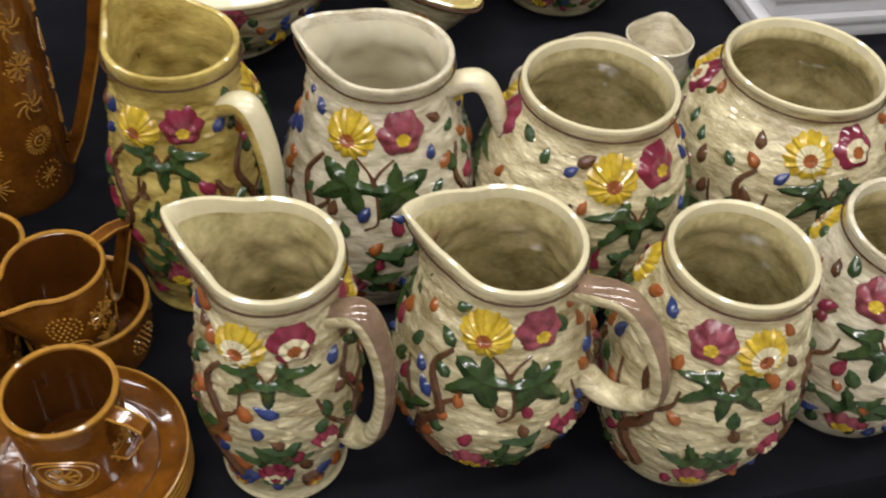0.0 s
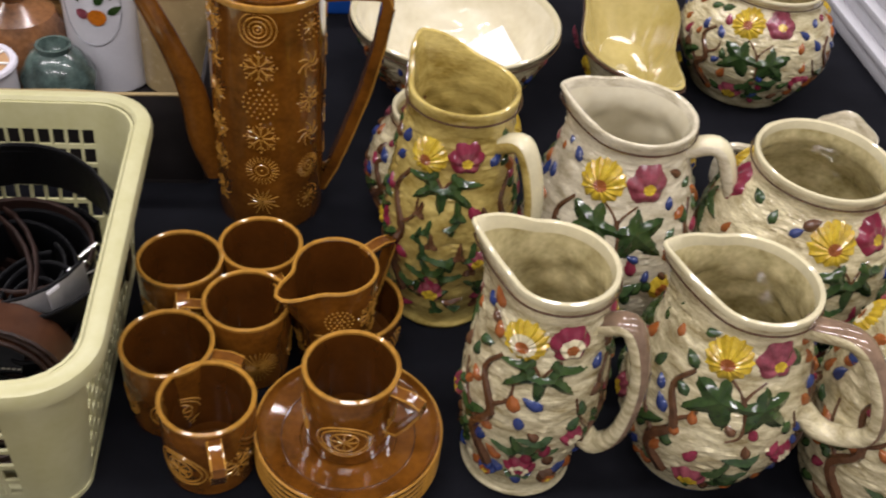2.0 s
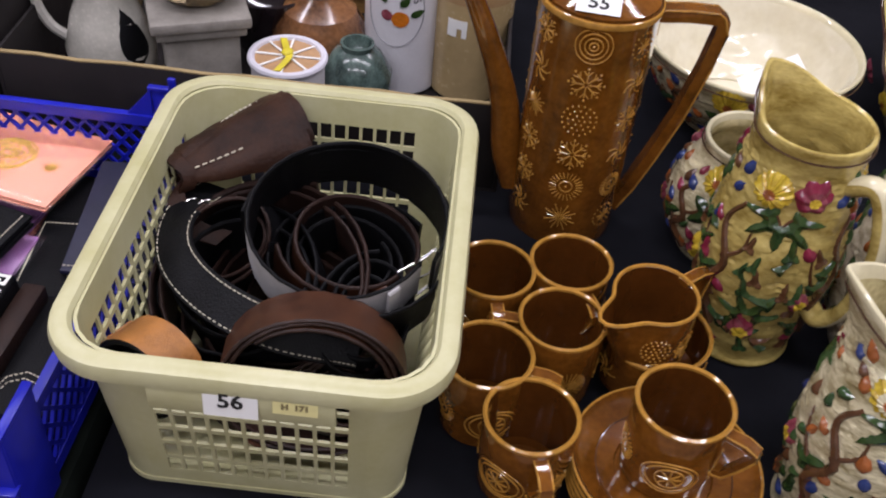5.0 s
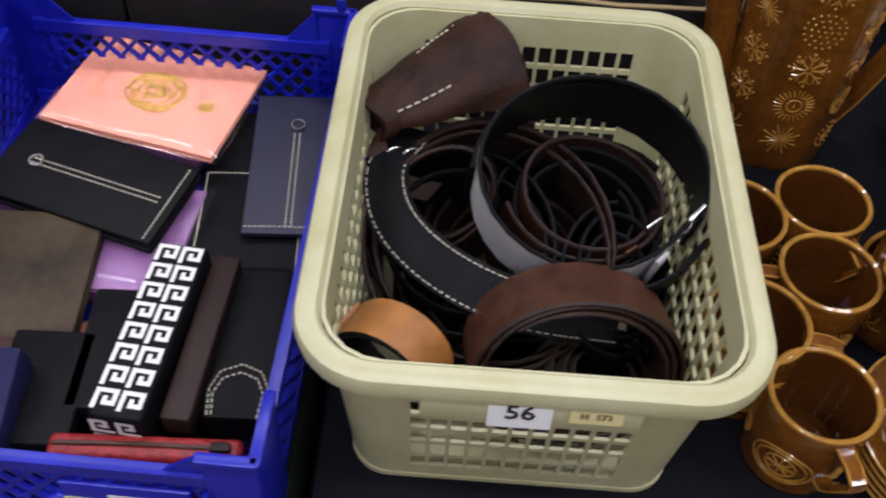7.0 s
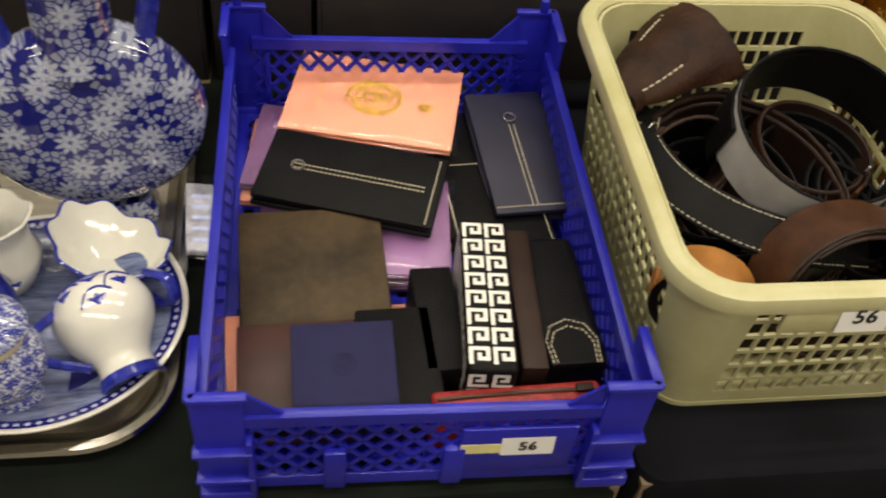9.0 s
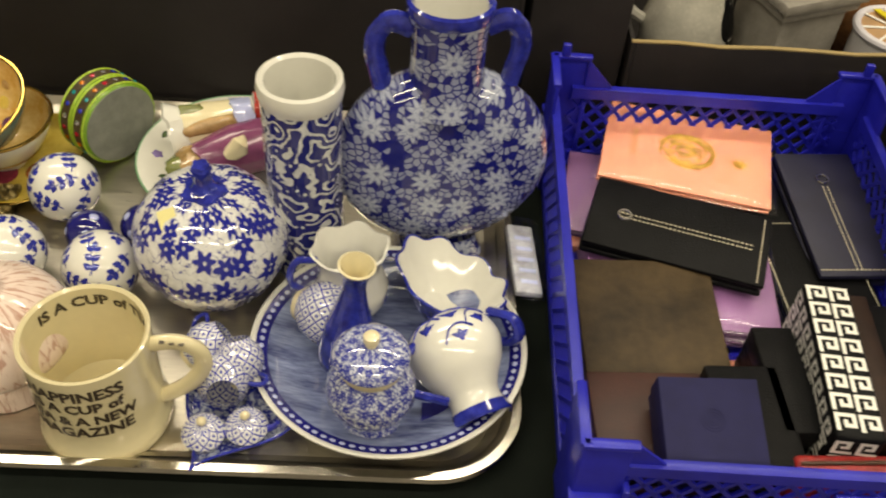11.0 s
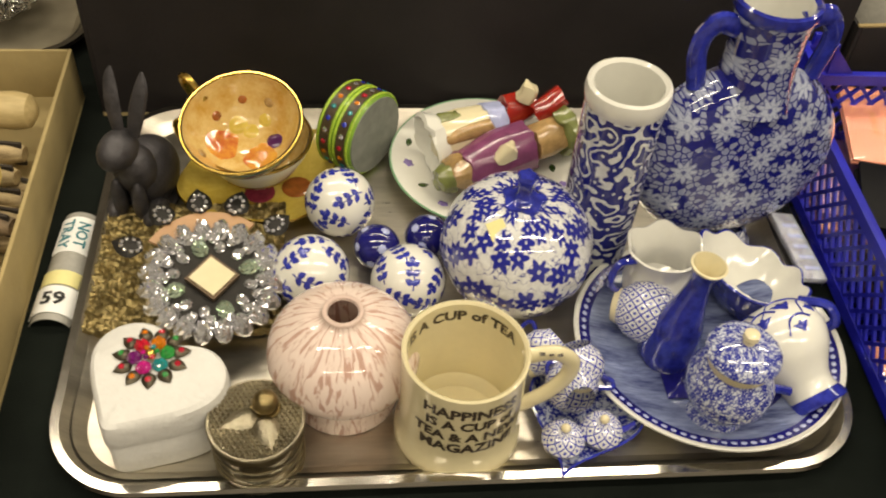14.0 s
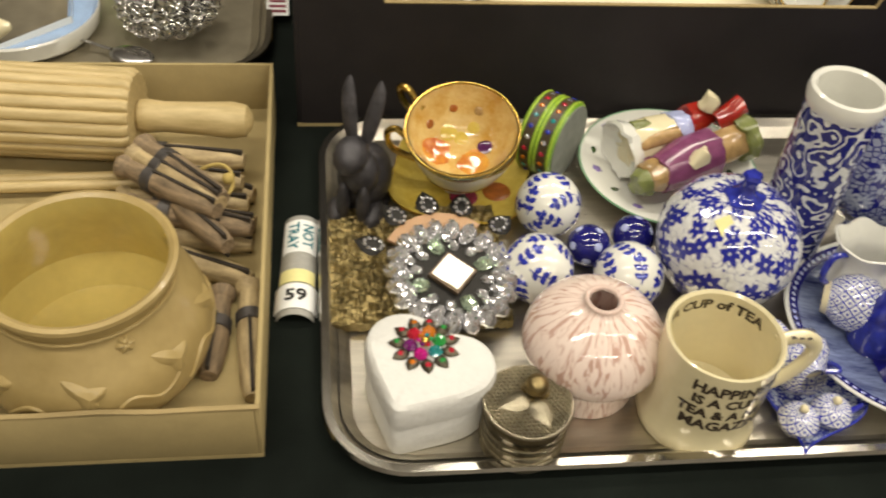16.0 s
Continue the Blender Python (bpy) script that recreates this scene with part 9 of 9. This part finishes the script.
def rolling_pin():
    t = thing("ridged_rolling_pin", "ridged pale wooden rolling pin lying in the tray", "rolling pin", -1.664, 0.680, 0.0045 + 0.044, -5, ry=90)
    part("barrel", lathe([(0, -0.10), (0.038, -0.10), (0.0415, -0.097), (0.0415, 0.097), (0.038, 0.102), (0.0, 0.102)], 220, lambda th, r, z, i: (r * (1 - 0.075 * (1 - abs(math.sin(11 * th))) ** 2.2), z)), WOODP, t)
    for s in (-1, 1):
        part("handle", lathe([(0.010, s * 0.100), (0.0145, s * 0.104), (0.0150, s * 0.112), (0.0135, s * 0.125), (0.0150, s * 0.16), (0.0165, s * 0.185), (0.014, s * 0.197), (0.006, s * 0.202), (0, s * 0.2025)], 32), WOODP, t, "turned handle")


rolling_pin()


def peg(x, y, z, rz, rx, label, L=0.105, dark=False):
    t = thing("clothes_peg", label, "clothes peg", x, y, z, rz, "dolly clothes pegs", rx=rx)
    t.scale = (1.2, 1.2, 1.06)
    m = WOODG if dark else AGEDW
    bm = lathe([(0, 0.0), (0.0075, 0.0), (0.0092, 0.003), (0.0085, 0.008), (0.0066, 0.011), (0.0072, 0.02), (0.0092, 0.05), (0.0078, L * 0.9), (0.0055, L), (0, L)], 16)
    part("body", bm, m, t)
    # no cut in the wood: a near-black strip paints the slot's shade
    part("slot", block(0.0022, 0.0196, L * 0.62, 0, 0, L * 0.68), mat("slot_shade", (0.03, 0.022, 0.015), 0.9, vary=0.2), t, "dark strip painted for the shade in the sawn slot", smooth=False)
    part("tin_band", lathe([(0.0082, 0.030), (0.0096, 0.031), (0.0096, 0.040), (0.0082, 0.041)], 16, closed_bottom=False), mat("dull_tin", (0.10, 0.09, 0.085), 0.5, 0.7, vary=0.3), t, "dull tin band")


rnd = random.Random(21)
for k, (px, py, pz, rz, rx) in enumerate(((-1.570, 0.645, 0.030, 82, 90), (-1.568, 0.628, 0.026, 76, 88), (-1.560, 0.612, 0.042, 50, 84), (-1.552, 0.622, 0.046, 46, 84), (-1.545, 0.630, 0.050, 42, 85), (-1.566, 0.600, 0.016, 84, 90), (-1.558, 0.590, 0.014, 78, 90), (-1.555, 0.575, 0.030, 72, 88), (-1.560, 0.562, 0.014, 80, 90), (-1.535, 0.600, 0.034, 38, 86), (-1.552, 0.548, 0.013, 66, 90), (-1.556, 0.640, 0.014, 70, 90))):
    peg(px - 0.010, py, pz, rz, rx, "weathered wooden dolly peg in a tied bundle", dark=k % 5 in (2, 4))
peg(-1.462, 0.500, 0.012, 4, 91, "plain wooden dolly peg lying in the cardboard tray")
peg(-1.482, 0.495, 0.011, -4, 91, "darkened wooden dolly peg lying in the cardboard tray", 0.08, True)
t = thing("string_tie", "yellowed string tied round the peg bundle", "string", -1.500, 0.585, 0.046, 0)
part("loop", tube([(0.024 * math.cos(a), 0.018 * math.sin(a), 0.006 * math.sin(2 * a)) for a in [2 * math.pi * k / 24 for k in range(24)]], 0.0016, 6, close=True), mat("yellow_string", (0.45, 0.33, 0.10), 0.8, vary=0.2), t)
part("knot", ball(0.005, None, (0.02, 0.0, 0.003), 10, 8), mat("yellow_string_knot", (0.45, 0.33, 0.10), 0.8, vary=0.2), t)
for k in range(2):
    o = thing("wooden_dowel", "thin pale wooden dowel under the rolling pin", "dowel", -1.67, 0.628 - 0.012 * k, 0.012 + 0.002 * k, 2, ry=90)
    part("rod", lathe([(0, -0.11), (0.005, -0.11), (0.005, 0.11), (0, 0.11)], 14), WOODP, o)

steel_tray("dull_tray", "dull tarnished metal tray behind the cardboard tray", -1.715, 0.985, 0.262, 0.200, 0, mat("tarnished_tray", (0.34, 0.30, 0.22), 0.42, 0.85, vary=0.25, scale=10))


def chain_ball():
    t = thing("ring_scourer", "bundle of linked steel rings on the metal tray", "chain bundle", -1.560, 0.880, 0.004, 0, kind="stuff")
    bm = bmesh.new()
    rnd2 = random.Random(4)
    for k in range(190):
        d = Vector((rnd2.gauss(0, 1), rnd2.gauss(0, 1), rnd2.gauss(0, 1))).normalized()
        p = Vector((d.x * 0.050, d.y * 0.042, 0.030 + d.z * 0.024)) * rnd2.uniform(0.8, 1.05)
        q = Vector((rnd2.gauss(0, 1), rnd2.gauss(0, 1), rnd2.gauss(0, 1))).normalized().to_track_quat("Z", "Y")
        tube([p + q @ Vector((0.0085 * math.cos(a), 0.0085 * math.sin(a), 0)) for a in [2 * math.pi * j / 12 for j in range(12)]], 0.0010, 5, bm=bm, close=True)
    part("rings", bm, STEEL, t)


chain_ball()


def moon_dish():
    PB = mat("pale_blue_glaze", (0.30, 0.42, 0.62), 0.2, coat=0.4, vary=0.15, scale=40)
    t = thing("crescent_dish", "pale blue crescent-shaped pottery dish with white edge", "dish", -1.715, 0.885, 0.004, -20)
    def ring(q, z):
        out = []
        for k in range(64):
            a = 2 * math.pi * k / 64
            r = 0.085
            x, y = r * math.cos(a), r * math.sin(a)
            if x < 0.02:
                x = 0.02 + (0.045 - abs(y) * 0.55) * (1 if abs(y) < 0.083 else 0)
            out.append((0.055 + (x - 0.055) * q, y * q, z))
        return out
    part("dish", loft([ring(q, z) for q, z in ((0.8, 0.0), (0.95, 0.006), (1.0, 0.022), (0.97, 0.024))], close_first=True), WHITEC, t)
    part("blue_face", loft([ring(q, z) for q, z in ((0.97, 0.0241), (0.80, 0.018), (0.4, 0.016))], close_last=True), PB, t, "pale blue face")
    u = thing("vegetable_ornament", "cream elongated pottery ornament on the metal tray", "ornament", -1.785, 0.835, 0.022, 10, ry=88)
    part("body", lathe([(0, -0.07), (0.012, -0.068), (0.022, -0.03), (0.024, 0.02), (0.016, 0.055), (0.004, 0.075), (0, 0.076)], 32), IVORY, u)
    v = thing("bird_ornament", "small white ornament with red and green paint", "ornament", -1.680, 0.965, 0.004, 0)
    part("body", lathe([(0, 0), (0.016, 0), (0.021, 0.02), (0.016, 0.045), (0.008, 0.056), (0, 0.058)], 28), WHITEC, v)
    part("red_comb", ball(0.007, None, (0.006, -0.018, 0.032), 12, 8, (0.8, 0.6, 1.5)), REDG, v, "red painted comb")
    w = thing("green_ornament", "small lime green ornament on the metal tray", "ornament", -1.630, 0.975, 0.004, 0)
    part("body", lathe([(0, 0), (0.018, 0), (0.020, 0.02), (0.012, 0.04), (0, 0.045)], 28), mat("lime_glaze", (0.20, 0.42, 0.03), 0.2, coat=0.4, vary=0.2), w)
    s = thing("tea_spoon", "bright steel spoon lying on the metal tray", "spoon", -1.618, 0.832, 0.006, -22)
    part("bowl", ball(0.016, None, (0.028, 0, 0.003), 20, 10, (1.5, 1, 0.22)), STEEL, s)
    part("stem", tube([(0.005, 0, 0.004), (-0.03, 0, 0.007), (-0.07, 0, 0.005)], 0.0024, 8, 0.6), STEEL, s)
    tag = thing("red_ticket", "small white ticket with red print", "ticket", -1.447, 0.905, 0.020, 0, rx=30)
    part("slip", block(0.024, 0.030, 0.0006, 0, 0, 0), PAPER, tag, smooth=False)
    for k in range(4):
        part("printed_bar", block(0.018, 0.003, 0.0004, 0, -0.010 + 0.006 * k, 0.0006), G_PINK, tag, smooth=False)


moon_dish()
